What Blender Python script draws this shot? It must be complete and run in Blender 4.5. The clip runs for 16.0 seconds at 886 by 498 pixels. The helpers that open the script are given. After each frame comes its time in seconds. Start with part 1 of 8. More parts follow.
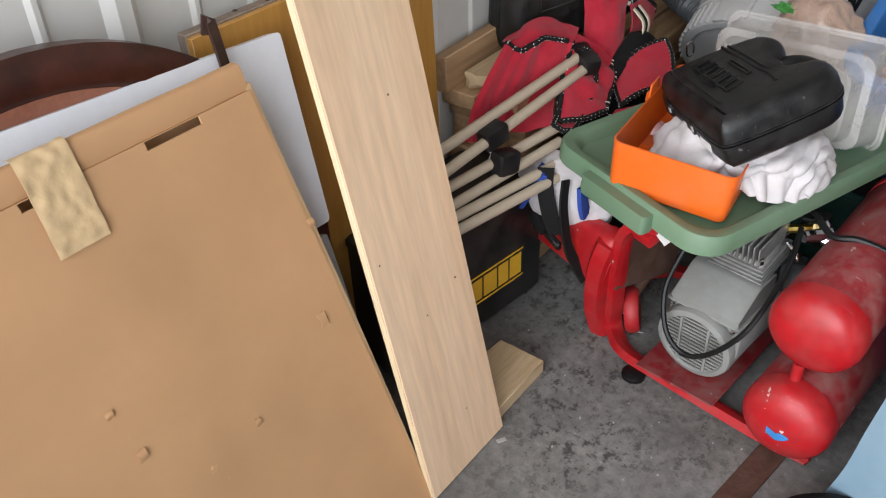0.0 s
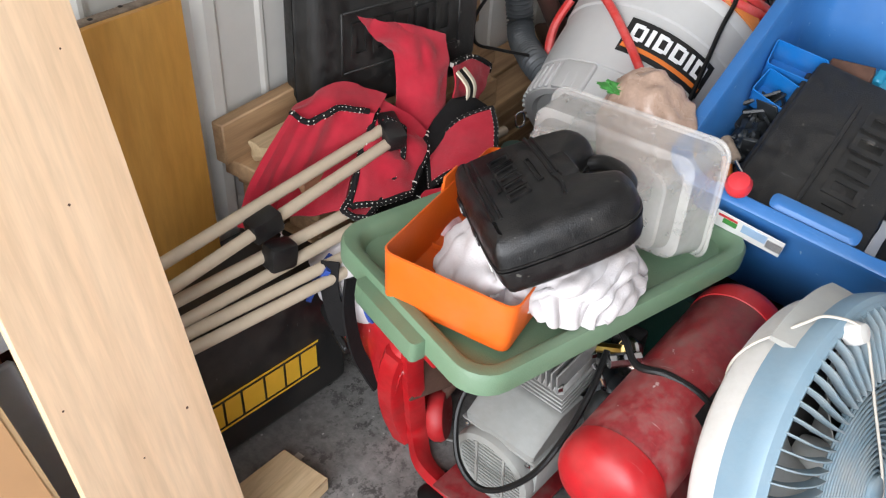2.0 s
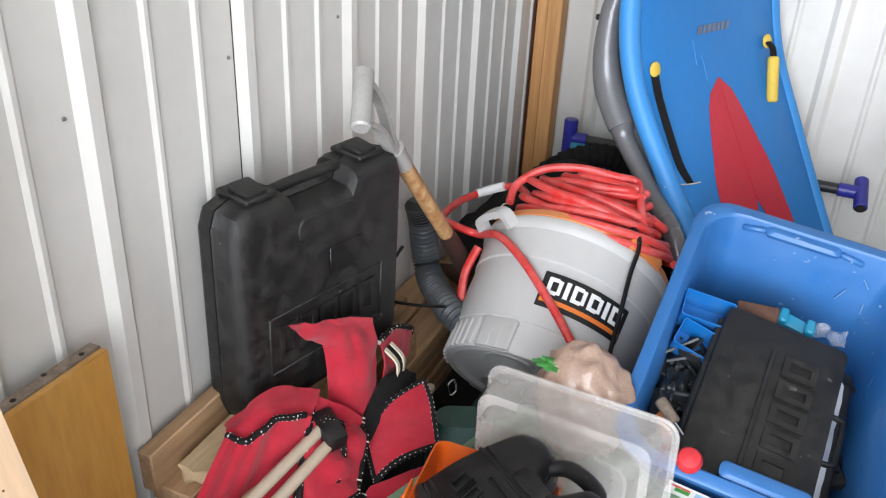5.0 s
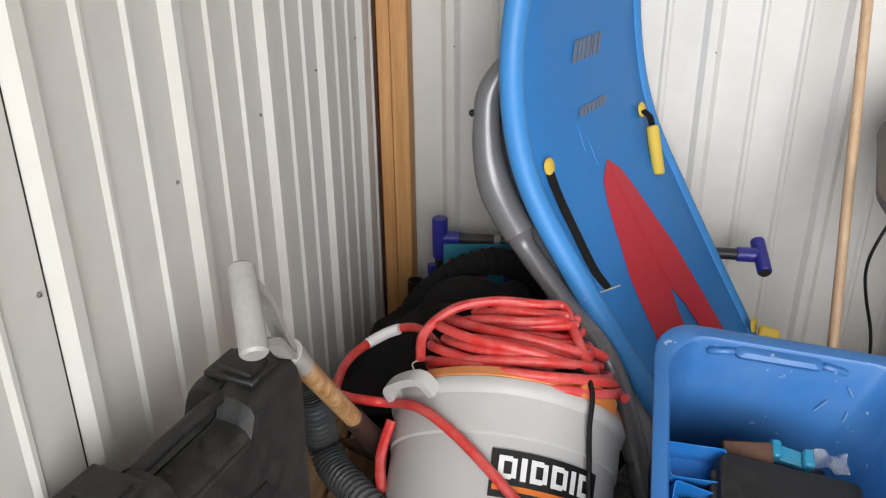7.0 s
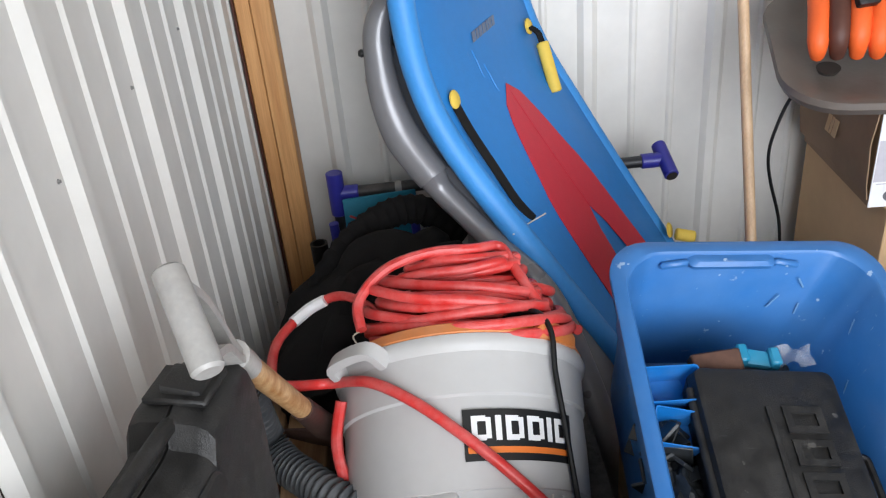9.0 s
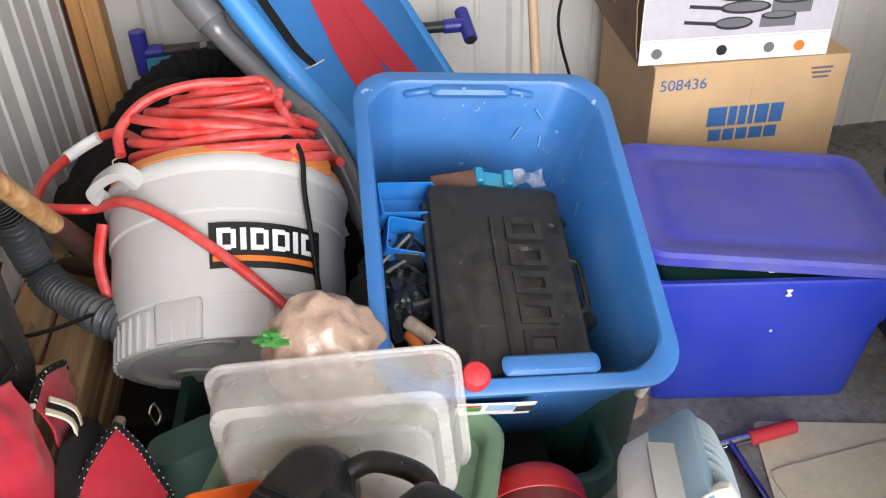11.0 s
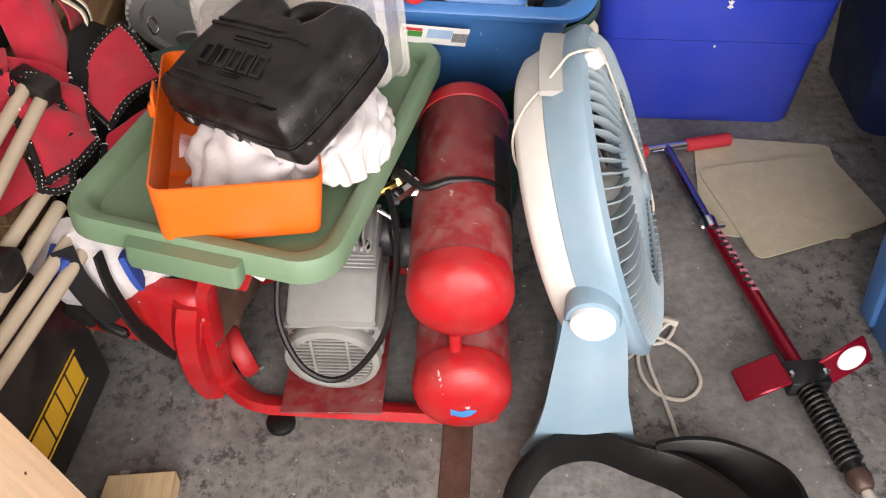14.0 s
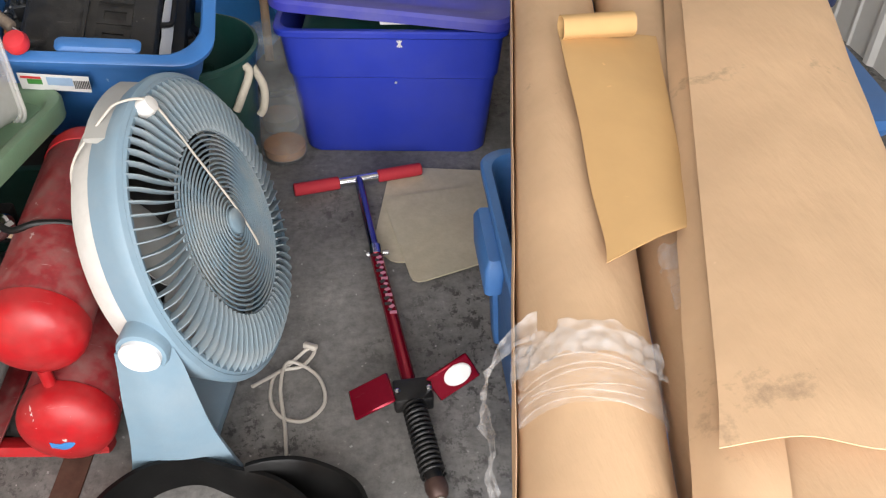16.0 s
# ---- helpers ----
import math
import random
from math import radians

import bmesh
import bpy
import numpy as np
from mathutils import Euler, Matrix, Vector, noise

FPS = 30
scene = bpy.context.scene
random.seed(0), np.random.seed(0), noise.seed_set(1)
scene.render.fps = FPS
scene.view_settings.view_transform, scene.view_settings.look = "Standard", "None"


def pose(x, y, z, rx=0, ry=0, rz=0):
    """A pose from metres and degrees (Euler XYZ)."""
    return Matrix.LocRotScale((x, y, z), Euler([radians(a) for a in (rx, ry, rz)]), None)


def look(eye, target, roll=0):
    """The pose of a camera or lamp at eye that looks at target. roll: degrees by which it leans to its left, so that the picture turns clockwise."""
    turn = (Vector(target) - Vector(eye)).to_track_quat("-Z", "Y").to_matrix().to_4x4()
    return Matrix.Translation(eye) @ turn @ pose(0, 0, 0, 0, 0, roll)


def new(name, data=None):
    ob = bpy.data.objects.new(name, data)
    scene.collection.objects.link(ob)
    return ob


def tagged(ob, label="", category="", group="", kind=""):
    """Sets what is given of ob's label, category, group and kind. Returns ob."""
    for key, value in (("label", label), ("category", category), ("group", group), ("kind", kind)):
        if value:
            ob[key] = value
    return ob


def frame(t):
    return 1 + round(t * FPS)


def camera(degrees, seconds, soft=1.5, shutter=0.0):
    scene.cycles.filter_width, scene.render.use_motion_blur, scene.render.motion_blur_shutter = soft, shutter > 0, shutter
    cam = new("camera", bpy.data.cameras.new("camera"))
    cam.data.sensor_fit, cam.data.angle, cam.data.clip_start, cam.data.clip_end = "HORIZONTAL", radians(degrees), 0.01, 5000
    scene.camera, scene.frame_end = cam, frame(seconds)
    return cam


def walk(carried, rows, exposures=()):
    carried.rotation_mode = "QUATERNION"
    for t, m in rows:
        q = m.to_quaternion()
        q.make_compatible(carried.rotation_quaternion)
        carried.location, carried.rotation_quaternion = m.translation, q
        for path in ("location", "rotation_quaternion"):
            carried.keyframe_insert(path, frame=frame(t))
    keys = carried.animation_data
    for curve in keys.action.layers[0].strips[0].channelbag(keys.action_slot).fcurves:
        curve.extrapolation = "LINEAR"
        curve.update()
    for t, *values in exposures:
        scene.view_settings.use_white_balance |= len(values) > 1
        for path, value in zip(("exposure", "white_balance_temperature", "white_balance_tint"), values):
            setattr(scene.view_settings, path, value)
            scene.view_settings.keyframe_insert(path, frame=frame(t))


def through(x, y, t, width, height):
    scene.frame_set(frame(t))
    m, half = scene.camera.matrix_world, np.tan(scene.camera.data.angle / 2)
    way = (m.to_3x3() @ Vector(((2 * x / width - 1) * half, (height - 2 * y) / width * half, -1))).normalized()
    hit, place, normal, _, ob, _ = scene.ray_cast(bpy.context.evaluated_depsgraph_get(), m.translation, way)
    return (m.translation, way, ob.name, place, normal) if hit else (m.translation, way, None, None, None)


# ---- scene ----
cam = camera(54.83, 16.0, 1.2)
ROWS = [
    (0, 0.0070, 0.0062, 1.3212, 53.247, 1.212, 37.554),
    (0.5, 0.0178, 0.1255, 1.2689, 52.059, -3.877, 39.119),
    (1, 0.0338, 0.2578, 1.2671, 51.256, -3.355, 37.554),
    (1.5, 0.0513, 0.3679, 1.2874, 51.234, -2.864, 36.199),
    (2, 0.0560, 0.4369, 1.3429, 52.684, -2.801, 35.466),
    (2.5, 0.0203, 0.4691, 1.4138, 54.701, -3.003, 35.374),
    (3, -0.0093, 0.4780, 1.4600, 57.185, -2.990, 35.000),
    (5.5, -0.2016, 0.5653, 1.5760, 62.581, -1.432, 20.182),
    (6, -0.2376, 0.6407, 1.5824, 63.402, 0.085, 15.321),
    (6.5, -0.3260, 0.7844, 1.6067, 64.432, 0.687, 11.303),
    (7, -0.4941, 0.9144, 1.6030, 64.888, 0.488, 8.849),
    (7.5, -0.6482, 1.0349, 1.5986, 63.962, 0.359, 6.902),
    (8, -0.6986, 1.0942, 1.5992, 62.744, 0.469, 4.025),
    (8.5, -0.6901, 1.0685, 1.5904, 61.694, 2.760, 0.217),
    (9, -0.6249, 1.0433, 1.5631, 60.408, 4.864, -3.741),
    (9.5, -0.5307, 1.0116, 1.5256, 58.794, 5.109, -7.819),
    (12, -0.3511, 0.6569, 1.3542, 51.883, 0.654, -7.864),
    (12.5, -0.3706, 0.5572, 1.2900, 50.117, 0.415, -4.126),
    (13, -0.3760, 0.4627, 1.2732, 49.089, 0.759, -2.484),
    (13.5, -0.3347, 0.3968, 1.2447, 48.266, 1.369, -2.581),
    (14, -0.2477, 0.3402, 1.2452, 47.722, 0.877, -4.123),
    (14.5, -0.1187, 0.3199, 1.2560, 47.651, -0.298, -7.689),
    (15, 0.0534, 0.3185, 1.2680, 47.970, -0.803, -10.090),
    (15.5, 0.1657, 0.2706, 1.2843, 48.149, -0.439, -9.747),
    (16, 0.3292, 0.2209, 1.3175, 49.139, -0.519, -8.796),
]
walk(cam, [(t, pose(x, y, z, rx, ry, rz)) for t, x, y, z, rx, ry, rz in ROWS],
     [(0, -0.20, 6200, 10), (1, 0.16, 6200, 10), (2, 0.32, 6200, 10), (3, 0.48, 6050, 10), (5.5, 0.33, 6100, 10), (7, 0.12, 6450, 10), (8, 0.06, 6500, 11), (9, 0.28, 6100, 10), (12, 0.61, 6750, 14), (13, 0.50, 6900, 16), (14.5, 0.26, 7000, 16), (16, 0.12, 6700, 12)])

# ---- world and light ----
world = bpy.data.worlds.new("sky")
scene.world = world
world.use_nodes = True
sky = world.node_tree.nodes.new("ShaderNodeTexSky")
sky.sky_type, sky.sun_disc, sky.sun_elevation, sky.sun_rotation = "NISHITA", False, radians(55), radians(200)
world.node_tree.links.new(sky.outputs[0], world.node_tree.nodes["Background"].inputs[0])
world.node_tree.nodes["Background"].inputs[1].default_value = 0.12

sun_data = bpy.data.lights.new("sun", "SUN")
sun_data.energy, sun_data.angle, sun_data.color = 3.0, radians(0.5), (1.0, 0.95, 0.87)
new("sun", sun_data).matrix_basis = look((2, 6, 8), (0, 0, 0))

door_data = bpy.data.lights.new("door_daylight", "AREA")
door_data.shape, door_data.size, door_data.size_y, door_data.energy, door_data.color = "RECTANGLE", 2.4, 2.3, 66.0, (1.0, 0.99, 0.98)
new("door_daylight", door_data).matrix_basis = look((0.30, -0.62, 1.40), (0.30, 3.0, 0.7))
door_data.spread = radians(118)


# ---- materials ----
def nodes_of(name):
    m = bpy.data.materials.new(name)
    m.use_nodes = True
    t = m.node_tree
    return m, t, t.nodes["Principled BSDF"]


def link(t, a, b):
    t.links.new(a, b)


def noise_node(t, coord, scale, detail=4.0, rough=0.55, stretch=None):
    n = t.nodes.new("ShaderNodeTexNoise")
    n.inputs["Scale"].default_value, n.inputs["Detail"].default_value, n.inputs["Roughness"].default_value = scale, detail, rough
    if stretch:
        mp = t.nodes.new("ShaderNodeMapping")
        mp.inputs["Scale"].default_value = stretch
        link(t, coord, mp.inputs[0])
        coord = mp.outputs[0]
    link(t, coord, n.inputs["Vector"])
    return n.outputs["Fac"]


def ramp(t, fac, stops):
    r = t.nodes.new("ShaderNodeValToRGB")
    e = r.color_ramp.elements
    while len(e) < len(stops):
        e.new(0.5)
    for el, (p, c) in zip(e, stops):
        el.position, el.color = p, (*c, 1) if len(c) == 3 else c
    link(t, fac, r.inputs[0])
    return r.outputs[0]


def blend(t, fac, a, b, mode="MIX"):
    m = t.nodes.new("ShaderNodeMix")
    m.data_type, m.blend_type = "RGBA", mode
    for v, sock in ((fac, m.inputs[0]), (a, m.inputs[6]), (b, m.inputs[7])):
        if isinstance(v, (int, float)):
            sock.default_value = v
        elif isinstance(v, tuple):
            sock.default_value = (*v, 1)
        else:
            link(t, v, sock)
    return m.outputs[2]


def grey(v):
    return (v, v, v)


def surface(name, col, rough=0.45, metal=0.0, var=0.15, scale=6.0, bump=0.15, bscale=120.0, dust=0.0, dust_col=(0.42, 0.37, 0.31), scuff=0.0, spec=0.5, sheen=0.0, through=0.0, chips=0.0, chip_col=(0.62, 0.58, 0.55)):
    """Paint, plastic, metal or cloth: colour that varies at two scales, settled dust in patches, scratches, fine relief."""
    m, t, b = nodes_of(name)
    co = t.nodes.new("ShaderNodeTexCoord").outputs["Object"]
    big, fine = noise_node(t, co, scale), noise_node(t, co, scale * 9, 3)
    c = blend(t, 1.0, col, ramp(t, big, [(0.25, grey(1 - var)), (0.75, grey(1.0))]), "MULTIPLY")
    c = blend(t, 1.0, c, ramp(t, fine, [(0.3, grey(1 - var * 0.6)), (0.7, grey(1.0))]), "MULTIPLY")
    r = None
    if dust:
        d = noise_node(t, co, scale * 1.7, 6, 0.65)
        f = ramp(t, d, [(0.42, grey(0)), (0.68, grey(dust))])
        c = blend(t, f, c, dust_col)
        r = ramp(t, d, [(0.42, grey(rough)), (0.68, grey(min(1, rough + 0.45 * dust + 0.1)))])
    if scuff:
        s1 = noise_node(t, co, 9, 5, 0.7, (1, 14, 3))
        f = ramp(t, s1, [(0.66, grey(0)), (0.72, grey(scuff))])
        c = blend(t, f, c, (0.55, 0.55, 0.55))
    if chips:
        ch = noise_node(t, co, 46, 3, 0.6)
        pt = noise_node(t, co, 5, 2)
        f = blend(t, 1.0, ramp(t, ch, [(0.69, grey(0)), (0.71, grey(chips))]), ramp(t, pt, [(0.48, grey(0)), (0.58, grey(1))]), "MULTIPLY")
        c = blend(t, f, c, chip_col)
    link(t, c, b.inputs["Base Color"])
    if r is None:
        r = ramp(t, big, [(0.2, grey(max(0.02, rough - 0.08))), (0.8, grey(min(1, rough + 0.08)))])
    link(t, r, b.inputs["Roughness"])
    b.inputs["Metallic"].default_value, b.inputs["Specular IOR Level"].default_value = metal, spec
    b.inputs["Sheen Weight"].default_value = sheen
    if through:
        b.inputs["Transmission Weight"].default_value = through
    if bump:
        bp = t.nodes.new("ShaderNodeBump")
        bp.inputs["Strength"].default_value, bp.inputs["Distance"].default_value = bump, 0.002
        link(t, noise_node(t, co, bscale, 3), bp.inputs["Height"])
        link(t, bp.outputs[0], b.inputs["Normal"])
    return m


def timber(name, dark, light, stretch=(14, 14, 0.9), scale=3.0, rough=0.6, knots=0.0, random_tone=0.0):
    """Wood whose grain runs along the axis with the smallest stretch."""
    m, t, b = nodes_of(name)
    co = t.nodes.new("ShaderNodeTexCoord").outputs["Object"]
    g = noise_node(t, co, scale, 6, 0.6, stretch)
    f = noise_node(t, co, scale * 7, 4, 0.6, stretch)
    c = ramp(t, g, [(0.3, dark), (0.7, light)])
    c = blend(t, 1.0, c, ramp(t, f, [(0.3, grey(0.82)), (0.65, grey(1))]), "MULTIPLY")
    if knots:
        k = noise_node(t, co, 5, 1)
        c = blend(t, ramp(t, k, [(0.7, grey(0)), (0.78, grey(knots))]), c, tuple(x * 0.35 for x in dark))
    if random_tone:
        oi = t.nodes.new("ShaderNodeObjectInfo").outputs["Random"]
        c = blend(t, 1.0, c, ramp(t, oi, [(0.0, grey(1 - random_tone)), (1.0, grey(1))]), "MULTIPLY")
    link(t, c, b.inputs["Base Color"])
    b.inputs["Roughness"].default_value = rough
    bp = t.nodes.new("ShaderNodeBump")
    bp.inputs["Strength"].default_value, bp.inputs["Distance"].default_value = 0.2, 0.0015
    link(t, f, bp.inputs["Height"])
    link(t, bp.outputs[0], b.inputs["Normal"])
    return m


def concrete():
    m, t, b = nodes_of("concrete")
    co = t.nodes.new("ShaderNodeTexCoord").outputs["Object"]
    a, f, g = noise_node(t, co, 3.5, 8, 0.65), noise_node(t, co, 45, 5, 0.7), noise_node(t, co, 160, 3)
    c = ramp(t, a, [(0.28, (0.105, 0.100, 0.093)), (0.5, (0.20, 0.193, 0.181)), (0.72, (0.29, 0.28, 0.264))])
    c = blend(t, 1.0, c, ramp(t, f, [(0.32, grey(0.6)), (0.62, grey(1))]), "MULTIPLY")
    spots = noise_node(t, co, 26, 6, 0.8, (1.3, 1, 1))
    patch = noise_node(t, co, 2.3, 3)
    mark = blend(t, 1.0, ramp(t, spots, [(0.52, grey(0)), (0.58, grey(1))]), ramp(t, patch, [(0.45, grey(0)), (0.60, grey(0.85))]), "MULTIPLY")
    c = blend(t, mark, c, (0.035, 0.033, 0.03))
    chips = noise_node(t, co, 90, 2)
    c = blend(t, ramp(t, chips, [(0.72, grey(0)), (0.75, grey(0.6))]), c, (0.5, 0.48, 0.45))
    link(t, c, b.inputs["Base Color"])
    link(t, ramp(t, a, [(0.3, grey(0.62)), (0.7, grey(0.9))]), b.inputs["Roughness"])
    bp = t.nodes.new("ShaderNodeBump")
    bp.inputs["Strength"].default_value, bp.inputs["Distance"].default_value = 0.35, 0.003
    link(t, blend(t, 0.5, f, g), bp.inputs["Height"])
    link(t, bp.outputs[0], b.inputs["Normal"])
    return m


def clear_plastic(name, tint=(0.86, 0.88, 0.88), rough=0.12, weight=0.76):
    m, t, b = nodes_of(name)
    co = t.nodes.new("ShaderNodeTexCoord").outputs["Object"]
    b.inputs["Base Color"].default_value = (*tint, 1)
    b.inputs["Specular IOR Level"].default_value = 0.7
    link(t, ramp(t, noise_node(t, co, 7, 5, 0.6), [(0.3, grey(1 - weight - 0.08)), (0.7, grey(1 - weight + 0.10))]), b.inputs["Alpha"])
    link(t, ramp(t, noise_node(t, co, 14, 6, 0.7), [(0.35, grey(rough)), (0.7, grey(rough + 0.3))]), b.inputs["Roughness"])
    return m


def card(name, col, var=0.18, smudge=0.0, flute=0.03, crease=0.0):
    """Corrugated board: faint flutes, scuffs and stains."""
    m, t, b = nodes_of(name)
    co = t.nodes.new("ShaderNodeTexCoord").outputs["Object"]
    big, fl = noise_node(t, co, 4, 6, 0.6), noise_node(t, co, 10, 4, 0.6, (1, 0.3, 0.3))
    c = blend(t, 1.0, col, ramp(t, big, [(0.3, grey(1 - var)), (0.7, grey(1))]), "MULTIPLY")
    c = blend(t, 1.0, c, ramp(t, fl, [(0.35, grey(1 - flute)), (0.65, grey(1))]), "MULTIPLY")
    scr = noise_node(t, co, 26, 3, 0.6)
    c = blend(t, ramp(t, scr, [(0.74, grey(0)), (0.78, grey(0.5))]), c, tuple(min(1, x * 1.5) for x in col))
    if smudge:
        sm = noise_node(t, co, 5.5, 7, 0.72)
        c = blend(t, ramp(t, sm, [(0.62, grey(0)), (0.72, grey(smudge))]), c, (0.10, 0.085, 0.07))
    link(t, c, b.inputs["Base Color"])
    b.inputs["Roughness"].default_value = 0.8
    b.inputs["Specular IOR Level"].default_value = 0.25
    bp = t.nodes.new("ShaderNodeBump")
    bp.inputs["Strength"].default_value, bp.inputs["Distance"].default_value = min(0.25, flute * 4), 0.002
    link(t, fl, bp.inputs["Height"])
    out = bp.outputs[0]
    if crease:
        cr = t.nodes.new("ShaderNodeBump")
        cr.inputs["Strength"].default_value, cr.inputs["Distance"].default_value = crease, 0.02
        link(t, noise_node(t, co, 7, 7, 0.55, (1.6, 0.5, 1)), cr.inputs["Height"])
        link(t, out, cr.inputs["Normal"])
        out = cr.outputs[0]
    link(t, out, b.inputs["Normal"])
    return m


CONCRETE = concrete()
STEEL_PANEL = surface("painted_steel_panel", (0.73, 0.715, 0.675), 0.42, 0.0, 0.08, 2.2, 0.05, 60, dust=0.14, dust_col=(0.45, 0.42, 0.37), scuff=0.10)
SCREW = surface("screw_steel", (0.32, 0.31, 0.30), 0.4, 0.8)
STUD = timber("pine_stud", (0.46, 0.21, 0.065), (0.66, 0.36, 0.14), (16, 16, 0.8), 2.5, 0.6, 0.8)
PLY = timber("birch_plywood", (0.75, 0.51, 0.315), (0.86, 0.63, 0.42), (7, 0.55, 7), 1.6, 0.55)
PLY_EDGE = timber("plywood_edge", (0.60, 0.44, 0.24), (0.84, 0.70, 0.48), (10, 0.7, 120), 2.0, 0.7)
GOLD_PLY = timber("varnished_plywood", (0.46, 0.22, 0.04), (0.60, 0.32, 0.075), (7, 5, 0.8), 2.0, 0.4)
WEATHERED = timber("weathered_wood", (0.16, 0.12, 0.09), (0.32, 0.25, 0.19), (10, 10, 1), 6, 0.8)
LUMBER = timber("framing_lumber", (0.36, 0.21, 0.105), (0.60, 0.39, 0.21), (16, 0.9, 16), 3.0, 0.65, 0.5, 0.35)
BLOCK = timber("pine_block", (0.50, 0.36, 0.20), (0.66, 0.50, 0.30), (12, 1, 12), 3.0, 0.7)
HANDLE_WOOD = timber("worn_varnish_handle", (0.32, 0.13, 0.03), (0.62, 0.40, 0.20), (5, 5, 2), 12, 0.45)
BROOM_WOOD = timber("broom_wood", (0.50, 0.33, 0.19), (0.64, 0.45, 0.28), (20, 20, 0.6), 3, 0.5)
MAHOGANY = timber("dark_mahogany", (0.035, 0.010, 0.006), (0.085, 0.024, 0.014), (3, 3, 3), 6, 0.35)
RED_WOOD = timber("reddish_wood", (0.30, 0.11, 0.065), (0.42, 0.18, 0.11), (3, 3, 3), 6, 0.6)
CARDBOARD = card("brown_cardboard", (0.56, 0.325, 0.162), 0.14)
CARD_EDGE = card("cardboard_edge", (0.62, 0.42, 0.23))
CARD_LIGHT = card("tan_cardboard", (0.60, 0.40, 0.22))
CARD_OLD = card("old_cardboard", (0.29, 0.19, 0.115), 0.3)
KRAFT = card("kraft_paper", (0.70, 0.475, 0.29), 0.20, 0.5, crease=0.35)
KRAFT_YELLOW = card("yellowed_kraft_paper", (0.63, 0.395, 0.175), 0.14)
TAPE = surface("masking_tape", (0.70, 0.50, 0.275), 0.36, var=0.12, scale=14, bump=0.8, bscale=36)
PRINT_PALE = surface("pale_blue_print", (0.34, 0.48, 0.66), 0.5)
# Near-black that paints in the shade of holes and gaps.
GAP_SHADE = surface("hole_and_gap_shade", (0.02, 0.014, 0.01), 0.9)
WHITE_PANEL = surface("white_laminate", (0.86, 0.88, 0.92), 0.35, var=0.06, scale=4, dust=0.06)
GREY_PANEL = surface("grey_board", (0.50, 0.53, 0.57), 0.5, var=0.1)
UNDERSIDE = surface("unpainted_underside", (0.70, 0.62, 0.56), 0.8, var=0.2, scale=8)
BLACK_CASE = surface("dusty_black_plastic", (0.011, 0.0105, 0.010), 0.46, var=0.3, scale=19, bump=0.45, bscale=420, dust=0.30, dust_col=(0.055, 0.051, 0.045), scuff=0.10, chips=0.35, chip_col=(0.3, 0.28, 0.25), spec=0.50)
BLACK_GLOSS = surface("black_plastic", (0.006, 0.006, 0.0065), 0.34, var=0.3, scale=15, bump=0.35, bscale=420, dust=0.30, dust_col=(0.045, 0.041, 0.037), scuff=0.12, chips=0.3, chip_col=(0.3, 0.28, 0.25), spec=0.38)
BLACK_RUBBER = surface("black_rubber", (0.009, 0.009, 0.009), 0.32, var=0.3, bump=0.2, dust=0.04, dust_col=(0.08, 0.077, 0.073), spec=0.22)
STRIP_RUBBER = surface("worn_black_rubber", (0.006, 0.006, 0.006), 0.30, var=0.3, bump=0.1, dust=0.05, dust_col=(0.04, 0.038, 0.035), spec=0.22)
BLACK_CLOTH = surface("black_cloth", (0.013, 0.012, 0.012), 0.9, var=0.3, bump=0.5, bscale=300, spec=0.2)
# Black painted steel; also colours the disc that paints shade inside the fan.
STEEL_AND_SHADE = surface("black_steel_and_shade", (0.012, 0.012, 0.012), 0.42, var=0.3, bump=0.05, scuff=0.2, dust=0.08)
YELLOW_INK = surface("yellow_print", (0.80, 0.46, 0.03), 0.5, var=0.1, scuff=0.25)
RED_CLOTH = surface("crimson_canvas", (0.47, 0.017, 0.037), 0.85, var=0.25, scale=7, bump=0.5, bscale=500, dust=0.10, dust_col=(0.50, 0.16, 0.17), spec=0.2, sheen=0.15)
WHITE_STITCH = surface("white_stitch", (0.72, 0.70, 0.64), 0.8)
CREAM_STRIPE = surface("cream_webbing", (0.66, 0.58, 0.44), 0.8)
BEIGE_TUBE = surface("beige_tube", (0.47, 0.385, 0.285), 0.42, var=0.12, dust=0.1, scuff=0.15)
ORANGE = surface("orange_plastic", (0.74, 0.125, 0.008), 0.38, var=0.08, bump=0.1, dust=0.06)
ORANGE_LID = surface("vacuum_orange", (0.66, 0.215, 0.05), 0.42, var=0.12, dust=0.2)
GREEN_LID = surface("sage_green_plastic", (0.135, 0.225, 0.135), 0.45, var=0.12, scale=4, bump=0.3, bscale=300, dust=0.16, dust_col=(0.2, 0.2, 0.16))
DARK_GREEN = surface("dark_green_plastic", (0.010, 0.062, 0.048), 0.42, var=0.2, dust=0.12, dust_col=(0.12, 0.14, 0.12))
TOWEL = surface("white_terry", (0.60, 0.57, 0.575), 0.95, var=0.10, scale=7, bump=0.5, bscale=330, spec=0.1, sheen=0.2, dust=0.34, dust_col=(0.36, 0.27, 0.23))
RED_PAINT = surface("red_enamel", (0.48, 0.009, 0.014), 0.38, var=0.28, scale=7, bump=0.10, bscale=40, dust=0.36, dust_col=(0.27, 0.062, 0.055), scuff=0.12, chips=0.85)
RED_DUSTY = surface("dusty_red_enamel", (0.26, 0.018, 0.022), 0.46, var=0.35, scale=14, bump=0.10, dust=0.85, dust_col=(0.20, 0.085, 0.075), scuff=0.25, chips=0.8)
CAST_ALU = surface("cast_aluminium", (0.30, 0.30, 0.29), 0.5, 0.5, 0.25, 9, 0.3, 140, dust=0.4, dust_col=(0.16, 0.14, 0.12))
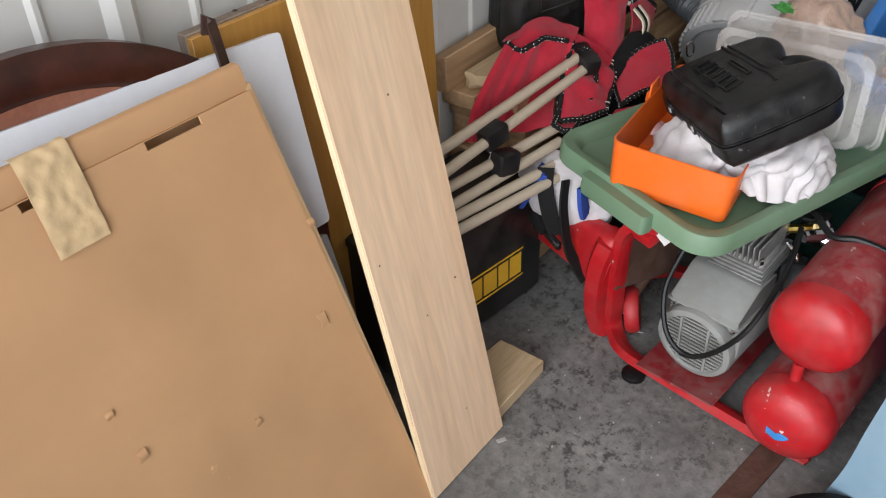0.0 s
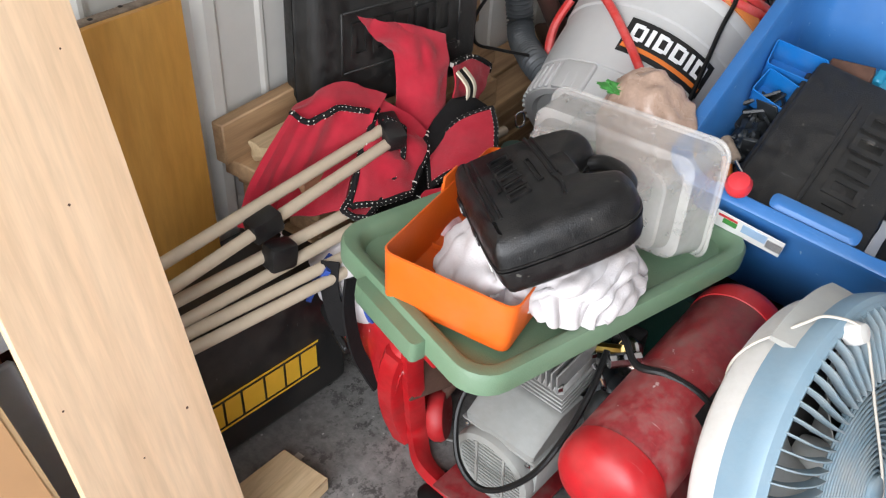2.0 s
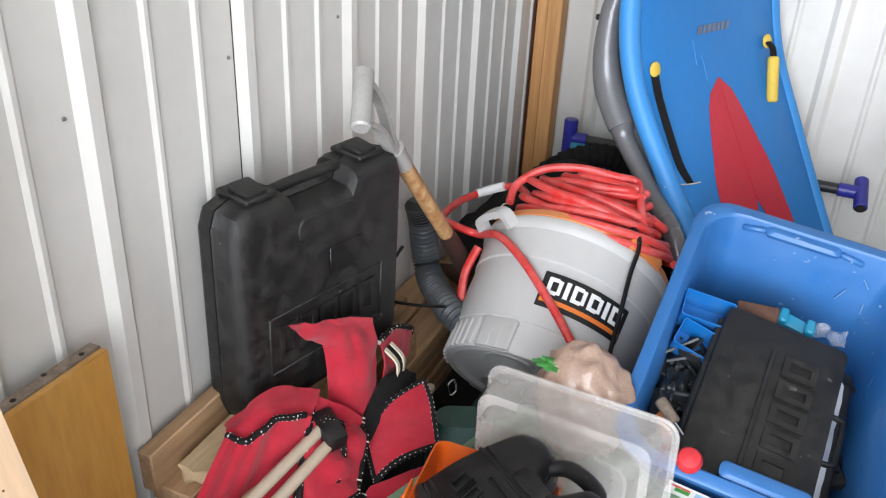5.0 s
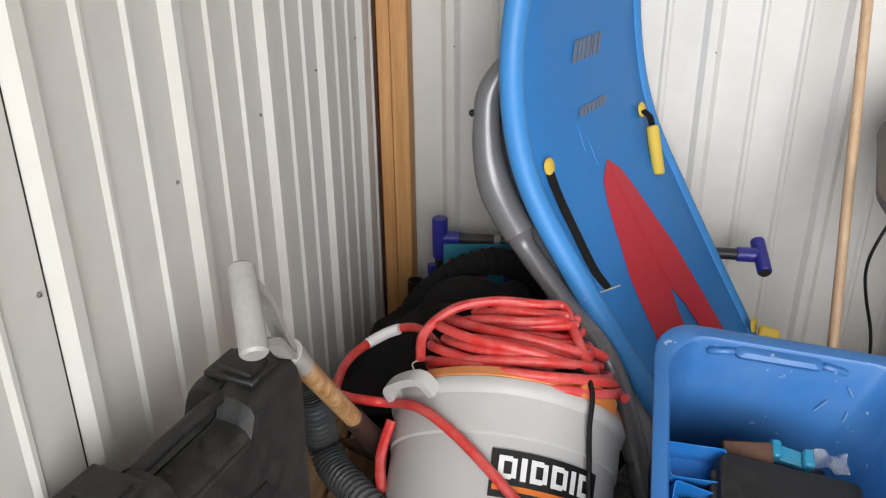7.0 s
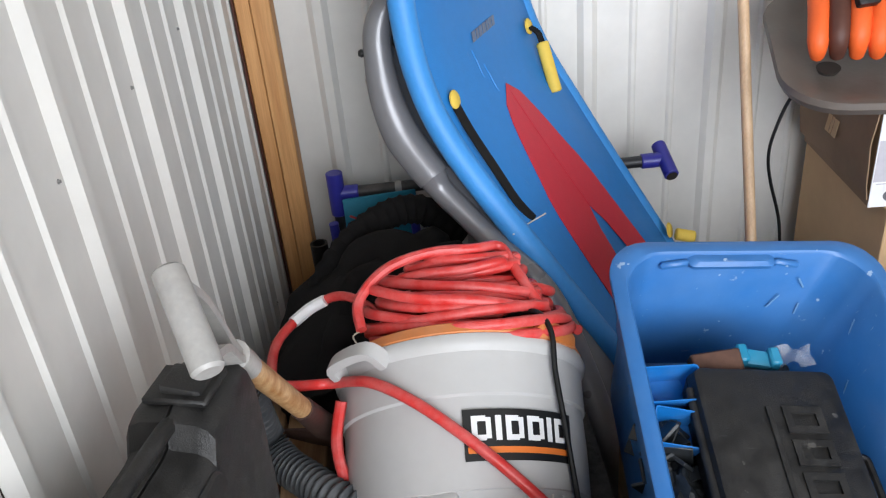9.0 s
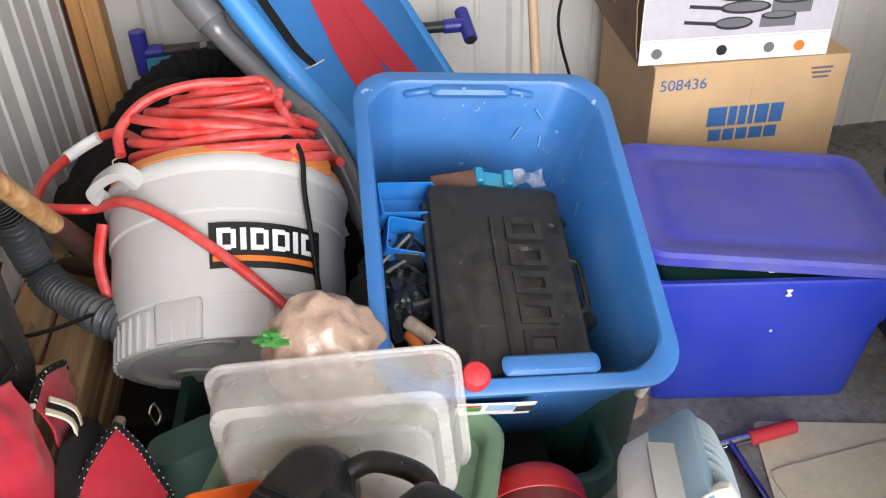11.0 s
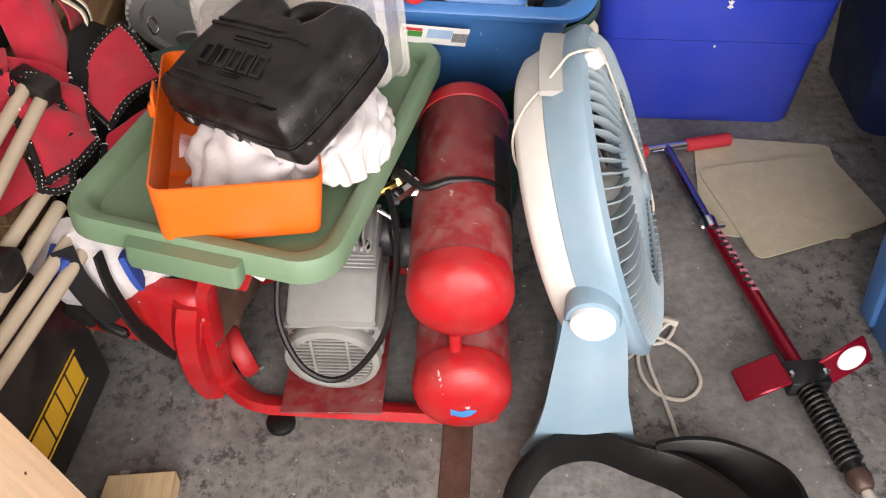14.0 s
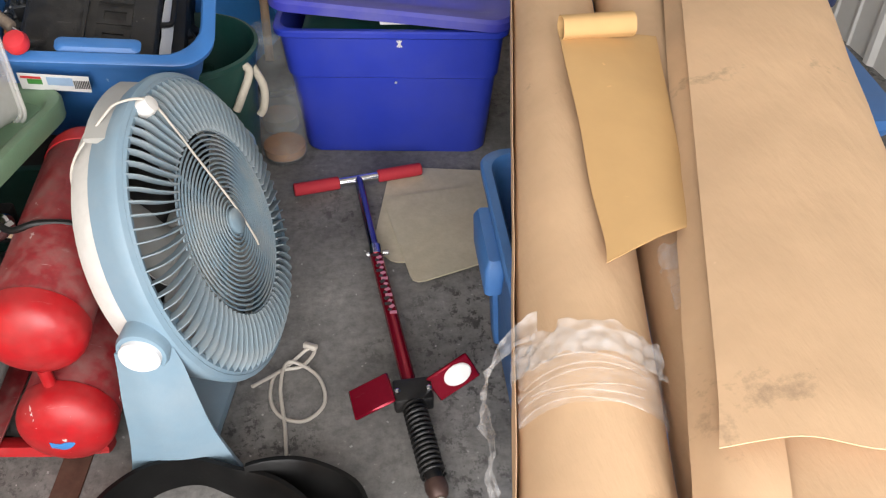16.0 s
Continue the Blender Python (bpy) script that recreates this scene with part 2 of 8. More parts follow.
MOTOR_GREY = surface("motor_grey_plastic", (0.27, 0.275, 0.26), 0.5, var=0.14, dust=0.35, dust_col=(0.20, 0.18, 0.15), chips=0.4)
CHROME = surface("chrome", (0.72, 0.72, 0.74), 0.14, 1.0, 0.15, 10, 0.0)
BRASS = surface("brass", (0.55, 0.38, 0.10), 0.3, 1.0)
RUST = surface("rusty_plate", (0.10, 0.045, 0.028), 0.75, 0.1, 0.3, 14, 0.4, 90, dust=0.3, dust_col=(0.2, 0.12, 0.09))
BLUE_TAPE = surface("blue_paint_patch", (0.05, 0.23, 0.55), 0.5)
TOTE_BLUE = surface("mid_blue_plastic", (0.032, 0.152, 0.42), 0.36, var=0.12, scale=3, bump=0.06, dust=0.14, dust_col=(0.16, 0.28, 0.44), scuff=0.30, chips=0.5, chip_col=(0.5, 0.6, 0.7))
SCUFF = surface("pale_scuff", (0.17, 0.34, 0.58), 0.6)
TUB_BLUE = surface("denim_blue_plastic", (0.045, 0.155, 0.40), 0.40, var=0.12, scale=3, bump=0.08, dust=0.12, dust_col=(0.2, 0.3, 0.42))
TOTE_ROYAL = surface("royal_blue_plastic", (0.024, 0.048, 0.44), 0.36, var=0.10, scale=3, bump=0.05, dust=0.10, dust_col=(0.15, 0.16, 0.42))
LID_ROYAL = surface("dusty_royal_lid", (0.05, 0.055, 0.42), 0.42, var=0.12, scale=3, dust=0.45, dust_col=(0.17, 0.165, 0.30))
NAVY = surface("navy_plastic", (0.016, 0.032, 0.11), 0.42, var=0.2, dust=0.15, dust_col=(0.10, 0.12, 0.18))
CYAN = surface("bright_blue_plastic", (0.012, 0.17, 0.52), 0.35, var=0.1, dust=0.1)
TURQUOISE = surface("turquoise_plastic", (0.02, 0.25, 0.42), 0.35, var=0.1, dust=0.1)
DRUM_GREY = surface("light_grey_plastic", (0.50, 0.495, 0.485), 0.45, var=0.08, scale=3, bump=0.06, dust=0.12, scuff=0.06)
LABEL_BLACK = surface("label_black", (0.012, 0.012, 0.012), 0.35, var=0.1)
LABEL_WHITE = surface("label_white", (0.82, 0.82, 0.82), 0.4, var=0.06)
LABEL_ORANGE = surface("label_orange", (0.78, 0.20, 0.03), 0.4, var=0.06)
PAPER = surface("paper", (0.74, 0.73, 0.71), 0.6, var=0.1)
PRINT_GREEN = surface("print_green", (0.06, 0.26, 0.05), 0.5)
PRINT_RED = surface("print_red", (0.60, 0.03, 0.04), 0.5)
PRINT_BLUE = surface("print_blue", (0.04, 0.14, 0.36), 0.6)
PRINT_LILAC = surface("print_lilac", (0.54, 0.52, 0.56), 0.5)
PRINT_DARK = surface("print_dark", (0.025, 0.025, 0.028), 0.4)
PRINT_GREY = surface("print_grey", (0.16, 0.16, 0.17), 0.4)
AIR_HOSE = surface("red_rubber_hose", (0.62, 0.035, 0.030), 0.36, var=0.15, scale=14, dust=0.25, dust_col=(0.72, 0.36, 0.34))
HARDWARE = surface("smoky_plastic_hardware", (0.030, 0.034, 0.038), 0.35, var=0.4, scale=12, dust=0.2, dust_col=(0.13, 0.13, 0.12))
RIBBED = surface("grey_ribbed_hose", (0.075, 0.082, 0.088), 0.42, var=0.2, dust=0.2, dust_col=(0.18, 0.18, 0.17))
GREY_SLED = surface("silver_grey_plastic", (0.20, 0.20, 0.21), 0.30, 0.25, 0.12, 4, 0.05)
FOAM_BLUE = surface("blue_foam", (0.022, 0.200, 0.56), 0.55, var=0.10, scale=5, bump=0.25, bscale=220, scuff=0.12)
FOAM_EDGE = surface("light_blue_foam_edge", (0.050, 0.27, 0.66), 0.5, var=0.1, scale=9, bump=0.3, bscale=90)
FOAM_RED = surface("red_foam_print", (0.56, 0.022, 0.045), 0.55, var=0.1, bump=0.25, bscale=220)
FOAM_MARK = surface("worn_grey_print", (0.17, 0.22, 0.32), 0.6, var=0.3, scale=30)
YELLOW_FOAM = surface("yellow_foam", (0.78, 0.55, 0.08), 0.7, var=0.12, bump=0.3, bscale=200)
PVC_BLUE = surface("violet_blue_fitting", (0.030, 0.030, 0.27), 0.35, var=0.1)
PVC_BLACK = surface("black_pipe", (0.018, 0.018, 0.02), 0.45, dust=0.15)
TEAL = surface("teal_fabric", (0.02, 0.22, 0.34), 0.7, var=0.2)
TAUPE = surface("taupe_plastic", (0.115, 0.095, 0.08), 0.42, var=0.15, scale=4, bump=0.2, dust=0.2, dust_col=(0.2, 0.17, 0.14))
ORANGE_VEST = surface("bright_orange_nylon", (0.85, 0.13, 0.02), 0.6, var=0.1, bump=0.3)
BROWN_VEST = surface("brown_nylon", (0.10, 0.035, 0.022), 0.6, var=0.2)
FAN_BLUE = surface("grey_blue_plastic", (0.195, 0.295, 0.37), 0.40, var=0.08, scale=4, dust=0.22, dust_col=(0.34, 0.36, 0.36))
FAN_DUSTY = surface("dusty_grey_blue_plastic", (0.19, 0.275, 0.33), 0.5, var=0.15, scale=8, dust=0.55, dust_col=(0.33, 0.32, 0.29))
FAN_WHITE = surface("off_white_plastic", (0.66, 0.65, 0.62), 0.42, var=0.10, dust=0.35, dust_col=(0.44, 0.41, 0.36), chips=0.3, chip_col=(0.3, 0.27, 0.23))
FAN_GREY = surface("warm_grey_plastic", (0.33, 0.335, 0.32), 0.45, var=0.1, dust=0.25)
CORD_WHITE = surface("off_white_cord", (0.52, 0.48, 0.42), 0.5, var=0.15, dust=0.3)
MAT_CREAM = surface("cream_mat", (0.55, 0.49, 0.36), 0.8, var=0.18, scale=6, bump=0.3, dust=0.45, dust_col=(0.34, 0.28, 0.20))
POGO_RED = surface("candy_red_enamel", (0.26, 0.006, 0.022), 0.18, 0.5, 0.15, 12, 0.0, scuff=0.08)
POGO_BLUE = surface("violet_chrome", (0.20, 0.20, 0.36), 0.16, 1.0, 0.1)
GRIP_RED = surface("red_foam_grip", (0.46, 0.022, 0.035), 0.75, var=0.15, bump=0.5, bscale=200)
PINK_PRINT = surface("pink_print", (0.55, 0.20, 0.28), 0.4)
WRAP = clear_plastic("stretch_wrap", (0.92, 0.92, 0.92), 0.08, 0.93)
WRAP_EDGE = clear_plastic("bunched_stretch_wrap", (0.92, 0.91, 0.90), 0.18, 0.88)
BIN_CLEAR = clear_plastic("clear_bin_plastic", (0.76, 0.73, 0.69), 0.20, 0.71)
BAG_TAN = surface("tan_bag_film", (0.48, 0.33, 0.25), 0.26, var=0.30, scale=16, bump=1.0, bscale=60, spec=0.6)
JAR_GLASS = clear_plastic("jar_glass", (0.80, 0.84, 0.82), 0.05, 0.95)
AMBER = surface("amber_contents", (0.40, 0.16, 0.04), 0.5, var=0.4, scale=40)
ROPE = surface("rope", (0.62, 0.56, 0.45), 0.8, var=0.2, scale=60, bump=0.8, bscale=160)
CLOTH_BLUE = surface("blue_cloth", (0.02, 0.06, 0.30), 0.85, var=0.15, bump=0.4)
SHOVEL_STEEL = surface("brown_steel", (0.09, 0.05, 0.04), 0.5, 0.4, 0.3, 12, 0.3)
GRIP_GREY = surface("worn_grey_grip", (0.46, 0.45, 0.43), 0.5, 0.2, 0.2, 12, 0.15, dust=0.2)
GROUND = surface("gravel_ground", (0.26, 0.25, 0.23), 0.9, var=0.3, scale=0.8, bump=0.6, bscale=30)


# ---- building helpers ----
WORLD = {}


def V3(*a):
    return Vector(a)


def thing(name, at, label, category, group="", kind="", m=None):
    ob = new(name)
    ob.empty_display_size = 0.05
    ob.matrix_basis = m if m is not None else Matrix.Translation(at)
    WORLD[ob] = ob.matrix_basis.copy()
    return tagged(ob, label, category, group, kind)


def mesh_of(name, bm, material, smooth=40):
    bmesh.ops.recalc_face_normals(bm, faces=bm.faces)
    me = bpy.data.meshes.new(name)
    bm.to_mesh(me)
    bm.free()
    for mm in (material if isinstance(material, (list, tuple)) else [material]):
        me.materials.append(mm)
    if smooth:
        me.shade_smooth()
        me.set_sharp_from_angle(angle=radians(smooth))
    return me


def part(name, bm, material, parent, label="", local=False, smooth=40):
    """One mesh under a thing. Its bmesh is in world metres, or in the thing's own axes where local is set."""
    if not local:
        bm.transform(WORLD[parent].inverted())
    ob = new(name, mesh_of(name, bm, material, smooth))
    ob.parent = parent
    WORLD[ob] = WORLD[parent]
    return tagged(ob, label)


def single(name, bm, material, label="", category="", kind="", group="", smooth=40):
    ob = new(name, mesh_of(name, bm, material, smooth))
    WORLD[ob] = Matrix()
    return tagged(ob, label, category, group, kind)


def join(*bms):
    out = bmesh.new()
    for b in bms:
        me = bpy.data.meshes.new("tmp")
        b.to_mesh(me)
        b.free()
        out.from_mesh(me)
        bpy.data.meshes.remove(me)
    return out


def box(sx, sy, sz, bev=0.003, m=None, seg=1):
    bm = bmesh.new()
    bmesh.ops.create_cube(bm, size=1)
    bm.transform(Matrix.Diagonal((sx, sy, sz, 1)))
    if bev:
        bmesh.ops.bevel(bm, geom=bm.edges[:], offset=bev, segments=seg, affect="EDGES", profile=0.5)
    if m is not None:
        bm.transform(m)
    return bm


def span(x0, x1, y0, y1, z0, z1, bev=0.003, seg=1):
    return box(x1 - x0, y1 - y0, z1 - z0, bev, Matrix.Translation(((x0 + x1) / 2, (y0 + y1) / 2, (z0 + z1) / 2)), seg)


def smooth_path(pts, n=6, closed=False):
    p = [Vector(q) for q in pts]
    if n <= 1 or len(p) < 3:
        return p
    out, k = [], len(p)
    for i in range(k if closed else k - 1):
        a, b, c, d = (p[(i - 1) % k], p[i], p[(i + 1) % k], p[(i + 2) % k]) if closed else (p[max(i - 1, 0)], p[i], p[i + 1], p[min(i + 2, k - 1)])
        for j in range(n):
            s = j / n
            out.append(0.5 * (2 * b + (c - a) * s + (2 * a - 5 * b + 4 * c - d) * s * s + (3 * b - a - 3 * c + d) * s ** 3))
    if not closed:
        out.append(p[-1])
    return out


def skin(rings, cap=True, closed=False, loop=True):
    """Faces between rings of points of equal count."""
    bm = bmesh.new()
    vs = [[bm.verts.new(q) for q in r] for r in rings]
    k = len(rings[0])
    pairs = list(zip(vs, vs[1:])) + ([(vs[-1], vs[0])] if closed else [])
    for a, b in pairs:
        for i in range(k if loop else k - 1):
            j = (i + 1) % k
            bm.faces.new((a[i], a[j], b[j], b[i]))
    if cap and not closed:
        bm.faces.new(vs[0][::-1])
        bm.faces.new(vs[-1])
    return bm


def tube(pts, r, seg=10, n=6, closed=False, flat=None):
    """A pipe along a smooth path. r: one radius or one a path point. flat: (width, height) for a strap, in the path's frame."""
    path = smooth_path(pts, n, closed)
    k = len(path)
    tang = [(path[(i + 1) % k] - path[(i - 1) % k]) if closed else (path[min(i + 1, k - 1)] - path[max(i - 1, 0)]) for i in range(k)]
    up = Vector((0, 0, 1)) if abs(tang[0].normalized().z) < 0.9 else Vector((1, 0, 0))
    rings = []
    for i, (q, tg) in enumerate(zip(path, tang)):
        tg = tg.normalized()
        side = tg.cross(up)
        side = side.normalized() if side.length > 1e-6 else Vector((1, 0, 0))
        up = side.cross(tg).normalized()
        if callable(r):
            rr = r(i / max(1, k - 1))
        elif isinstance(r, (list, tuple)):
            s = i / max(1, k - 1) * (len(r) - 1)
            j = min(int(s), len(r) - 2)
            rr = r[j] + (r[j + 1] - r[j]) * (s - j)
        else:
            rr = r
        ring = []
        for a in range(seg):
            c, s = math.cos(2 * math.pi * a / seg), math.sin(2 * math.pi * a / seg)
            if flat:
                w, h = flat
                c = math.copysign(min(1, abs(c) * 1.35), c) * w / 2
                s = math.copysign(min(1, abs(s) * 1.35), s) * h / 2
                ring.append(q + side * c + up * s)
            else:
                ring.append(q + (side * c + up * s) * rr)
        rings.append(ring)
    return skin(rings, True, closed)


def lathe(profile, seg=32, m=None, cap=True):
    """profile: (radius, height) pairs turned round z."""
    bm = skin([[Vector((r * math.cos(2 * math.pi * a / seg), r * math.sin(2 * math.pi * a / seg), z)) for a in range(seg)] for r, z in profile], cap)
    if m is not None:
        bm.transform(m)
    return bm


def along(a, b, roll=0):
    """A pose at a whose z axis points to b."""
    d = Vector(b) - Vector(a)
    return Matrix.Translation(a) @ d.to_track_quat("Z", "Y").to_matrix().to_4x4() @ pose(0, 0, 0, 0, 0, roll)


def rod(a, b, r, seg=12, r2=None, bev=0.0):
    L = (Vector(b) - Vector(a)).length
    r2 = r if r2 is None else r2
    prof = [(r, 0), (r2, L)] if not bev else [(r - bev, 0), (r, bev), (r2, L - bev), (r2 - bev, L)]
    return lathe(prof, seg, along(a, b))


def rrect(w, d, r, n=5):
    out = []
    for cx, cy, a0 in ((w / 2 - r, d / 2 - r, 0), (-w / 2 + r, d / 2 - r, 90), (-w / 2 + r, -d / 2 + r, 180), (w / 2 - r, -d / 2 + r, 270)):
        for i in range(n + 1):
            a = radians(a0 + 90 * i / n)
            out.append((cx + r * math.cos(a), cy + r * math.sin(a)))
    return out


def rr_loft(levels, r=0.05, n=5, cap=True):
    """levels: (width, depth, height) or (width, depth, height, radius)."""
    return skin([[Vector((x, y, l[2])) for x, y in rrect(l[0], l[1], l[3] if len(l) > 3 else r, n)] for l in levels], cap)


def grid_surface(ctrl, nu=5, nv=5, amp=0.0, freq=18.0, thick=0.004, seed=0.0, ridged=False, pleat=0.0, crumple=0.0):
    """A sheet through a grid of control points (rows of places), with folds and thickness."""
    rows = [smooth_path(r, nu) for r in ctrl]
    cols = [smooth_path([r[i] for r in rows], nv) for i in range(len(rows[0]))]
    H, Wd = len(cols[0]), len(cols)
    P = [[cols[i][j].copy() for i in range(Wd)] for j in range(H)]
    if amp:
        Q = [[q.copy() for q in r] for r in P]
        for j in range(H):
            for i in range(Wd):
                du = P[j][min(i + 1, Wd - 1)] - P[j][max(i - 1, 0)]
                dv = P[min(j + 1, H - 1)][i] - P[max(j - 1, 0)][i]
                nn = du.cross(dv)
                nn = nn.normalized() if nn.length > 1e-9 else Vector((0, 0, 1))
                s = noise.noise(P[j][i] * freq + Vector((seed, seed * 2, 0)))
                if crumple:
                    w = noise.noise(P[j][i] * 7 + Vector((seed, 0, 0)))
                    s = 0.95 * noise.noise(Vector((i * crumple + 2.4 * w, j * crumple * 0.35 + 1.6 * w, seed))) + 0.30 * noise.noise(P[j][i] * 27 + Vector((0, seed, 0))) + 0.07 * noise.noise(P[j][i] * 70)
                elif pleat:
                    s = 1.4 * noise.noise(Vector((i * pleat, j * pleat * 0.16, seed))) + 0.5 * noise.noise(Vector((i * pleat * 2.1, j * pleat * 0.5, seed + 7)))
                elif ridged:
                    s = 1 - 2 * abs(s) + 0.4 * noise.noise(P[j][i] * freq * 2.3 + Vector((seed, 0, seed)))
                Q[j][i] += nn * amp * s
        P = Q
    bm = bmesh.new()
    vs = [[bm.verts.new(q) for q in r] for r in P]
    for j in range(H - 1):
        for i in range(Wd - 1):
            bm.faces.new((vs[j][i], vs[j][i + 1], vs[j + 1][i + 1], vs[j + 1][i]))
    edge = [q.copy() for q in P[0]] + [P[j][-1].copy() for j in range(1, H)] + [q.copy() for q in P[-1][-2::-1]] + [P[j][0].copy() for j in range(H - 2, 0, -1)]
    if thick:
        back = []
        for j in range(H):
            row = []
            for i in range(Wd):
                nn = (P[j][min(i + 1, Wd - 1)] - P[j][max(i - 1, 0)]).cross(P[min(j + 1, H - 1)][i] - P[max(j - 1, 0)][i])
                nn = nn.normalized() if nn.length > 1e-12 else Vector((0, 0, 1))
                row.append(bm.verts.new(P[j][i] - nn * thick))
            back.append(row)
        for j in range(H - 1):
            for i in range(Wd - 1):
                bm.faces.new((back[j][i], back[j + 1][i], back[j + 1][i + 1], back[j][i + 1]))
        rim = lambda g: g[0][:] + [g[j][-1] for j in range(1, H)] + g[-1][-2::-1] + [g[j][0] for j in range(H - 2, 0, -1)]
        fr, bk = rim(vs), rim(back)
        for i in range(len(fr)):
            j = (i + 1) % len(fr)
            bm.faces.new((fr[j], fr[i], bk[i], bk[j]))
    return bm, edge


def lump(c, size, amp=0.25, freq=8.0, seed=0.0, sub=4, squash=1.0):
    bm = bmesh.new()
    bmesh.ops.create_icosphere(bm, subdivisions=sub, radius=1)
    for v in bm.verts:
        s = noise.noise(v.co * freq * 0.3 + Vector((seed, 0, seed))) + 0.5 * noise.noise(v.co * freq + Vector((seed, seed, 0)))
        v.co *= 1 + amp * s
        v.co = Vector((v.co.x * size[0], v.co.y * size[1], max(v.co.z, -squash) * size[2])) + Vector(c)
    return bm


def words(name, text, size, m, material, parent, depth=0.0004):
    cu = bpy.data.curves.new(name, "FONT")
    cu.body, cu.size, cu.extrude, cu.align_x, cu.align_y = text, size, depth, "CENTER", "CENTER"
    tmp = new("tmp", cu)
    me = bpy.data.meshes.new_from_object(tmp)
    bpy.data.objects.remove(tmp)
    me.materials.append(material)
    me.transform(WORLD[parent].inverted() @ m)
    ob = new(name, me)
    ob.parent = parent
    WORLD[ob] = WORLD[parent]
    return ob


def bars(m, widths, height, gap=0.006, lean=0.0, depth=0.0012):
    """A row of plain upright blocks, centred, in the plane of m."""
    total = sum(widths) + gap * (len(widths) - 1)
    x, out = -total / 2, []
    for w in widths:
        b = box(w, height, depth, 0)
        for v in b.verts:
            v.co.x += v.co.y * lean
        b.transform(m @ Matrix.Translation((x + w / 2, 0, 0)))
        out.append(b)
        x += w + gap
    return join(*out)


def frame_of(origin, right, up):
    """A pose with x along right, y along up (made square) and z out of the face."""
    x = Vector(right).normalized()
    z = x.cross(Vector(up)).normalized()
    y = z.cross(x)
    m = Matrix((x, y, z)).transposed().to_4x4()
    m.translation = Vector(origin)
    return m


def mark_row(name, m, widths, height, material, parent, gap=0.006, lean=0.0, depth=0.004, stroke=0.28, label=""):
    """A row of raised hollow blocks, each a part of its own."""
    total = sum(widths) + gap * (len(widths) - 1)
    x = -total / 2
    for w in widths:
        k = min(w, height) * stroke
        if w > 2.2 * k:
            bs = [box(w, k, depth, 0, Matrix.Translation((0, s * (height - k) / 2, 0))) for s in (-1, 1)] + [box(k, height - 2 * k, depth, 0, Matrix.Translation((s * (w - k) / 2, 0, 0))) for s in (-1, 1)]
        else:
            bs = [box(w, height, depth, 0)]
        b = join(*bs)
        for v in b.verts:
            v.co.x += v.co.y * lean
        b.transform(m @ Matrix.Translation((x + w / 2, 0, 0)))
        part(name, b, material, parent, label)
        x += w + gap


# ---- the setting ----
def ribbed(length, height, first, pitch, thick=0.03, major=0.014, minor=0.0055):
    """A ribbed steel sheet: along x from 0 to length, ribs towards +y, base plane at y = 0."""
    cuts = [(0.0, 0.0)]
    k = math.floor(-first / pitch) - 1
    while True:
        c = first + k * pitch
        if c - 0.05 > length:
            break
        for off, w0, w1, h in ((0, 0.028, 0.012, major), (pitch * 0.355, 0.0115, 0.004, minor), (pitch * 0.665, 0.0115, 0.004, minor)):
            for dx, hh in ((-w0, 0), (-w1, h), (w1, h), (w0, 0)):
                x = c + off + dx
                if 0 < x < length:
                    cuts.append((x, hh))
        k += 1
    cuts.append((length, 0.0))
    cuts.sort()
    front = [Vector((x, h, 0)) for x, h in cuts]
    prof = front + [Vector((length, -thick, 0)), Vector((0, -thick, 0))]
    return skin([[q + Vector((0, 0, z)) for q in prof] for z in (0, height)])


H = 2.55
bm = span(-1.25, 2.15, -0.75, 3.5, -0.12, 0.0, 0)
bmesh.ops.subdivide_edges(bm, edges=bm.edges[:], cuts=12, use_grid_fill=True)
floor = single("floor", bm, CONCRETE, "stained grey concrete slab floor", "floor", "structure", smooth=0)
ground = single("ground", span(-80, 80, -80, 80, -0.2, -0.13, 0), GROUND, "pale gravel ground outside", "ground", "structure", smooth=0)

bm = ribbed(4.1, H, 1.722 + 0.70, 0.358)
bm.transform(Matrix.Translation((-1.074, -0.70, 0)) @ Matrix(((0, 1, 0, 0), (1, 0, 0, 0), (0, 0, 1, 0), (0, 0, 0, 1))))
wall_left = single("wall_left", bm, STEEL_PANEL, "off-white ribbed steel panel wall", "wall", "structure", smooth=25)
bm = ribbed(3.2, H, -0.856 + 1.12, 0.363)
bm.transform(Matrix.Translation((-1.121, 3.364, 0)) @ Matrix.Diagonal((1, -1, 1, 1)))
wall_back = single("wall_back", bm, STEEL_PANEL, "off-white ribbed steel panel wall", "wall", "structure", smooth=25)
bm = ribbed(4.1, H, 0.2, 0.3655)
bm.transform(Matrix.Translation((2.05, -0.70, 0)) @ Matrix(((0, -1, 0, 0), (1, 0, 0, 0), (0, 0, 1, 0), (0, 0, 0, 1))))
wall_right = single("wall_right", bm, STEEL_PANEL, "off-white ribbed steel panel wall", "wall", "structure", smooth=25)
wall_front = single("wall_front", join(span(-1.121, -0.92, -0.80, -0.705, 0, H, 0), span(1.85, 2.08, -0.80, -0.705, 0, H, 0), span(-0.92, 1.85, -0.80, -0.705, 2.38, H, 0)), STEEL_PANEL,
                    "off-white steel wall round an open door", "wall", "structure", smooth=0)
ceiling = single("ceiling", span(-1.121, 2.08, -0.80, 3.41, H + 0.002, H + 0.06, 0), STEEL_PANEL, "off-white steel roof sheet", "ceiling", "structure", smooth=0)


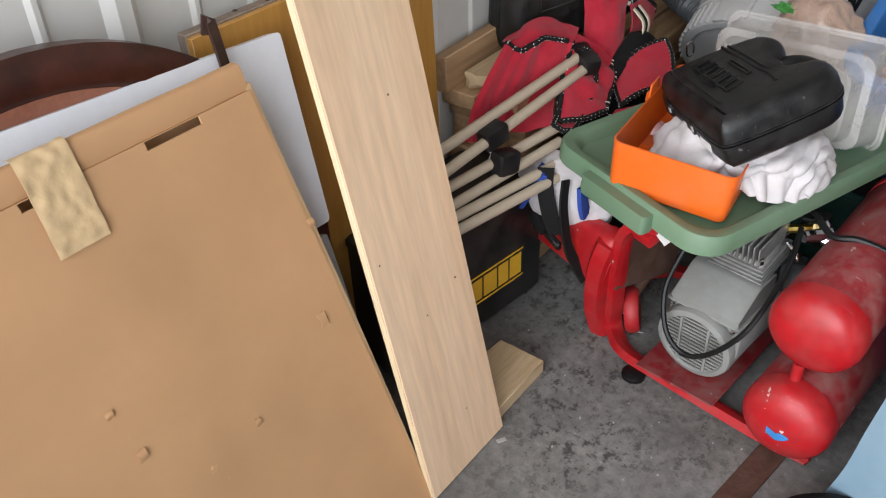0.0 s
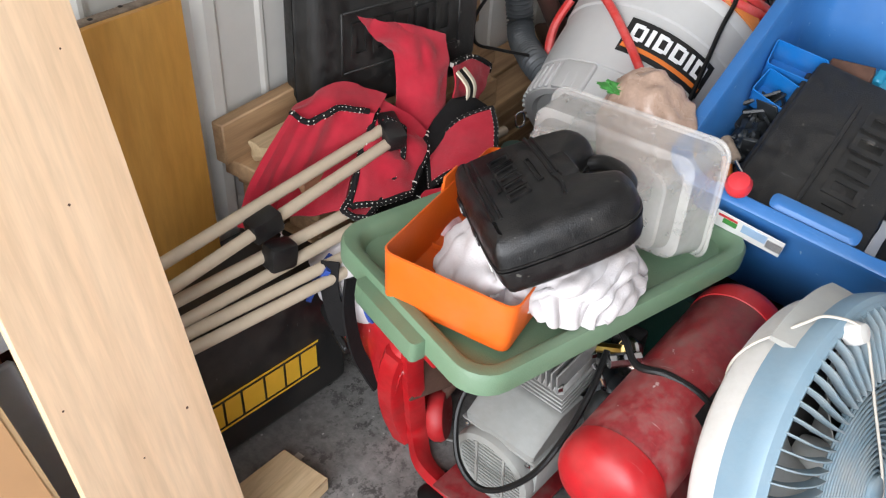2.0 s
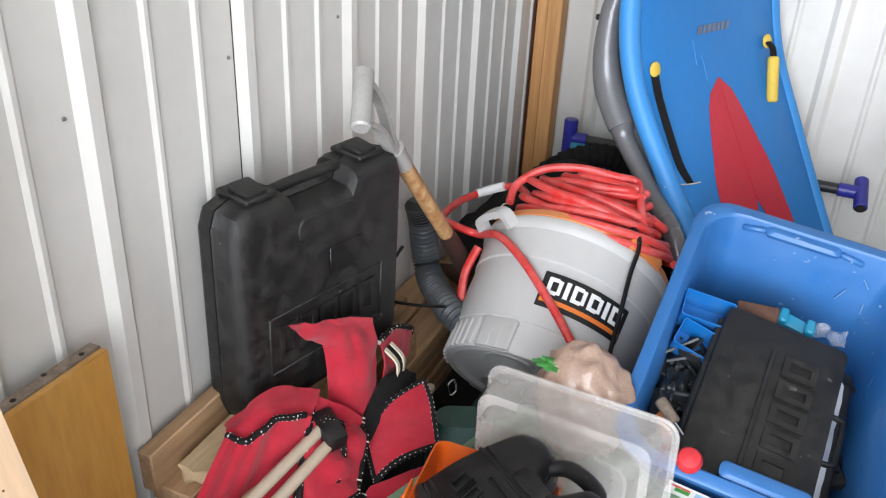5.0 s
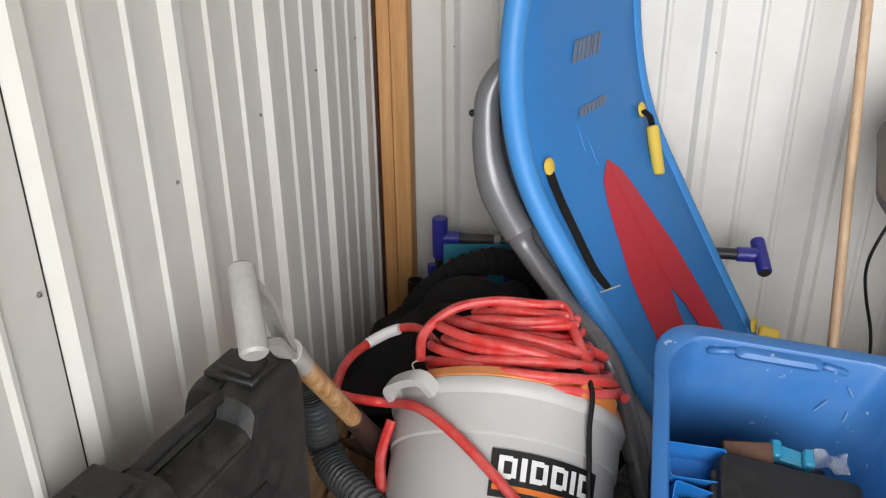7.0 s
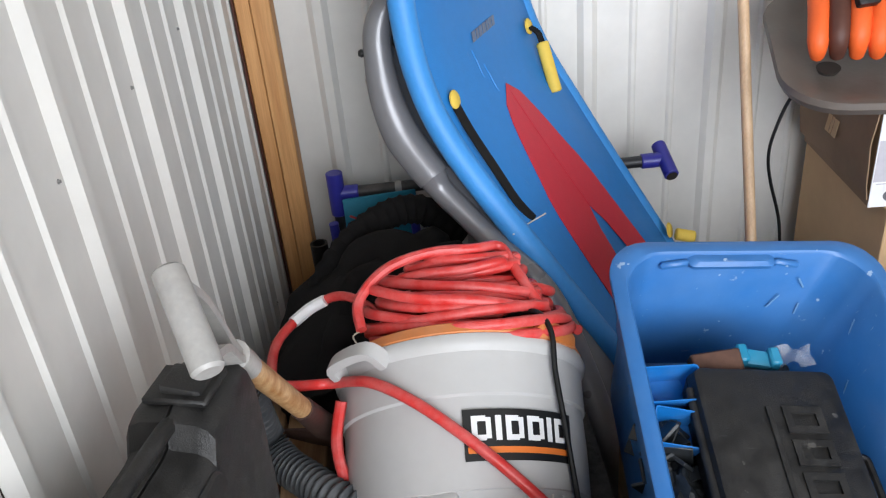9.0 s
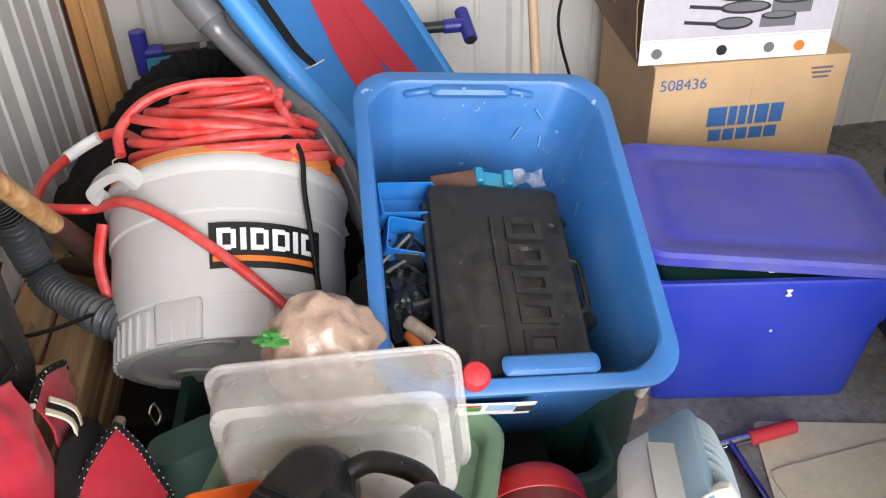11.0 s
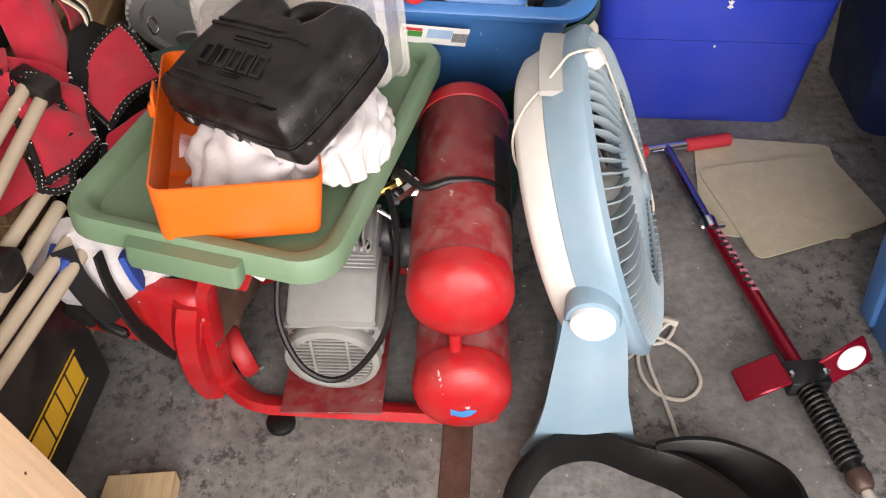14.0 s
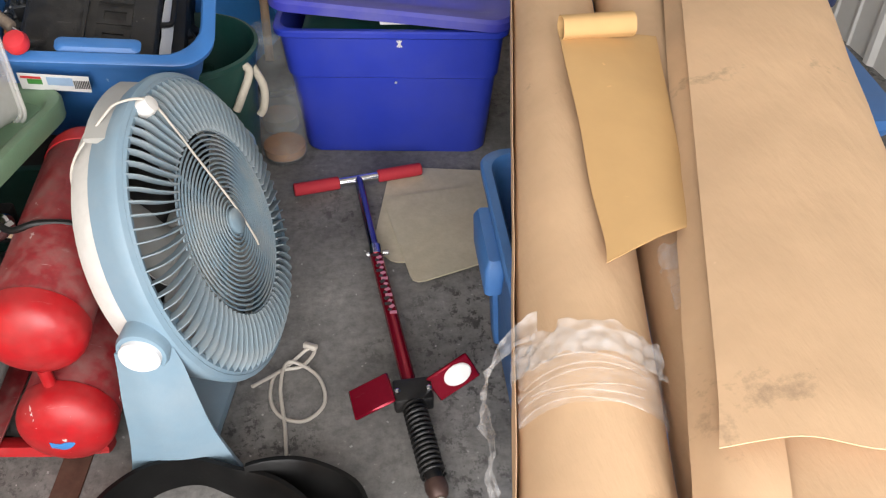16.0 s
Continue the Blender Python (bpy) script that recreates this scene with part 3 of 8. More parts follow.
def wall_screws():
    spots = []
    for k in range(-1, 5):
        for z in (0.28, 1.156, 1.95):
            spots.append((-1.0735, 1.722 + 0.358 * k - 0.046, z, "x"))
    for k in range(0, 6):
        for z in (1.09, 1.93):
            spots.append((-0.856 + 0.363 * k + 0.01, 3.352, z, "y"))
    proto = None
    for x, y, z, ax in spots:
        if proto is None:
            proto = mesh_of("screw", lathe([(0.0036, 0), (0.0036, 0.001), (0.0026, 0.0014), (0.0024, 0.0035), (0.001, 0.004)], 8), SCREW)
        ob = new("screw", proto)
        ob.parent = wall_left if ax == "x" else wall_back
        ob.matrix_basis = Matrix.Translation((x, y, z)) @ (pose(0, 0, 0, 0, 90, 0) if ax == "x" else pose(0, 0, 0, 90, 0, 0))


wall_screws()
lap = new("panel_lap", mesh_of("panel_lap", span(-1.0742, -1.0730, 1.6905, 1.6922, 0, H, 0), GAP_SHADE, 0))
lap.parent = wall_left

post = thing("corner_post", (-1.02, 3.31, 0), "doubled pine studs standing in the corner of the steel walls", "post", kind="structure")
part("stud", span(-1.058, -1.018, 3.285, 3.372, 0, H, 0.003), STUD, post)
part("bark_edge", span(-1.066, -1.0585, 3.279, 3.330, 0, H, 0.002), MAHOGANY, post, "dark bark edge")
part("stud", span(-1.0165, -0.966, 3.272, 3.345, 0, H, 0.003), STUD, post)


# ---- boards leaning by the left wall ----
def leaning_frame(foot, top, along_dir):
    """x runs along the board's foot, y up its slope, z out of its face."""
    return frame_of(foot, along_dir, Vector(top) - Vector(foot))


def cardboard_sheet():
    t = thing("flattened_carton", (-0.645, 0.4, 0), "flattened brown cardboard carton with taped top flap, leaning on boards", "carton")
    m = leaning_frame((-0.642, 0.768, 0.002), (-0.904, 0.735, 0.819), (0, 1, 0))
    m = m @ Matrix(((1, -0.075, 0, 0), (0, 1, 0, 0), (0, 0, 1, 0), (0, 0, 0, 1)))
    L, D = 1.05, 0.845
    # x from -L to 0, y up to the fold; slots just under it
    cells_x = [-L, -0.358, -0.272, -0.182, -0.093, 0.0]
    bm = bmesh.new()
    fold = 0.8215
    for i in range(len(cells_x) - 1):
        x0, x1 = cells_x[i], cells_x[i + 1]
        for y0, y1, slot in ((0.0, fold - 0.013, 0), (fold - 0.013, fold - 0.001, i in (1, 3)), (fold - 0.001, fold, 0)):
            if slot:
                continue
            b = bmesh.new()
            bmesh.ops.create_grid(b, x_segments=4, y_segments=14 if y1 - y0 > 0.1 else 1, size=0.5)
            b.transform(Matrix.Translation(((x0 + x1) / 2, (y0 + y1) / 2, 0)) @ Matrix.Diagonal((x1 - x0, y1 - y0, 1, 1)))
            for v in b.verts:
                v.co.z = 0.004 * noise.noise(v.co * 5) * min(1, max(0, v.co.y) * 6) + 0.002 * noise.noise(v.co * 17) * (1 if v.co.y < fold - 0.03 else 0)
            bm = join(bm, b)
    bmesh.ops.remove_doubles(bm, verts=bm.verts[:], dist=0.0005)
    bmesh.ops.solidify(bm, geom=bm.faces[:], thickness=-0.004)
    bm.transform(m)
    part("front_panel", bm, CARDBOARD, t)
    flap, _ = grid_surface([[V3(x, fold + dy, dz) for x in (-L, -0.6, -0.3, 0.0)] for dy, dz in ((0.0005, 0), (0.018, 0.003), (0.037, 0.002), (0.042, -0.010))], 6, 4, 0.0015, 22, 0.004, 3)
    flap.transform(m)
    part("top_flap", flap, CARDBOARD, t)
    part("back_panel", box(L, D - 0.02, 0.004, 0, m @ Matrix.Translation((-L / 2, D / 2 - 0.01, -0.03))), CARDBOARD, t)
    edge = tube([(0.0, 0.005, -0.013), (0.002, 0.3, -0.012), (0.004, 0.55, -0.014), (0.0, 0.72, -0.012), (0.002, 0.83, -0.014)], 0.01, 8, 5, flat=(0.012, 0.03))
    edge.transform(m)
    part("side_edge", edge, CARD_EDGE, t, "torn pale cardboard edge")
    tape, _ = grid_surface([[V3(x - s * 0.010, 0.8665 - s * 0.128, z) for x in (-0.340, -0.305, -0.270)] for s, z in ((0.0, -0.014), (0.02, 0.004), (0.35, 0.0075), (0.7, 0.0075), (1, 0.0075))], 14, 16, 0.0022, 70, 0.0006, 8)
    tape.transform(m)
    rnd = random.Random(21)
    for x, y, sz in ((q[0], q[1], q[2] * 0.6) for q in ((-0.053, 0.45, 0.034), (-0.229, 0.377, 0.020), (-0.394, 0.453, 0.026), (-0.401, 0.529, 0.018), (0.0, 0.60, 0.022))):
        tear, _ = grid_surface([[V3(x + sz * 0.45 * (i - 1) + sz * rnd.uniform(-0.12, 0.12), y + sz * (0.55 - 0.55 * j) + sz * rnd.uniform(-0.1, 0.1), 0.0055 + (0.002 if j == 1 else 0)) for i in range(3)] for j in range(3)], 4, 4, 0.0012, 90, 0.0005, y)
        tear.transform(m)
        part("torn_flap", tear, CARDBOARD, t, "small torn paper flap")
    part("tape_patch", tape, TAPE, t, "wrinkled tan tape strip")
    return t


cardboard_sheet()


def ply_plank():
    m = leaning_frame((-0.629, 0.987, 0.004), (-0.966, 1.040, 1.44), (0, 1, 0))
    t = thing("plywood_plank", (0, 0, 0), "pale birch plywood plank leaning against the steel wall", "plank", m=m)
    w, L, th = 0.222, 1.62, 0.017
    part("face_veneer", box(w - 0.001, L, 0.003, 0.0006, Matrix.Translation((-w / 2, L / 2, -0.0015))), PLY, t, local=True)
    part("core", box(w, L - 0.001, th - 0.004, 0.0008, Matrix.Translation((-w / 2, L / 2, -0.0035 - (th - 0.004) / 2))), PLY_EDGE, t, "pale layered plywood edge", local=True)
    rnd = random.Random(31)
    for i in range(9):
        y, r = rnd.uniform(0.1, 1.3), rnd.uniform(0.0012, 0.0026)
        part("nick", lathe([(r, 0.0), (r * 1.1, 0.0004), (0.0002, 0.0006)], 7, Matrix.Translation((-rnd.uniform(0.01, 0.21), y, 0.0))), RUST, t, "small dark nick", local=True)
    return t


ply_plank()


def white_panel():
    t = thing("white_shelf_panel", (-0.86, 0.5, 0), "white laminate panel leaning behind the carton", "panel")
    m = leaning_frame((-0.868, 0.803, 0.506), (-0.967, 0.84, 0.806), (0, 1, 0))
    b = rr_loft([(0.80, 0.313, -0.010, 0.008), (0.80, 0.313, 0.010, 0.008)], 0.008)
    b.transform(m @ Matrix(((1, 0.105, 0, 0), (-0.055, 1, 0, 0.004), (0, 0, 1, 0), (0, 0, 0, 1))) @ Matrix.Translation((-0.392, 0.157, -0.012)))
    part("panel", b, WHITE_PANEL, t)
    b = box(0.78, 0.55, 0.018, 0.004, leaning_frame((-0.72, 0.80, 0.006), (-0.866, 0.805, 0.495), (0, 1, 0)) @ Matrix.Translation((-0.39, 0.253, -0.012)) @ Matrix.Diagonal((1, 0.92, 1, 1)))
    g = thing("grey_board", (-0.72, 0.5, 0), "dull grey board standing on the floor behind the carton", "board")
    part("board", b, GREY_PANEL, g)


white_panel()


def gold_panel():
    t = thing("varnished_plywood_panel", (-1.0, 1.0, 0), "amber varnished plywood panel with a weathered grey top edge", "panel")
    m = leaning_frame((-0.985, 1.272, 0.003), (-1.012, 1.268, 0.83), (0, 1, 0))
    part("face", box(0.56, 0.826, 0.012, 0.001, m @ Matrix.Translation((-0.28, 0.413, -0.006))), GOLD_PLY, t)
    part("top_rail", box(0.56, 0.829, 0.022, 0.002, m @ Matrix.Translation((-0.28, 0.4145, -0.0235))), WEATHERED, t, "grey weathered wooden rail")
    for i in range(9):
        x, z = -0.03 - 0.06 * i, -0.02 - 0.009 * (i % 2)
        # Thin dark discs paint the shade of the nail holes.
        part("nail_hole", lathe([(0.004, 0), (0.0042, 0.0015), (0.001, 0.0018)], 7, m @ Matrix.Translation((x, 0.8285, z)) @ pose(0, 0, 0, -90, 0, 0)), GAP_SHADE, t)
    s = thing("thin_steel_bar", (-0.95, 0.75, 0), "thin brown steel bar leaning between the boards", "bar")
    part("bar", tube([(-0.90, 0.77, 0.0), (-0.958, 0.722, 0.80), (-0.968, 0.708, 0.848)], 0.01, 8, 4, flat=(0.016, 0.006)), SHOVEL_STEEL, s)


gold_panel()


def round_table_top():
    t = thing("round_tabletop", (-1.0, 0.42, 0), "dark mahogany round tabletop on edge, pale underside outward", "tabletop")
    m = frame_of((-0.965, 0.42, 0.455), (0, 1, 0), (-0.10, 0, 1)) 
    R = 0.452
    part("rim", lathe([(R - 0.060, -0.012), (R - 0.02, -0.014), (R, -0.008), (R, 0.02), (R - 0.012, 0.028), (R - 0.048, 0.028), (R - 0.060, 0.018)], 72, m, False), MAHOGANY, t)
    part("inner_ring", lathe([(R - 0.085, 0.012), (R - 0.070, 0.019), (R - 0.059, 0.02), (R - 0.059, -0.01), (R - 0.085, -0.01)], 72, m, False), RED_WOOD, t, "reddish inner wooden ring")
    part("underside", lathe([(0.001, 0.011), (R - 0.078, 0.011), (R - 0.078, -0.012), (0.001, -0.012)], 64, m), UNDERSIDE, t, "pale unpainted underside")
    for a in (70, 95, 120, 40):
        q = Vector((math.cos(radians(a)), math.sin(radians(a)), 0)) * (R - 0.10)
        part("screw", lathe([(0.006, 0.0105), (0.006, 0.013), (0.002, 0.0145)], 9, m @ Matrix.Translation(q)), SCREW, t)


round_table_top()

# ---- wood on the floor and along the wall ----
t = thing("wood_block", (-0.70, 1.08, 0), "short pine offcut lying on the concrete floor", "wood block")
bm = skin([[V3(*p) for p in ((-0.648, 1.168, z), (-0.760, 1.168, z), (-0.775, 0.99, z), (-0.647, 0.985, z))] for z in (0.0, 0.034)])
bmesh.ops.bevel(bm, geom=bm.edges[:], offset=0.002, segments=1, affect="EDGES")
part("block", bm, BLOCK, t)


def lumber_stack():
    t = thing("lumber_stack", (-0.97, 2.0, 0), "stack of two-by-four framing lumber along the steel wall", "lumber")
    rnd = random.Random(4)
    me = mesh_of("board", box(0.087, 1.0, 0.036, 0.003), LUMBER)
    for layer in range(13):
        for c in range(2):
            L = (1.15 if layer < 10 else (0.80, 0.62)[c]) + rnd.uniform(-0.06, 0.12)
            ob = new("board", me)
            ob.parent = t
            y0 = 1.385 + rnd.uniform(-0.012, 0.03) - (0.03 if layer == 12 and c == 0 else 0)
            ob.matrix_basis = WORLD[t].inverted() @ Matrix.Translation((-1.010 + c * 0.091 + rnd.uniform(-0.004, 0.004), y0 + L / 2, 0.019 + layer * 0.0375)) @ pose(0, 0, 0, 0, 0, rnd.uniform(-0.5, 0.5)) @ Matrix.Diagonal((1, L, 1, 1))
    for x, z in ((-0.925, 0.41), (-0.925, 0.335), (-0.935, 0.37)):
        b = box(0.022, 0.0012, 0.03, 0, Matrix.Translation((x, 1.366, z)) @ pose(0, 0, 0, 0, 20, 0))
        part("price_sticker", b, PAPER, t, "small white barcode sticker")
    o = thing("pale_offcut", (-0.93, 1.62, 0.49), "pale split pine offcut lying on top of the lumber", "wood block")
    b = box(0.085, 0.42, 0.036, 0.002)
    bmesh.ops.subdivide_edges(b, edges=b.edges[:], cuts=4, use_grid_fill=True)
    for v in b.verts:
        if v.co.y < -0.16:
            v.co.y += 0.03 * noise.noise(v.co * 40)
    b.transform(Matrix.Translation((-0.972, 1.590, 0.5075)) @ pose(0, 0, 0, 0, 0, 1.5))
    part("offcut", b, BLOCK, o)
    s = thing("cedar_board", (-1.03, 1.5, 0), "loose brown board on top of the lumber against the wall", "board")
    part("board", box(0.03, 0.85, 0.085, 0.003, Matrix.Translation((-1.042, 1.76, 0.535)) @ pose(0, 0, 0, 1.5, 0, 0)), LUMBER, s)
    part("offcut", box(0.022, 0.16, 0.11, 0.003, Matrix.Translation((-1.040, 2.10, 0.60)) @ pose(0, 0, 0, -12, 0, 0)), LUMBER, s)


lumber_stack()


# ---- black tool cases ----
def upright_tool_case():
    """A blow-moulded case standing on edge: x across, y up to the handle, z out of its face."""
    t = thing("tool_case", (-0.95, 1.72, 0.53), "dusty black moulded tool case standing on lumber against the wall", "tool case")
    m = frame_of((-0.9645, 1.725, 0.735), (0.235, 0.972, 0), (0.02, 0, 1)) @ Matrix.Translation((0, 0, -0.052))
    w, h, d = 0.428, 0.446, 0.112

    def outline(grow, z, notch=1.0):
        a, b, c = w / 2 + grow, h / 2 + grow, 0.045
        low = b - 0.040 * notch
        pts = [(-a + c, -b), (a - c, -b), (a - 0.012, -b + 0.012), (a, -b + c), (a, b - c), (a - 0.012, b - 0.012), (a - c, b), (0.095, b), (0.078, b - 0.006), (0.066, low + 0.004), (0.050, low), (-0.055, low), (-0.071, low + 0.004), (-0.083, b - 0.006), (-0.10, b), (-a + c, b), (-a + 0.012, b - 0.012), (-a, b - c), (-a, -b + c), (-a + 0.012, -b + 0.012)]
        return [V3(x, y, z) for x, y in pts]
    lid = skin([outline(0.003, d * 0.515), outline(0, d * 0.55), outline(-0.002, d * 0.80), outline(-0.008, d * 0.92), outline(-0.020, d * 0.985), outline(-0.034, d)])
    lid.transform(m)
    shell = part("lid", lid, BLACK_CASE, t)
    base = skin([outline(0.003, d * 0.485), outline(0, d * 0.45), outline(-0.002, d * 0.2), outline(-0.010, d * 0.06), outline(-0.026, 0)])
    base.transform(m)
    part("base", base, BLACK_CASE, t)
    grip = tube([(-0.098, h / 2 - 0.016, d * 0.5), (-0.06, h / 2 - 0.010, d * 0.5), (0.06, h / 2 - 0.010, d * 0.5), (0.092, h / 2 - 0.016, d * 0.5)], 0.0105, 10, 4)
    grip.transform(m)
    part("handle", grip, BLACK_CASE, t)
    for x in (-0.138, 0.132):
        part("latch_seat", box(0.066, 0.010, 0.080, 0.003, m @ Matrix.Translation((x, h / 2 + 0.003, d * 0.50))), BLACK_CASE, t)
        part("latch", box(0.046, 0.014, 0.052, 0.005, m @ Matrix.Translation((x, h / 2 + 0.010, d * 0.54)) @ pose(0, 0, 0, 8, 0, 0), 2), BLACK_CASE, t)
    scoop = rr_loft([(0.15, 0.052, 0.0, 0.02), (0.142, 0.045, 0.004, 0.018)], 0.02, 4)
    scoop.transform(m @ Matrix.Translation((0.0, h / 2 - 0.082, d - 0.002)))
    part("grip_panel", scoop, BLACK_CASE, shell)
    part("label_panel", box(0.085, 0.058, 0.004, 0.0015, m @ Matrix.Translation((0.045, 0.055, d + 0.001))), BLACK_GLOSS, shell, "smooth black label panel")
    for y in (-0.005, -0.125):
        part("rib", box(0.29, 0.006, 0.005, 0.002, m @ Matrix.Translation((0.0, y, d + 0.001))), BLACK_CASE, shell)
    for x in (-0.147, 0.147):
        part("rib", box(0.006, 0.126, 0.005, 0.002, m @ Matrix.Translation((x, -0.065, d + 0.001))), BLACK_CASE, shell)
    mark_row("embossed_block", m @ Matrix.Translation((0.0, -0.062, d + 0.0015)), [0.042, 0.040, 0.044, 0.042, 0.044], 0.072, BLACK_CASE, shell, 0.010, 0.0, 0.006, 0.24)


upright_tool_case()


def toolbox():
    t = thing("toolbox", (-0.92, 1.18, 0), "black steel toolbox with yellow lettering on the floor", "toolbox")
    m = frame_of((-0.803, 1.40, 0.0), (0.13, 0.99, 0), (-0.02, 0, 1))
    L, hh, dd = 0.46, 0.335, 0.20
    body = rr_loft([(L - 0.02, dd - 0.02, 0.012, 0.012), (L, dd, 0.03, 0.012), (L, dd, hh - 0.02, 0.012), (L + 0.008, dd + 0.008, hh - 0.018, 0.012), (L + 0.008, dd + 0.008, hh - 0.004, 0.012), (L - 0.01, dd - 0.01, hh, 0.012)], 0.012)
    body.transform(m @ Matrix.Translation((-L / 2, 0, -dd / 2)) @ pose(0, 0, 0, -90, 0, 0))
    part("body", body, STEEL_AND_SHADE, t)
    for sx in (-0.03, -L + 0.03):
        for sz in (-0.03, -dd + 0.03):
            part("foot", lathe([(0.014, 0), (0.014, 0.013)], 10, m @ Matrix.Translation((sx, 0, sz)) @ pose(0, 0, 0, -90, 0, 0)), BLACK_RUBBER, t)
    f = m @ Matrix.Translation((-0.205, 0.128, 0.0012))
    mark_row("letter_block", f, [0.036, 0.034, 0.046, 0.042, 0.032, 0.038], 0.056, YELLOW_INK, t, 0.006, 0.0, 0.0012, 0.6, "yellow printed block")
    for dy in (0.037, -0.037):
        part("print_line", box(0.27, 0.004, 0.0012, 0, f @ Matrix.Translation((0, dy, 0))), YELLOW_INK, t)


toolbox()


# ---- folded camp chairs ----
def piping(edge, t, lo, hi, off=(0, 0, 0)):
    """Black binding with white stitches along a stretch of a sheet's edge."""
    k = len(edge)
    pts = [edge[i % k] + Vector(off) for i in range(int(lo * k), int(hi * k) + 1)]
    part("binding", tube(pts[::2] if len(pts) > 8 else pts, 0.0060, 8, 2), BLACK_CLOTH, t, "black binding tape")
    dots, acc = [], 0.0
    for a, b in zip(pts, pts[1:]):
        d = (b - a).length
        acc += d
        if acc > 0.0068:
            acc = 0.0
            dots.append(box(0.0090, 0.0090, 0.0026, 0, along(a, b)))
    if dots:
        part("stitching", join(*dots), WHITE_STITCH, t, "white stitch dots")


def camp_chairs():
    t = thing("folded_camp_chair", (-0.82, 1.5, 0.0), "folded crimson canvas camp chair with beige tubes, lying over the toolbox", "camp chair", "folded camp chairs")
    # seat cloth hanging under the tubes
    a, ea = grid_surface([
        [V3(-0.922, 1.406, 0.600), V3(-0.897, 1.425, 0.584), V3(-0.877, 1.48, 0.596), V3(-0.845, 1.545, 0.572)],
        [V3(-0.922, 1.34, 0.550), V3(-0.905, 1.385, 0.535), V3(-0.885, 1.45, 0.540), V3(-0.845, 1.525, 0.520)],
        [V3(-0.925, 1.29, 0.495), V3(-0.910, 1.335, 0.475), V3(-0.885, 1.405, 0.480), V3(-0.835, 1.47, 0.478)],
        [V3(-0.915, 1.25, 0.440), V3(-0.895, 1.29, 0.430), V3(-0.855, 1.345, 0.440), V3(-0.792, 1.395, 0.455)]], 10, 10, 0.014, 21, 0.003, 1, True, 0.16)
    cl = part("seat_cloth", a, RED_CLOTH, t)
    piping(ea, cl, 0.0, 0.245)
    fold, _ = grid_surface([
        [V3(-0.955, 1.44, 0.585), V3(-0.925, 1.50, 0.617), V3(-0.905, 1.555, 0.612), V3(-0.868, 1.61, 0.575)],
        [V3(-0.935, 1.42, 0.598), V3(-0.905, 1.46, 0.603), V3(-0.885, 1.51, 0.602), V3(-0.850, 1.565, 0.572)],
        [V3(-0.924, 1.41, 0.592), V3(-0.899, 1.43, 0.578), V3(-0.879, 1.485, 0.588), V3(-0.847, 1.55, 0.562)]], 8, 5, 0.008, 18, 0.003, 21, True)
    part("back_cloth", fold, RED_CLOTH, t)
    pocket, ep = grid_surface([
        [V3(-0.838, 1.56, 0.555), V3(-0.826, 1.575, 0.545), V3(-0.812, 1.59, 0.53)],
        [V3(-0.832, 1.535, 0.505), V3(-0.815, 1.55, 0.49), V3(-0.79, 1.555, 0.48)],
        [V3(-0.812, 1.46, 0.475), V3(-0.795, 1.475, 0.462), V3(-0.770, 1.48, 0.455)],
        [V3(-0.790, 1.382, 0.460), V3(-0.772, 1.392, 0.446), V3(-0.752, 1.405, 0.446)]], 6, 8, 0.005, 22, 0.003, 31)
    cl = part("pocket_cloth", pocket, RED_CLOTH, t, "crimson canvas edge strip")
    piping(ep, cl, 0.0, 0.995, (0.004, 0, 0.003))
    b, eb = grid_surface([
        [V3(-0.862, 1.60, 0.575), V3(-0.83, 1.63, 0.535), V3(-0.80, 1.66, 0.50)],
        [V3(-0.83, 1.50, 0.53), V3(-0.79, 1.55, 0.50), V3(-0.765, 1.60, 0.47)],
        [V3(-0.78, 1.40, 0.47), V3(-0.752, 1.45, 0.46), V3(-0.735, 1.52, 0.455)]], 7, 7, 0.012, 16, 0.003, 4, True)
    cl = part("side_cloth", b, RED_CLOTH, t)
    piping(eb, cl, 0.25, 0.98)
    tubes = [
        ((-0.892, 1.03, 0.480), (-0.830, 1.575, 0.540)), ((-0.862, 1.02, 0.452), (-0.808, 1.545, 0.522)),
        ((-0.885, 1.03, 0.405), (-0.790, 1.41, 0.445)), ((-0.860, 1.03, 0.380), (-0.775, 1.40, 0.420)),
        ((-0.845, 1.03, 0.368), (-0.740, 1.40, 0.398)), ((-0.825, 1.03, 0.352), (-0.722, 1.39, 0.382))]
    for p, q in tubes:
        part("tube", rod(p, q, 0.0112, 12, None, 0.002), BEIGE_TUBE, t)
    part("hub", box(0.038, 0.06, 0.042, 0.007, Matrix.Translation((-0.842, 1.245, 0.482)) @ pose(0, 0, 0, 10, 0, -10), 2), BLACK_GLOSS, t, "black plastic joint")
    part("hub", box(0.042, 0.055, 0.050, 0.009, Matrix.Translation((-0.815, 1.25, 0.428)) @ pose(0, 0, 0, -8, 0, -12), 2), BLACK_GLOSS, t, "black plastic joint")
    part("hub", box(0.075, 0.042, 0.038, 0.007, Matrix.Translation((-0.822, 1.565, 0.533)) @ pose(0, 0, 0, 0, 14, -30), 2), BLACK_GLOSS, t, "black plastic joint")
    tag, _ = grid_surface([[V3(-0.752, 1.40, 0.455), V3(-0.742, 1.425, 0.45)], [V3(-0.745, 1.39, 0.41), V3(-0.735, 1.415, 0.405)], [V3(-0.748, 1.375, 0.365), V3(-0.735, 1.40, 0.36)]], 3, 4, 0.003, 40, 0.0008, 2)
    part("care_tag", tag, PAPER, t, "white care label")

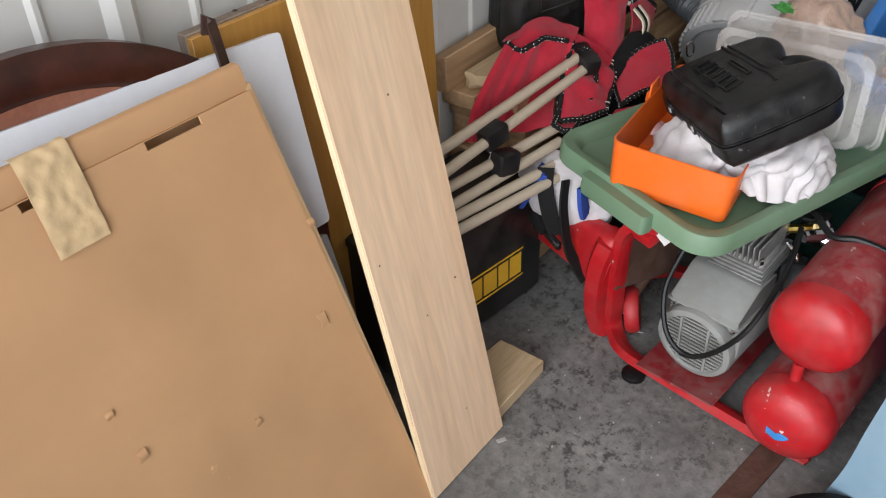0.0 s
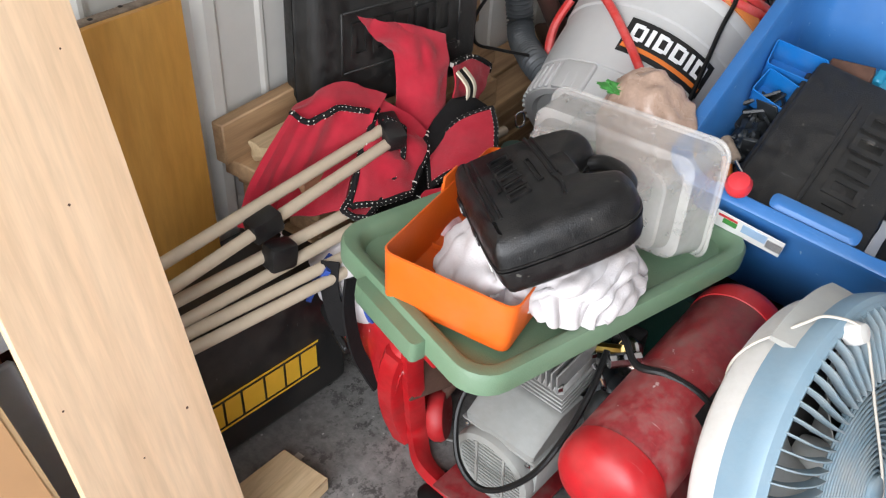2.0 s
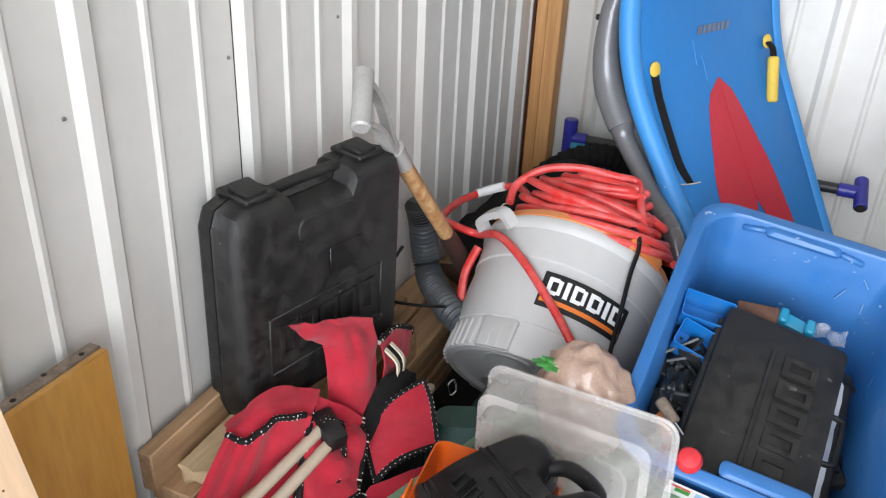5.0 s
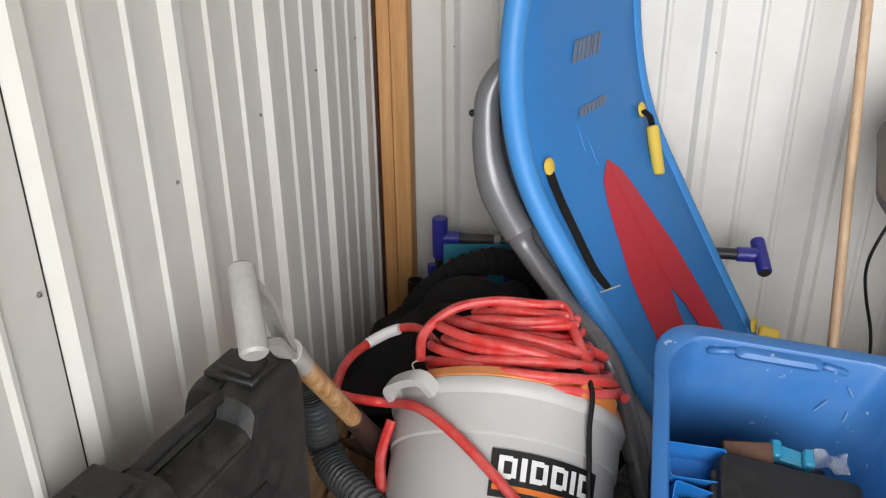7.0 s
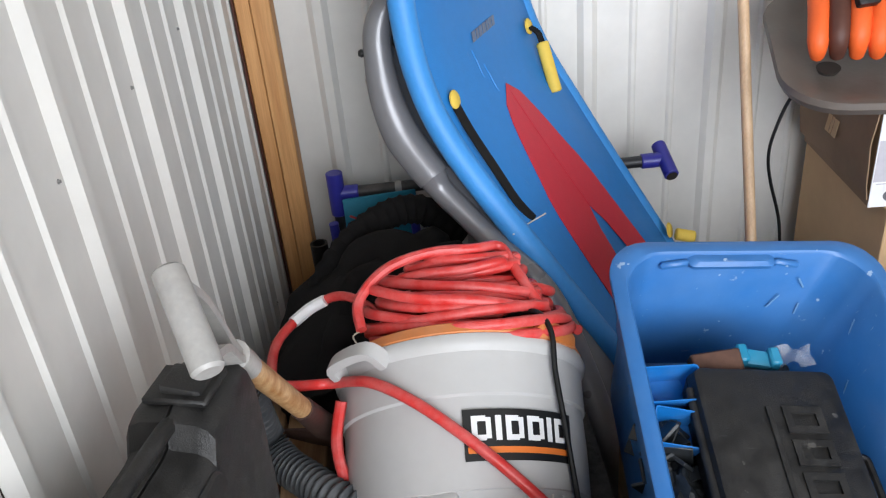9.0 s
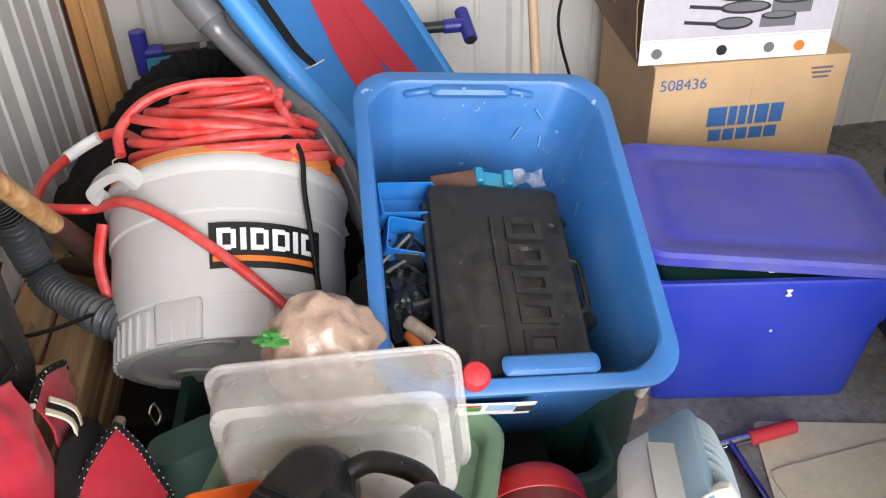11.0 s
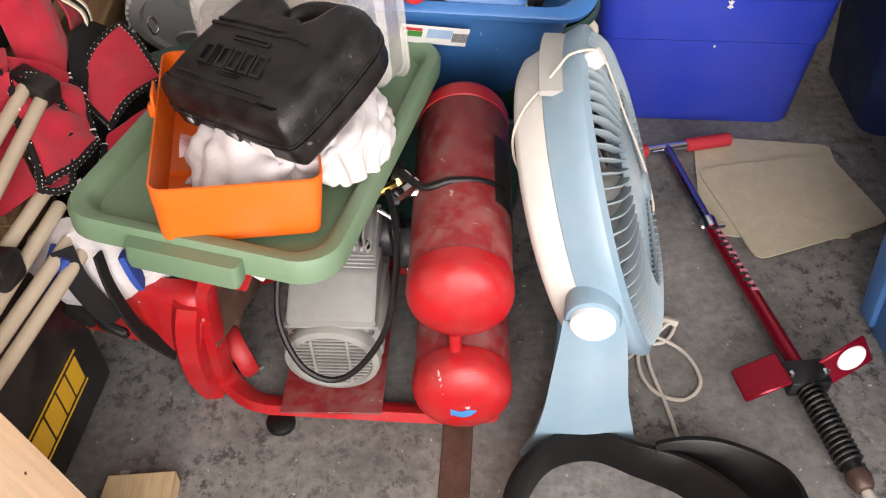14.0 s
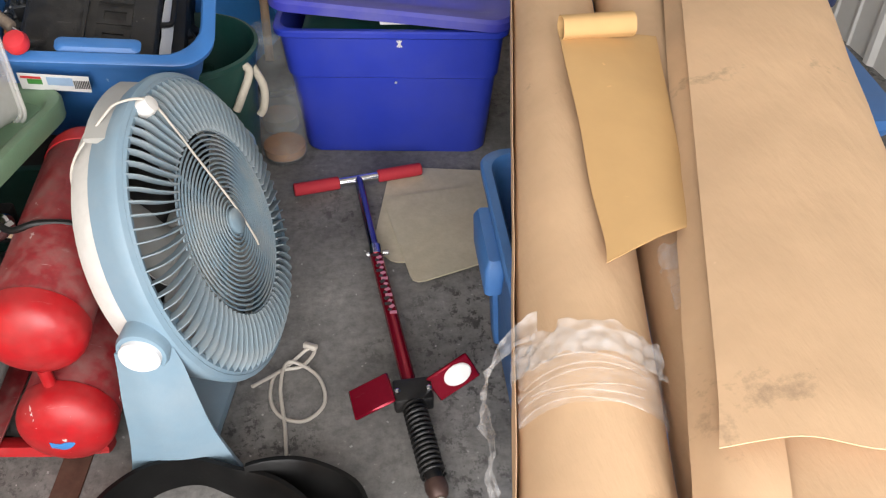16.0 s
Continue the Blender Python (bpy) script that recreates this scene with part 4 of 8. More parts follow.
    u = thing("folded_camp_chair", (-0.82, 1.75, 0.0), "folded crimson canvas camp chair with cream striped webbing, on lumber", "camp chair", "folded camp chairs")
    hood, _ = grid_surface([
        [V3(-0.892, 1.556, 0.742), V3(-0.875, 1.60, 0.725), V3(-0.855, 1.68, 0.700), V3(-0.835, 1.76, 0.660)],
        [V3(-0.886, 1.60, 0.685), V3(-0.862, 1.64, 0.682), V3(-0.838, 1.70, 0.655), V3(-0.828, 1.765, 0.60)],
        [V3(-0.884, 1.655, 0.62), V3(-0.845, 1.675, 0.60), V3(-0.822, 1.71, 0.575), V3(-0.82, 1.755, 0.545)],
        [V3(-0.87, 1.64, 0.54), V3(-0.828, 1.655, 0.52), V3(-0.80, 1.69, 0.50), V3(-0.80, 1.73, 0.475)],
        [V3(-0.86, 1.62, 0.47), V3(-0.82, 1.63, 0.45), V3(-0.78, 1.66, 0.44), V3(-0.79, 1.70, 0.42)]], 7, 7, 0.012, 14, 0.003, 6, True)
    part("hood_cloth", hood, RED_CLOTH, u)
    flap, ef = grid_surface([
        [V3(-0.835, 1.79, 0.585), V3(-0.835, 1.87, 0.575), V3(-0.84, 1.955, 0.52)],
        [V3(-0.815, 1.765, 0.53), V3(-0.82, 1.84, 0.52), V3(-0.83, 1.91, 0.48)],
        [V3(-0.80, 1.72, 0.465), V3(-0.805, 1.77, 0.45), V3(-0.815, 1.83, 0.43)]], 7, 7, 0.010, 16, 0.003, 9, True)
    cl = part("flap_cloth", flap, RED_CLOTH, u)
    piping(ef, cl, 0.0, 0.3)
    for off, mat in ((0.0, CREAM_STRIPE), (0.012, BLACK_CLOTH), (0.024, CREAM_STRIPE)):
        part("webbing", tube([(-0.823, 1.785 + off, 0.575), (-0.797, 1.79 + off, 0.545), (-0.792, 1.775 + off, 0.51), (-0.788, 1.735 + off * 0.8, 0.47)], 0.01, 8, 6, flat=(0.011, 0.004)), mat, u)
    d, ed = grid_surface([
        [V3(-0.80, 1.668, 0.46), V3(-0.775, 1.73, 0.50), V3(-0.742, 1.80, 0.515)],
        [V3(-0.765, 1.615, 0.452), V3(-0.735, 1.69, 0.485), V3(-0.70, 1.755, 0.495)],
        [V3(-0.728, 1.57, 0.448), V3(-0.70, 1.63, 0.465), V3(-0.665, 1.70, 0.455)]], 7, 7, 0.008, 15, 0.003, 12)
    cl = part("arm_cloth", d, RED_CLOTH, u)
    piping(ed, cl, 0.0, 0.99)
    e, ee = grid_surface([
        [V3(-0.73, 1.56, 0.44), V3(-0.69, 1.62, 0.44), V3(-0.655, 1.69, 0.43)],
        [V3(-0.74, 1.50, 0.40), V3(-0.69, 1.56, 0.41), V3(-0.64, 1.63, 0.41)],
        [V3(-0.75, 1.45, 0.36), V3(-0.70, 1.50, 0.37), V3(-0.65, 1.56, 0.37)]], 6, 6, 0.010, 18, 0.003, 15, True)
    cl = part("under_cloth", e, RED_CLOTH, u)
    piping(ee, cl, 0.5, 0.99)
    part("tube", rod((-0.83, 1.50, 0.40), (-0.79, 1.95, 0.38), 0.0105, 12), BEIGE_TUBE, u)
    part("tube", rod((-0.80, 1.50, 0.335), (-0.74, 1.93, 0.30), 0.0105, 12), BEIGE_TUBE, u)
    part("stuffing", lump((-0.80, 1.73, 0.25), (0.085, 0.22, 0.25), 0.2, 5, 3), BLACK_CLOTH, u, "dark bundled cloth")
    part("buckle", tube([(-0.70, 1.83, 0.50), (-0.695, 1.85, 0.50), (-0.69, 1.85, 0.475), (-0.695, 1.83, 0.475)], 0.0022, 6, 3, True), CHROME, u)


camp_chairs()

# cloth bag with straps beside the compressor
t = thing("striped_cloth_bag", (-0.745, 1.42, 0.0), "white and blue padded cloth bag with black straps", "bag")
part("body", lump((-0.738, 1.372, 0.325), (0.112, 0.060, 0.082), 0.16, 6, 7), TOWEL, t)
part("blue_band", tube([(-0.762, 1.318, 0.395), (-0.778, 1.308, 0.365), (-0.797, 1.312, 0.330), (-0.815, 1.325, 0.300)], 0.03, 10, 6, flat=(0.050, 0.012)), CLOTH_BLUE, t, "blue cloth band")
part("blue_band", tube([(-0.672, 1.318, 0.385), (-0.664, 1.312, 0.350), (-0.662, 1.322, 0.320)], 0.03, 10, 6, flat=(0.030, 0.012)), CLOTH_BLUE, t, "blue cloth band")
part("foot_pad", box(0.055, 0.03, 0.035, 0.008, Matrix.Translation((-0.775, 1.335, 0.250)) @ pose(0, 0, 0, 0, 20, -20), 2), BLACK_CLOTH, t, "black cloth base")
part("strap", tube([(-0.755, 1.312, 0.405), (-0.745, 1.296, 0.365), (-0.728, 1.292, 0.310), (-0.712, 1.298, 0.262)], 0.01, 8, 6, flat=(0.034, 0.005)), BLACK_CLOTH, t, "black nylon strap")
part("strap", tube([(-0.705, 1.308, 0.395), (-0.698, 1.292, 0.350), (-0.688, 1.288, 0.295), (-0.676, 1.292, 0.240), (-0.655, 1.300, 0.196), (-0.640, 1.305, 0.172)], 0.01, 8, 6, flat=(0.032, 0.005)), BLACK_CLOTH, t, "black nylon strap")
part("buckle", box(0.050, 0.014, 0.022, 0.004, Matrix.Translation((-0.716, 1.290, 0.252)) @ pose(0, 0, 0, 20, 14, -20)), BLACK_GLOSS, t)


# ---- air compressor ----
def compressor():
    t = thing("air_compressor", (-0.35, 1.40, 0), "dusty red twin-tank air compressor with a grey motor, on the floor", "compressor")

    def tank(a, b, r):
        L = (Vector(b) - Vector(a)).length
        m = along(a, b)
        body = part("tank", lathe([(r - 0.0015, 0.038), (r, 0.04), (r, L - 0.04), (r - 0.0015, L - 0.038)], 40, m), RED_DUSTY, t, "dusty red steel tank")
        for z, s in ((0.042, -1), (L - 0.042, 1)):
            prof = [(r, -0.0135), (r + 0.0016, -0.012), (r + 0.0016, 0.012), (r * 0.995, 0.021), (r * 0.94, 0.031), (r * 0.84, 0.040), (r * 0.64, 0.049), (r * 0.36, 0.055), (0.001, 0.057)]
            part("end_cap", lathe([(p, q * s) for p, q in prof], 40, m @ Matrix.Translation((0, 0, z))), RED_PAINT, body, "glossy red domed tank end")
        return body, m
    t1, m1 = tank((-0.172, 1.236, 0.303), (-0.124, 1.706, 0.350), 0.083)
    t2, m2 = tank((-0.171, 1.213, 0.102), (-0.122, 1.690, 0.112), 0.083)
    part("tank_link", rod((-0.177, 1.262, 0.16), (-0.178, 1.262, 0.225), 0.011), RED_PAINT, t)
    part("drain_plug", lathe([(0.009, 0), (0.009, 0.018), (0.005, 0.02)], 8, Matrix.Translation((-0.116, 1.237, 0.046)) @ pose(0, 0, 0, 90, 0, 0)), RED_PAINT, t)
    # data plate wrapped on the upper tank
    plate = []
    for i in range(7):
        a = radians(-20 + 11 * i)
        plate.append([m1 @ Vector((0.0848 * math.cos(a + 2.62), 0.0848 * math.sin(a + 2.62), z)) for z in (0.17, 0.23, 0.29, 0.335)])
    lab, _ = grid_surface(plate, 2, 1, 0, 1, 0.0006)
    part("data_plate", lab, LABEL_BLACK, t1, "worn dark data plate")
    patch = []
    for i in range(5):
        row = []
        for j in range(4):
            x, y = -0.026 + 0.014 * i + 0.003 * ((i * j) % 2), -0.004 + 0.009 * j + 0.004 * ((i + j) % 2)
            rr = math.hypot(x + 0.008, y - 0.028)
            row.append(m2 @ Vector((-(x + 0.008), -(0.024 - y), 0.042 - 0.0578 + 0.0575 * (rr / 0.084) ** 2.4)))
        patch.append(row)
    bl, _ = grid_surface(patch, 3, 3, 0, 1, 0.0008)
    part("paint_patch", bl, BLUE_TAPE, t2, "small chipped blue paint patch")
    # frame
    rail = tube([(-0.48, 1.275, 0.392), (-0.525, 1.282, 0.378), (-0.553, 1.294, 0.340), (-0.567, 1.308, 0.275), (-0.578, 1.332, 0.175), (-0.586, 1.352, 0.085), (-0.588, 1.360, 0.045), (-0.575, 1.350, 0.022), (-0.545, 1.322, 0.017), (-0.51, 1.306, 0.016), (-0.467, 1.298, 0.016), (-0.30, 1.272, 0.017), (-0.20, 1.256, 0.020), (-0.11, 1.245, 0.028)], 0.014, 10, 6, flat=(0.036, 0.024))
    part("base_rail", rail, RED_PAINT, t, "bent red steel frame rail")
    part("base_rail", tube([(-0.628, 1.42, 0.022), (-0.628, 1.52, 0.022), (-0.60, 1.60, 0.022), (-0.50, 1.64, 0.022), (-0.10, 1.63, 0.022)], 0.014, 8, 5, flat=(0.03, 0.02)), RED_PAINT, t)
    part("leg", tube([(-0.592, 1.318, 0.292), (-0.607, 1.320, 0.235), (-0.618, 1.332, 0.160), (-0.623, 1.352, 0.085), (-0.619, 1.368, 0.035), (-0.611, 1.374, 0.006)], 0.02, 12, 6, flat=(0.072, 0.046)), RED_PAINT, t, "moulded glossy red leg")
    part("leg_seam", tube([(-0.590, 1.296, 0.275), (-0.600, 1.308, 0.17), (-0.606, 1.330, 0.07)], 0.0022, 6, 5), RUST, t)
    shell, _ = grid_surface([
        [V3(-0.845, 1.440, 0.250), V3(-0.76, 1.402, 0.266), V3(-0.68, 1.362, 0.292), V3(-0.605, 1.335, 0.302), V3(-0.565, 1.335, 0.302)],
        [V3(-0.845, 1.425, 0.240), V3(-0.76, 1.382, 0.254), V3(-0.68, 1.338, 0.280), V3(-0.605, 1.302, 0.290), V3(-0.575, 1.302, 0.290)],
        [V3(-0.845, 1.412, 0.200), V3(-0.76, 1.372, 0.212), V3(-0.68, 1.330, 0.230), V3(-0.615, 1.300, 0.232), V3(-0.585, 1.302, 0.232)],
        [V3(-0.845, 1.412, 0.152), V3(-0.76, 1.372, 0.164), V3(-0.685, 1.332, 0.176), V3(-0.640, 1.312, 0.168), V3(-0.600, 1.308, 0.160)]], 6, 6, 0.0015, 10, 0.008)
    part("shroud", shell, RED_PAINT, t, "moulded glossy red shroud")
    part("shroud", box(0.05, 0.05, 0.03, 0.006, Matrix.Translation((-0.505, 1.285, 0.365)) @ pose(0, 0, 0, 20, 0, -20), 2), RED_PAINT, t, "moulded glossy red shroud")
    part("paper_tag", box(0.045, 0.002, 0.04, 0, Matrix.Translation((-0.470, 1.262, 0.390)) @ pose(0, 0, 0, 10, 35, -10)), PAPER, t, "small white paper tag")
    part("cross_bar", rod((-0.582, 1.375, 0.062), (-0.535, 1.60, 0.21), 0.013), RUST, t, "rust-brown steel bar")
    part("side_sheet", box(0.006, 0.20, 0.20, 0.002, Matrix.Translation((-0.545, 1.43, 0.24)) @ pose(0, 0, 0, -14, 0, -14)), RUST, t, "dark red steel side sheet")
    part("wheel_guard", lathe([(0.001, -0.016), (0.048, -0.016), (0.054, -0.008), (0.054, 0.008), (0.048, 0.016), (0.001, 0.016)], 24, Matrix.Translation((-0.565, 1.405, 0.056)) @ pose(0, 0, 0, 0, 80, 25)), RED_PAINT, t, "round red guard")
    part("foot", lathe([(0.026, 0), (0.026, 0.008), (0.018, 0.014)], 14, Matrix.Translation((-0.487, 1.272, 0))), BLACK_RUBBER, t, "black rubber foot")
    part("foot", lathe([(0.026, 0), (0.026, 0.008), (0.018, 0.014)], 14, Matrix.Translation((-0.11, 1.62, 0))), BLACK_RUBBER, t, "black rubber foot")
    part("base_plate", box(0.178, 0.36, 0.005, 0.001, Matrix.Translation((-0.377, 1.44, 0.036)) @ pose(0, 0, 0, 0, 0, -6)), RED_DUSTY, t, "dusty red base plate")
    # motor with round vented cover
    mm = along((-0.385, 1.298, 0.128), (-0.355, 1.55, 0.150))
    r = 0.083
    motor = part("motor", lathe([(r * 0.99, 0.014), (r, 0.03), (r, 0.12), (r * 0.93, 0.125), (r * 0.93, 0.24), (0.05, 0.25)], 36, mm), MOTOR_GREY, t)
    part("cover_ring", lathe([(r * 0.80, 0.004), (r * 0.84, -0.002), (r * 0.97, 0.002), (r * 1.01, 0.012), (r, 0.02), (r * 0.8, 0.016)], 36, mm, False), MOTOR_GREY, motor)
    # Near-black disc behind the slats paints in the shade inside the motor.
    part("vent_shade_disc", lathe([(0.001, 0.0095), (r * 0.84, 0.0095), (r * 0.84, 0.013), (0.001, 0.013)], 30, mm), GAP_SHADE, motor)
    for i in range(-7, 8):
        y = i * 0.0095
        half = math.sqrt(max(0, (r * 0.82) ** 2 - y * y))
        part("vent_slat", box(2 * half, 0.0040, 0.003, 0, mm @ Matrix.Translation((0, y, 0.004))), MOTOR_GREY, motor)
    for x in (-0.03, 0.03):
        part("vent_slat", box(0.005, 2 * math.sqrt((r * 0.8) ** 2 - x * x), 0.006, 0, mm @ Matrix.Translation((x, 0, 0.002))), MOTOR_GREY, motor)
    mh = Matrix.Translation((-0.379, 1.300, 0.0)) @ pose(0, 0, 0, 0, 0, -6.8)
    part("motor_frame", box(0.160, 0.15, 0.085, 0.006, mh @ Matrix.Translation((0, 0.092, 0.164)), 2), MOTOR_GREY, motor)
    part("housing_lip", box(0.160, 0.130, 0.007, 0.002, mh @ Matrix.Translation((0, 0.068, 0.208))), MOTOR_GREY, t)
    side = [(0.004, 0.210), (0.002, 0.226), (0.066, 0.268), (0.074, 0.270), (0.135, 0.270), (0.138, 0.210)]
    hb = skin([[V3(x, y + (0.004 if abs(x) > 0.07 else 0), z - (0.003 if abs(x) > 0.07 and z > 0.22 else 0)) for y, z in side] for x in (-0.073, -0.067, 0.067, 0.073)])
    hb.transform(mh)
    part("switch_housing", hb, MOTOR_GREY, t)
    for x in (-0.066, 0.066):
        part("cover_screw", lathe([(0.005, 0), (0.005, 0.004), (0.002, 0.005)], 8, mh @ Matrix.Translation((x, 0.004, 0.200)) @ pose(0, 0, 0, 90, 0, 0)), CHROME, motor)
    part("end_bell", lathe([(0.030, 0), (0.042, 0.006), (0.042, 0.024), (0.034, 0.030), (0.034, 0.046), (0.020, 0.050)], 22, Matrix.Translation((-0.298, 1.50, 0.235)) @ pose(0, 0, 0, 0, 84, 0)), HARDWARE, t, "dark grey ribbed pump cover")
    # pump head with cooling fins
    ph = Matrix.Translation((-0.350, 1.425, 0.305)) @ pose(0, 0, 0, 10, 0, -8)
    head = part("pump_head", box(0.105, 0.10, 0.05, 0.006, ph), CAST_ALU, t)
    for i in range(9):
        part("fin", box(0.0035, 0.108, 0.046, 0.001, ph @ Matrix.Translation((-0.044 + 0.011 * i, 0, 0.042))), CAST_ALU, head)
    for i in range(4):
        part("fin", box(0.116, 0.110, 0.004, 0.001, ph @ Matrix.Translation((0, 0, -0.02 + 0.011 * i))), CAST_ALU, head)
    for sx in (-1, 1):
        for sy in (-1, 1):
            part("bolt", lathe([(0.008, 0), (0.008, 0.01), (0.005, 0.012)], 6, ph @ Matrix.Translation((sx * 0.044, sy * 0.046, 0.026))), CHROME, head)
    part("intake_filter", lathe([(0.03, 0), (0.034, 0.006), (0.034, 0.04), (0.026, 0.05)], 20, Matrix.Translation((-0.262, 1.40, 0.285)) @ pose(0, 0, 0, 0, 80, 0)), HARDWARE, t, "dark grey intake filter")
    for a, b, rr in (((-0.262, 1.43, 0.37), (-0.225, 1.47, 0.37), 0.012), ((-0.30, 1.47, 0.35), (-0.255, 1.47, 0.37), 0.009)):
        part("fitting", rod(a, b, rr, 8), BRASS if rr < 0.01 else CHROME, t)
    part("fitting", lathe([(0.012, 0), (0.012, 0.02), (0.007, 0.024), (0.007, 0.034)], 8, Matrix.Translation((-0.315, 1.455, 0.365))), BRASS, t)
    part("gauge", lathe([(0.02, 0), (0.022, 0.004), (0.022, 0.016), (0.018, 0.02)], 20, Matrix.Translation((-0.245, 1.49, 0.36)) @ pose(0, 0, 0, 60, 0, -20)), CHROME, t)
    part("regulator", box(0.05, 0.05, 0.06, 0.008, Matrix.Translation((-0.265, 1.52, 0.34)), 2), BLACK_GLOSS, t)
    part("copper_line", tube([(-0.29, 1.44, 0.34), (-0.262, 1.43, 0.32), (-0.25, 1.42, 0.28), (-0.245, 1.40, 0.22), (-0.235, 1.38, 0.15)], 0.004, 8, 6), CHROME, t)
    part("power_cord", tube([(-0.272, 1.44, 0.38), (-0.262, 1.38, 0.35), (-0.268, 1.325, 0.29), (-0.29, 1.275, 0.222), (-0.338, 1.254, 0.160), (-0.385, 1.250, 0.140), (-0.432, 1.264, 0.168), (-0.460, 1.30, 0.235), (-0.455, 1.35, 0.30), (-0.44, 1.38, 0.36)], 0.0055, 8, 7), BLACK_RUBBER, t, "black rubber power cord")
    part("air_line", tube([(-0.30, 1.50, 0.40), (-0.255, 1.46, 0.405), (-0.215, 1.425, 0.395), (-0.165, 1.425, 0.405), (-0.105, 1.43, 0.39), (-0.075, 1.44, 0.34), (-0.08, 1.45, 0.25)], 0.0062, 8, 7), BLACK_RUBBER, t, "black hose over the tank")
    part("tee_pipe", rod((-0.235, 1.46, 0.36), (-0.195, 1.455, 0.355), 0.01, 8), CHROME, t)


compressor()


# ---- lid with its load ----
def sage_lid():
    t = thing("storage_lid", (-0.468, 1.555, 0.40), "sage green plastic storage box lid laid over the compressor", "lid",
              m=pose(-0.448, 1.532, 0.440, -0.2, 3.1, -18.6))
    w, d = 0.405, 0.625
    lid = rr_loft([(w - 0.02, d - 0.02, 0.0, 0.055), (w + 0.012, d + 0.012, -0.002, 0.062), (w + 0.012, d + 0.012, 0.028, 0.062), (w + 0.002, d + 0.002, 0.036, 0.058), (w - 0.03, d - 0.03, 0.036, 0.05),
                   (w - 0.045, d - 0.045, 0.030, 0.045), (w - 0.062, d - 0.062, 0.012, 0.04), (w - 0.10, d - 0.10, 0.010, 0.03), (w - 0.12, d - 0.12, 0.010, 0.03)], 0.05, 6)
    part("lid_panel", lid, GREEN_LID, t, local=True)
    for s in (-1, 1):
        b = rr_loft([(0.165, 0.03, -0.012, 0.008), (0.170, 0.034, 0.0, 0.01), (0.168, 0.03, 0.027, 0.01)], 0.01, 3)
        b.transform(Matrix.Translation((0.0, s * (d / 2 + 0.014), 0)))
        part("grip_tab", b, GREEN_LID, t, local=True)
    for i in range(3):
        part("moulded_mark", box(0.05, 0.004, 0.002, 0, Matrix.Translation((0.10, 0.20 + 0.012 * i, 0.0108))), GREEN_LID, t, local=True)


sage_lid()


def orange_tray():
    t = thing("orange_tray", (-0.475, 1.43, 0.44), "bright orange open plastic tray on the green lid", "tray", m=pose(-0.494, 1.432, 0.455, -0.6, 3.8, 6.5))
    w, d, h = 0.230, 0.380, 0.098
    b = rr_loft([(w - 0.02, d - 0.02, 0, 0.014), (w - 0.012, d - 0.012, 0.003, 0.016), (w, d, h, 0.02), (w - 0.006, d - 0.006, h + 0.001, 0.018), (w - 0.016, d - 0.016, 0.005, 0.014), (w - 0.03, d - 0.03, 0.004, 0.012)], 0.02, 4)
    part("tray", b, ORANGE, t, local=True)
    part("divider", box(w - 0.02, 0.003, 0.012, 0.001, Matrix.Translation((0, -0.03, 0.010))), ORANGE, t, local=True)
    tab = join(box(0.004, 0.045, 0.028, 0.001, Matrix.Translation((-w / 2 - 0.001, 0.03, h + 0.012))), box(0.012, 0.018, 0.022, 0.003, Matrix.Translation((-w / 2 - 0.006, 0.03, h - 0.01))))
    part("latch_tab", tab, ORANGE, t, local=True)
    bag, _ = grid_surface([[V3(-0.085 + 0.028 * i, -0.045 + 0.02 * j, 0.05 + 0.008 * math.sin(i * 2 + j)) for i in range(4)] for j in range(4)], 3, 3, 0.004, 40, 0.001, 3)
    b2 = thing("small_plastic_pouch", (-0.54, 1.42, 0.50), "small clear pouch with pink print in the tray", "pouch")
    bag.transform(t.matrix_basis)
    part("pouch", bag, clear_plastic("pouch_film", (0.8, 0.62, 0.66), 0.2, 0.6), b2)
    part("pouch_filling", box(0.05, 0.04, 0.03, 0.008, t.matrix_basis @ Matrix.Translation((-0.05, -0.015, 0.022)), 2), PRINT_RED, b2)


orange_tray()


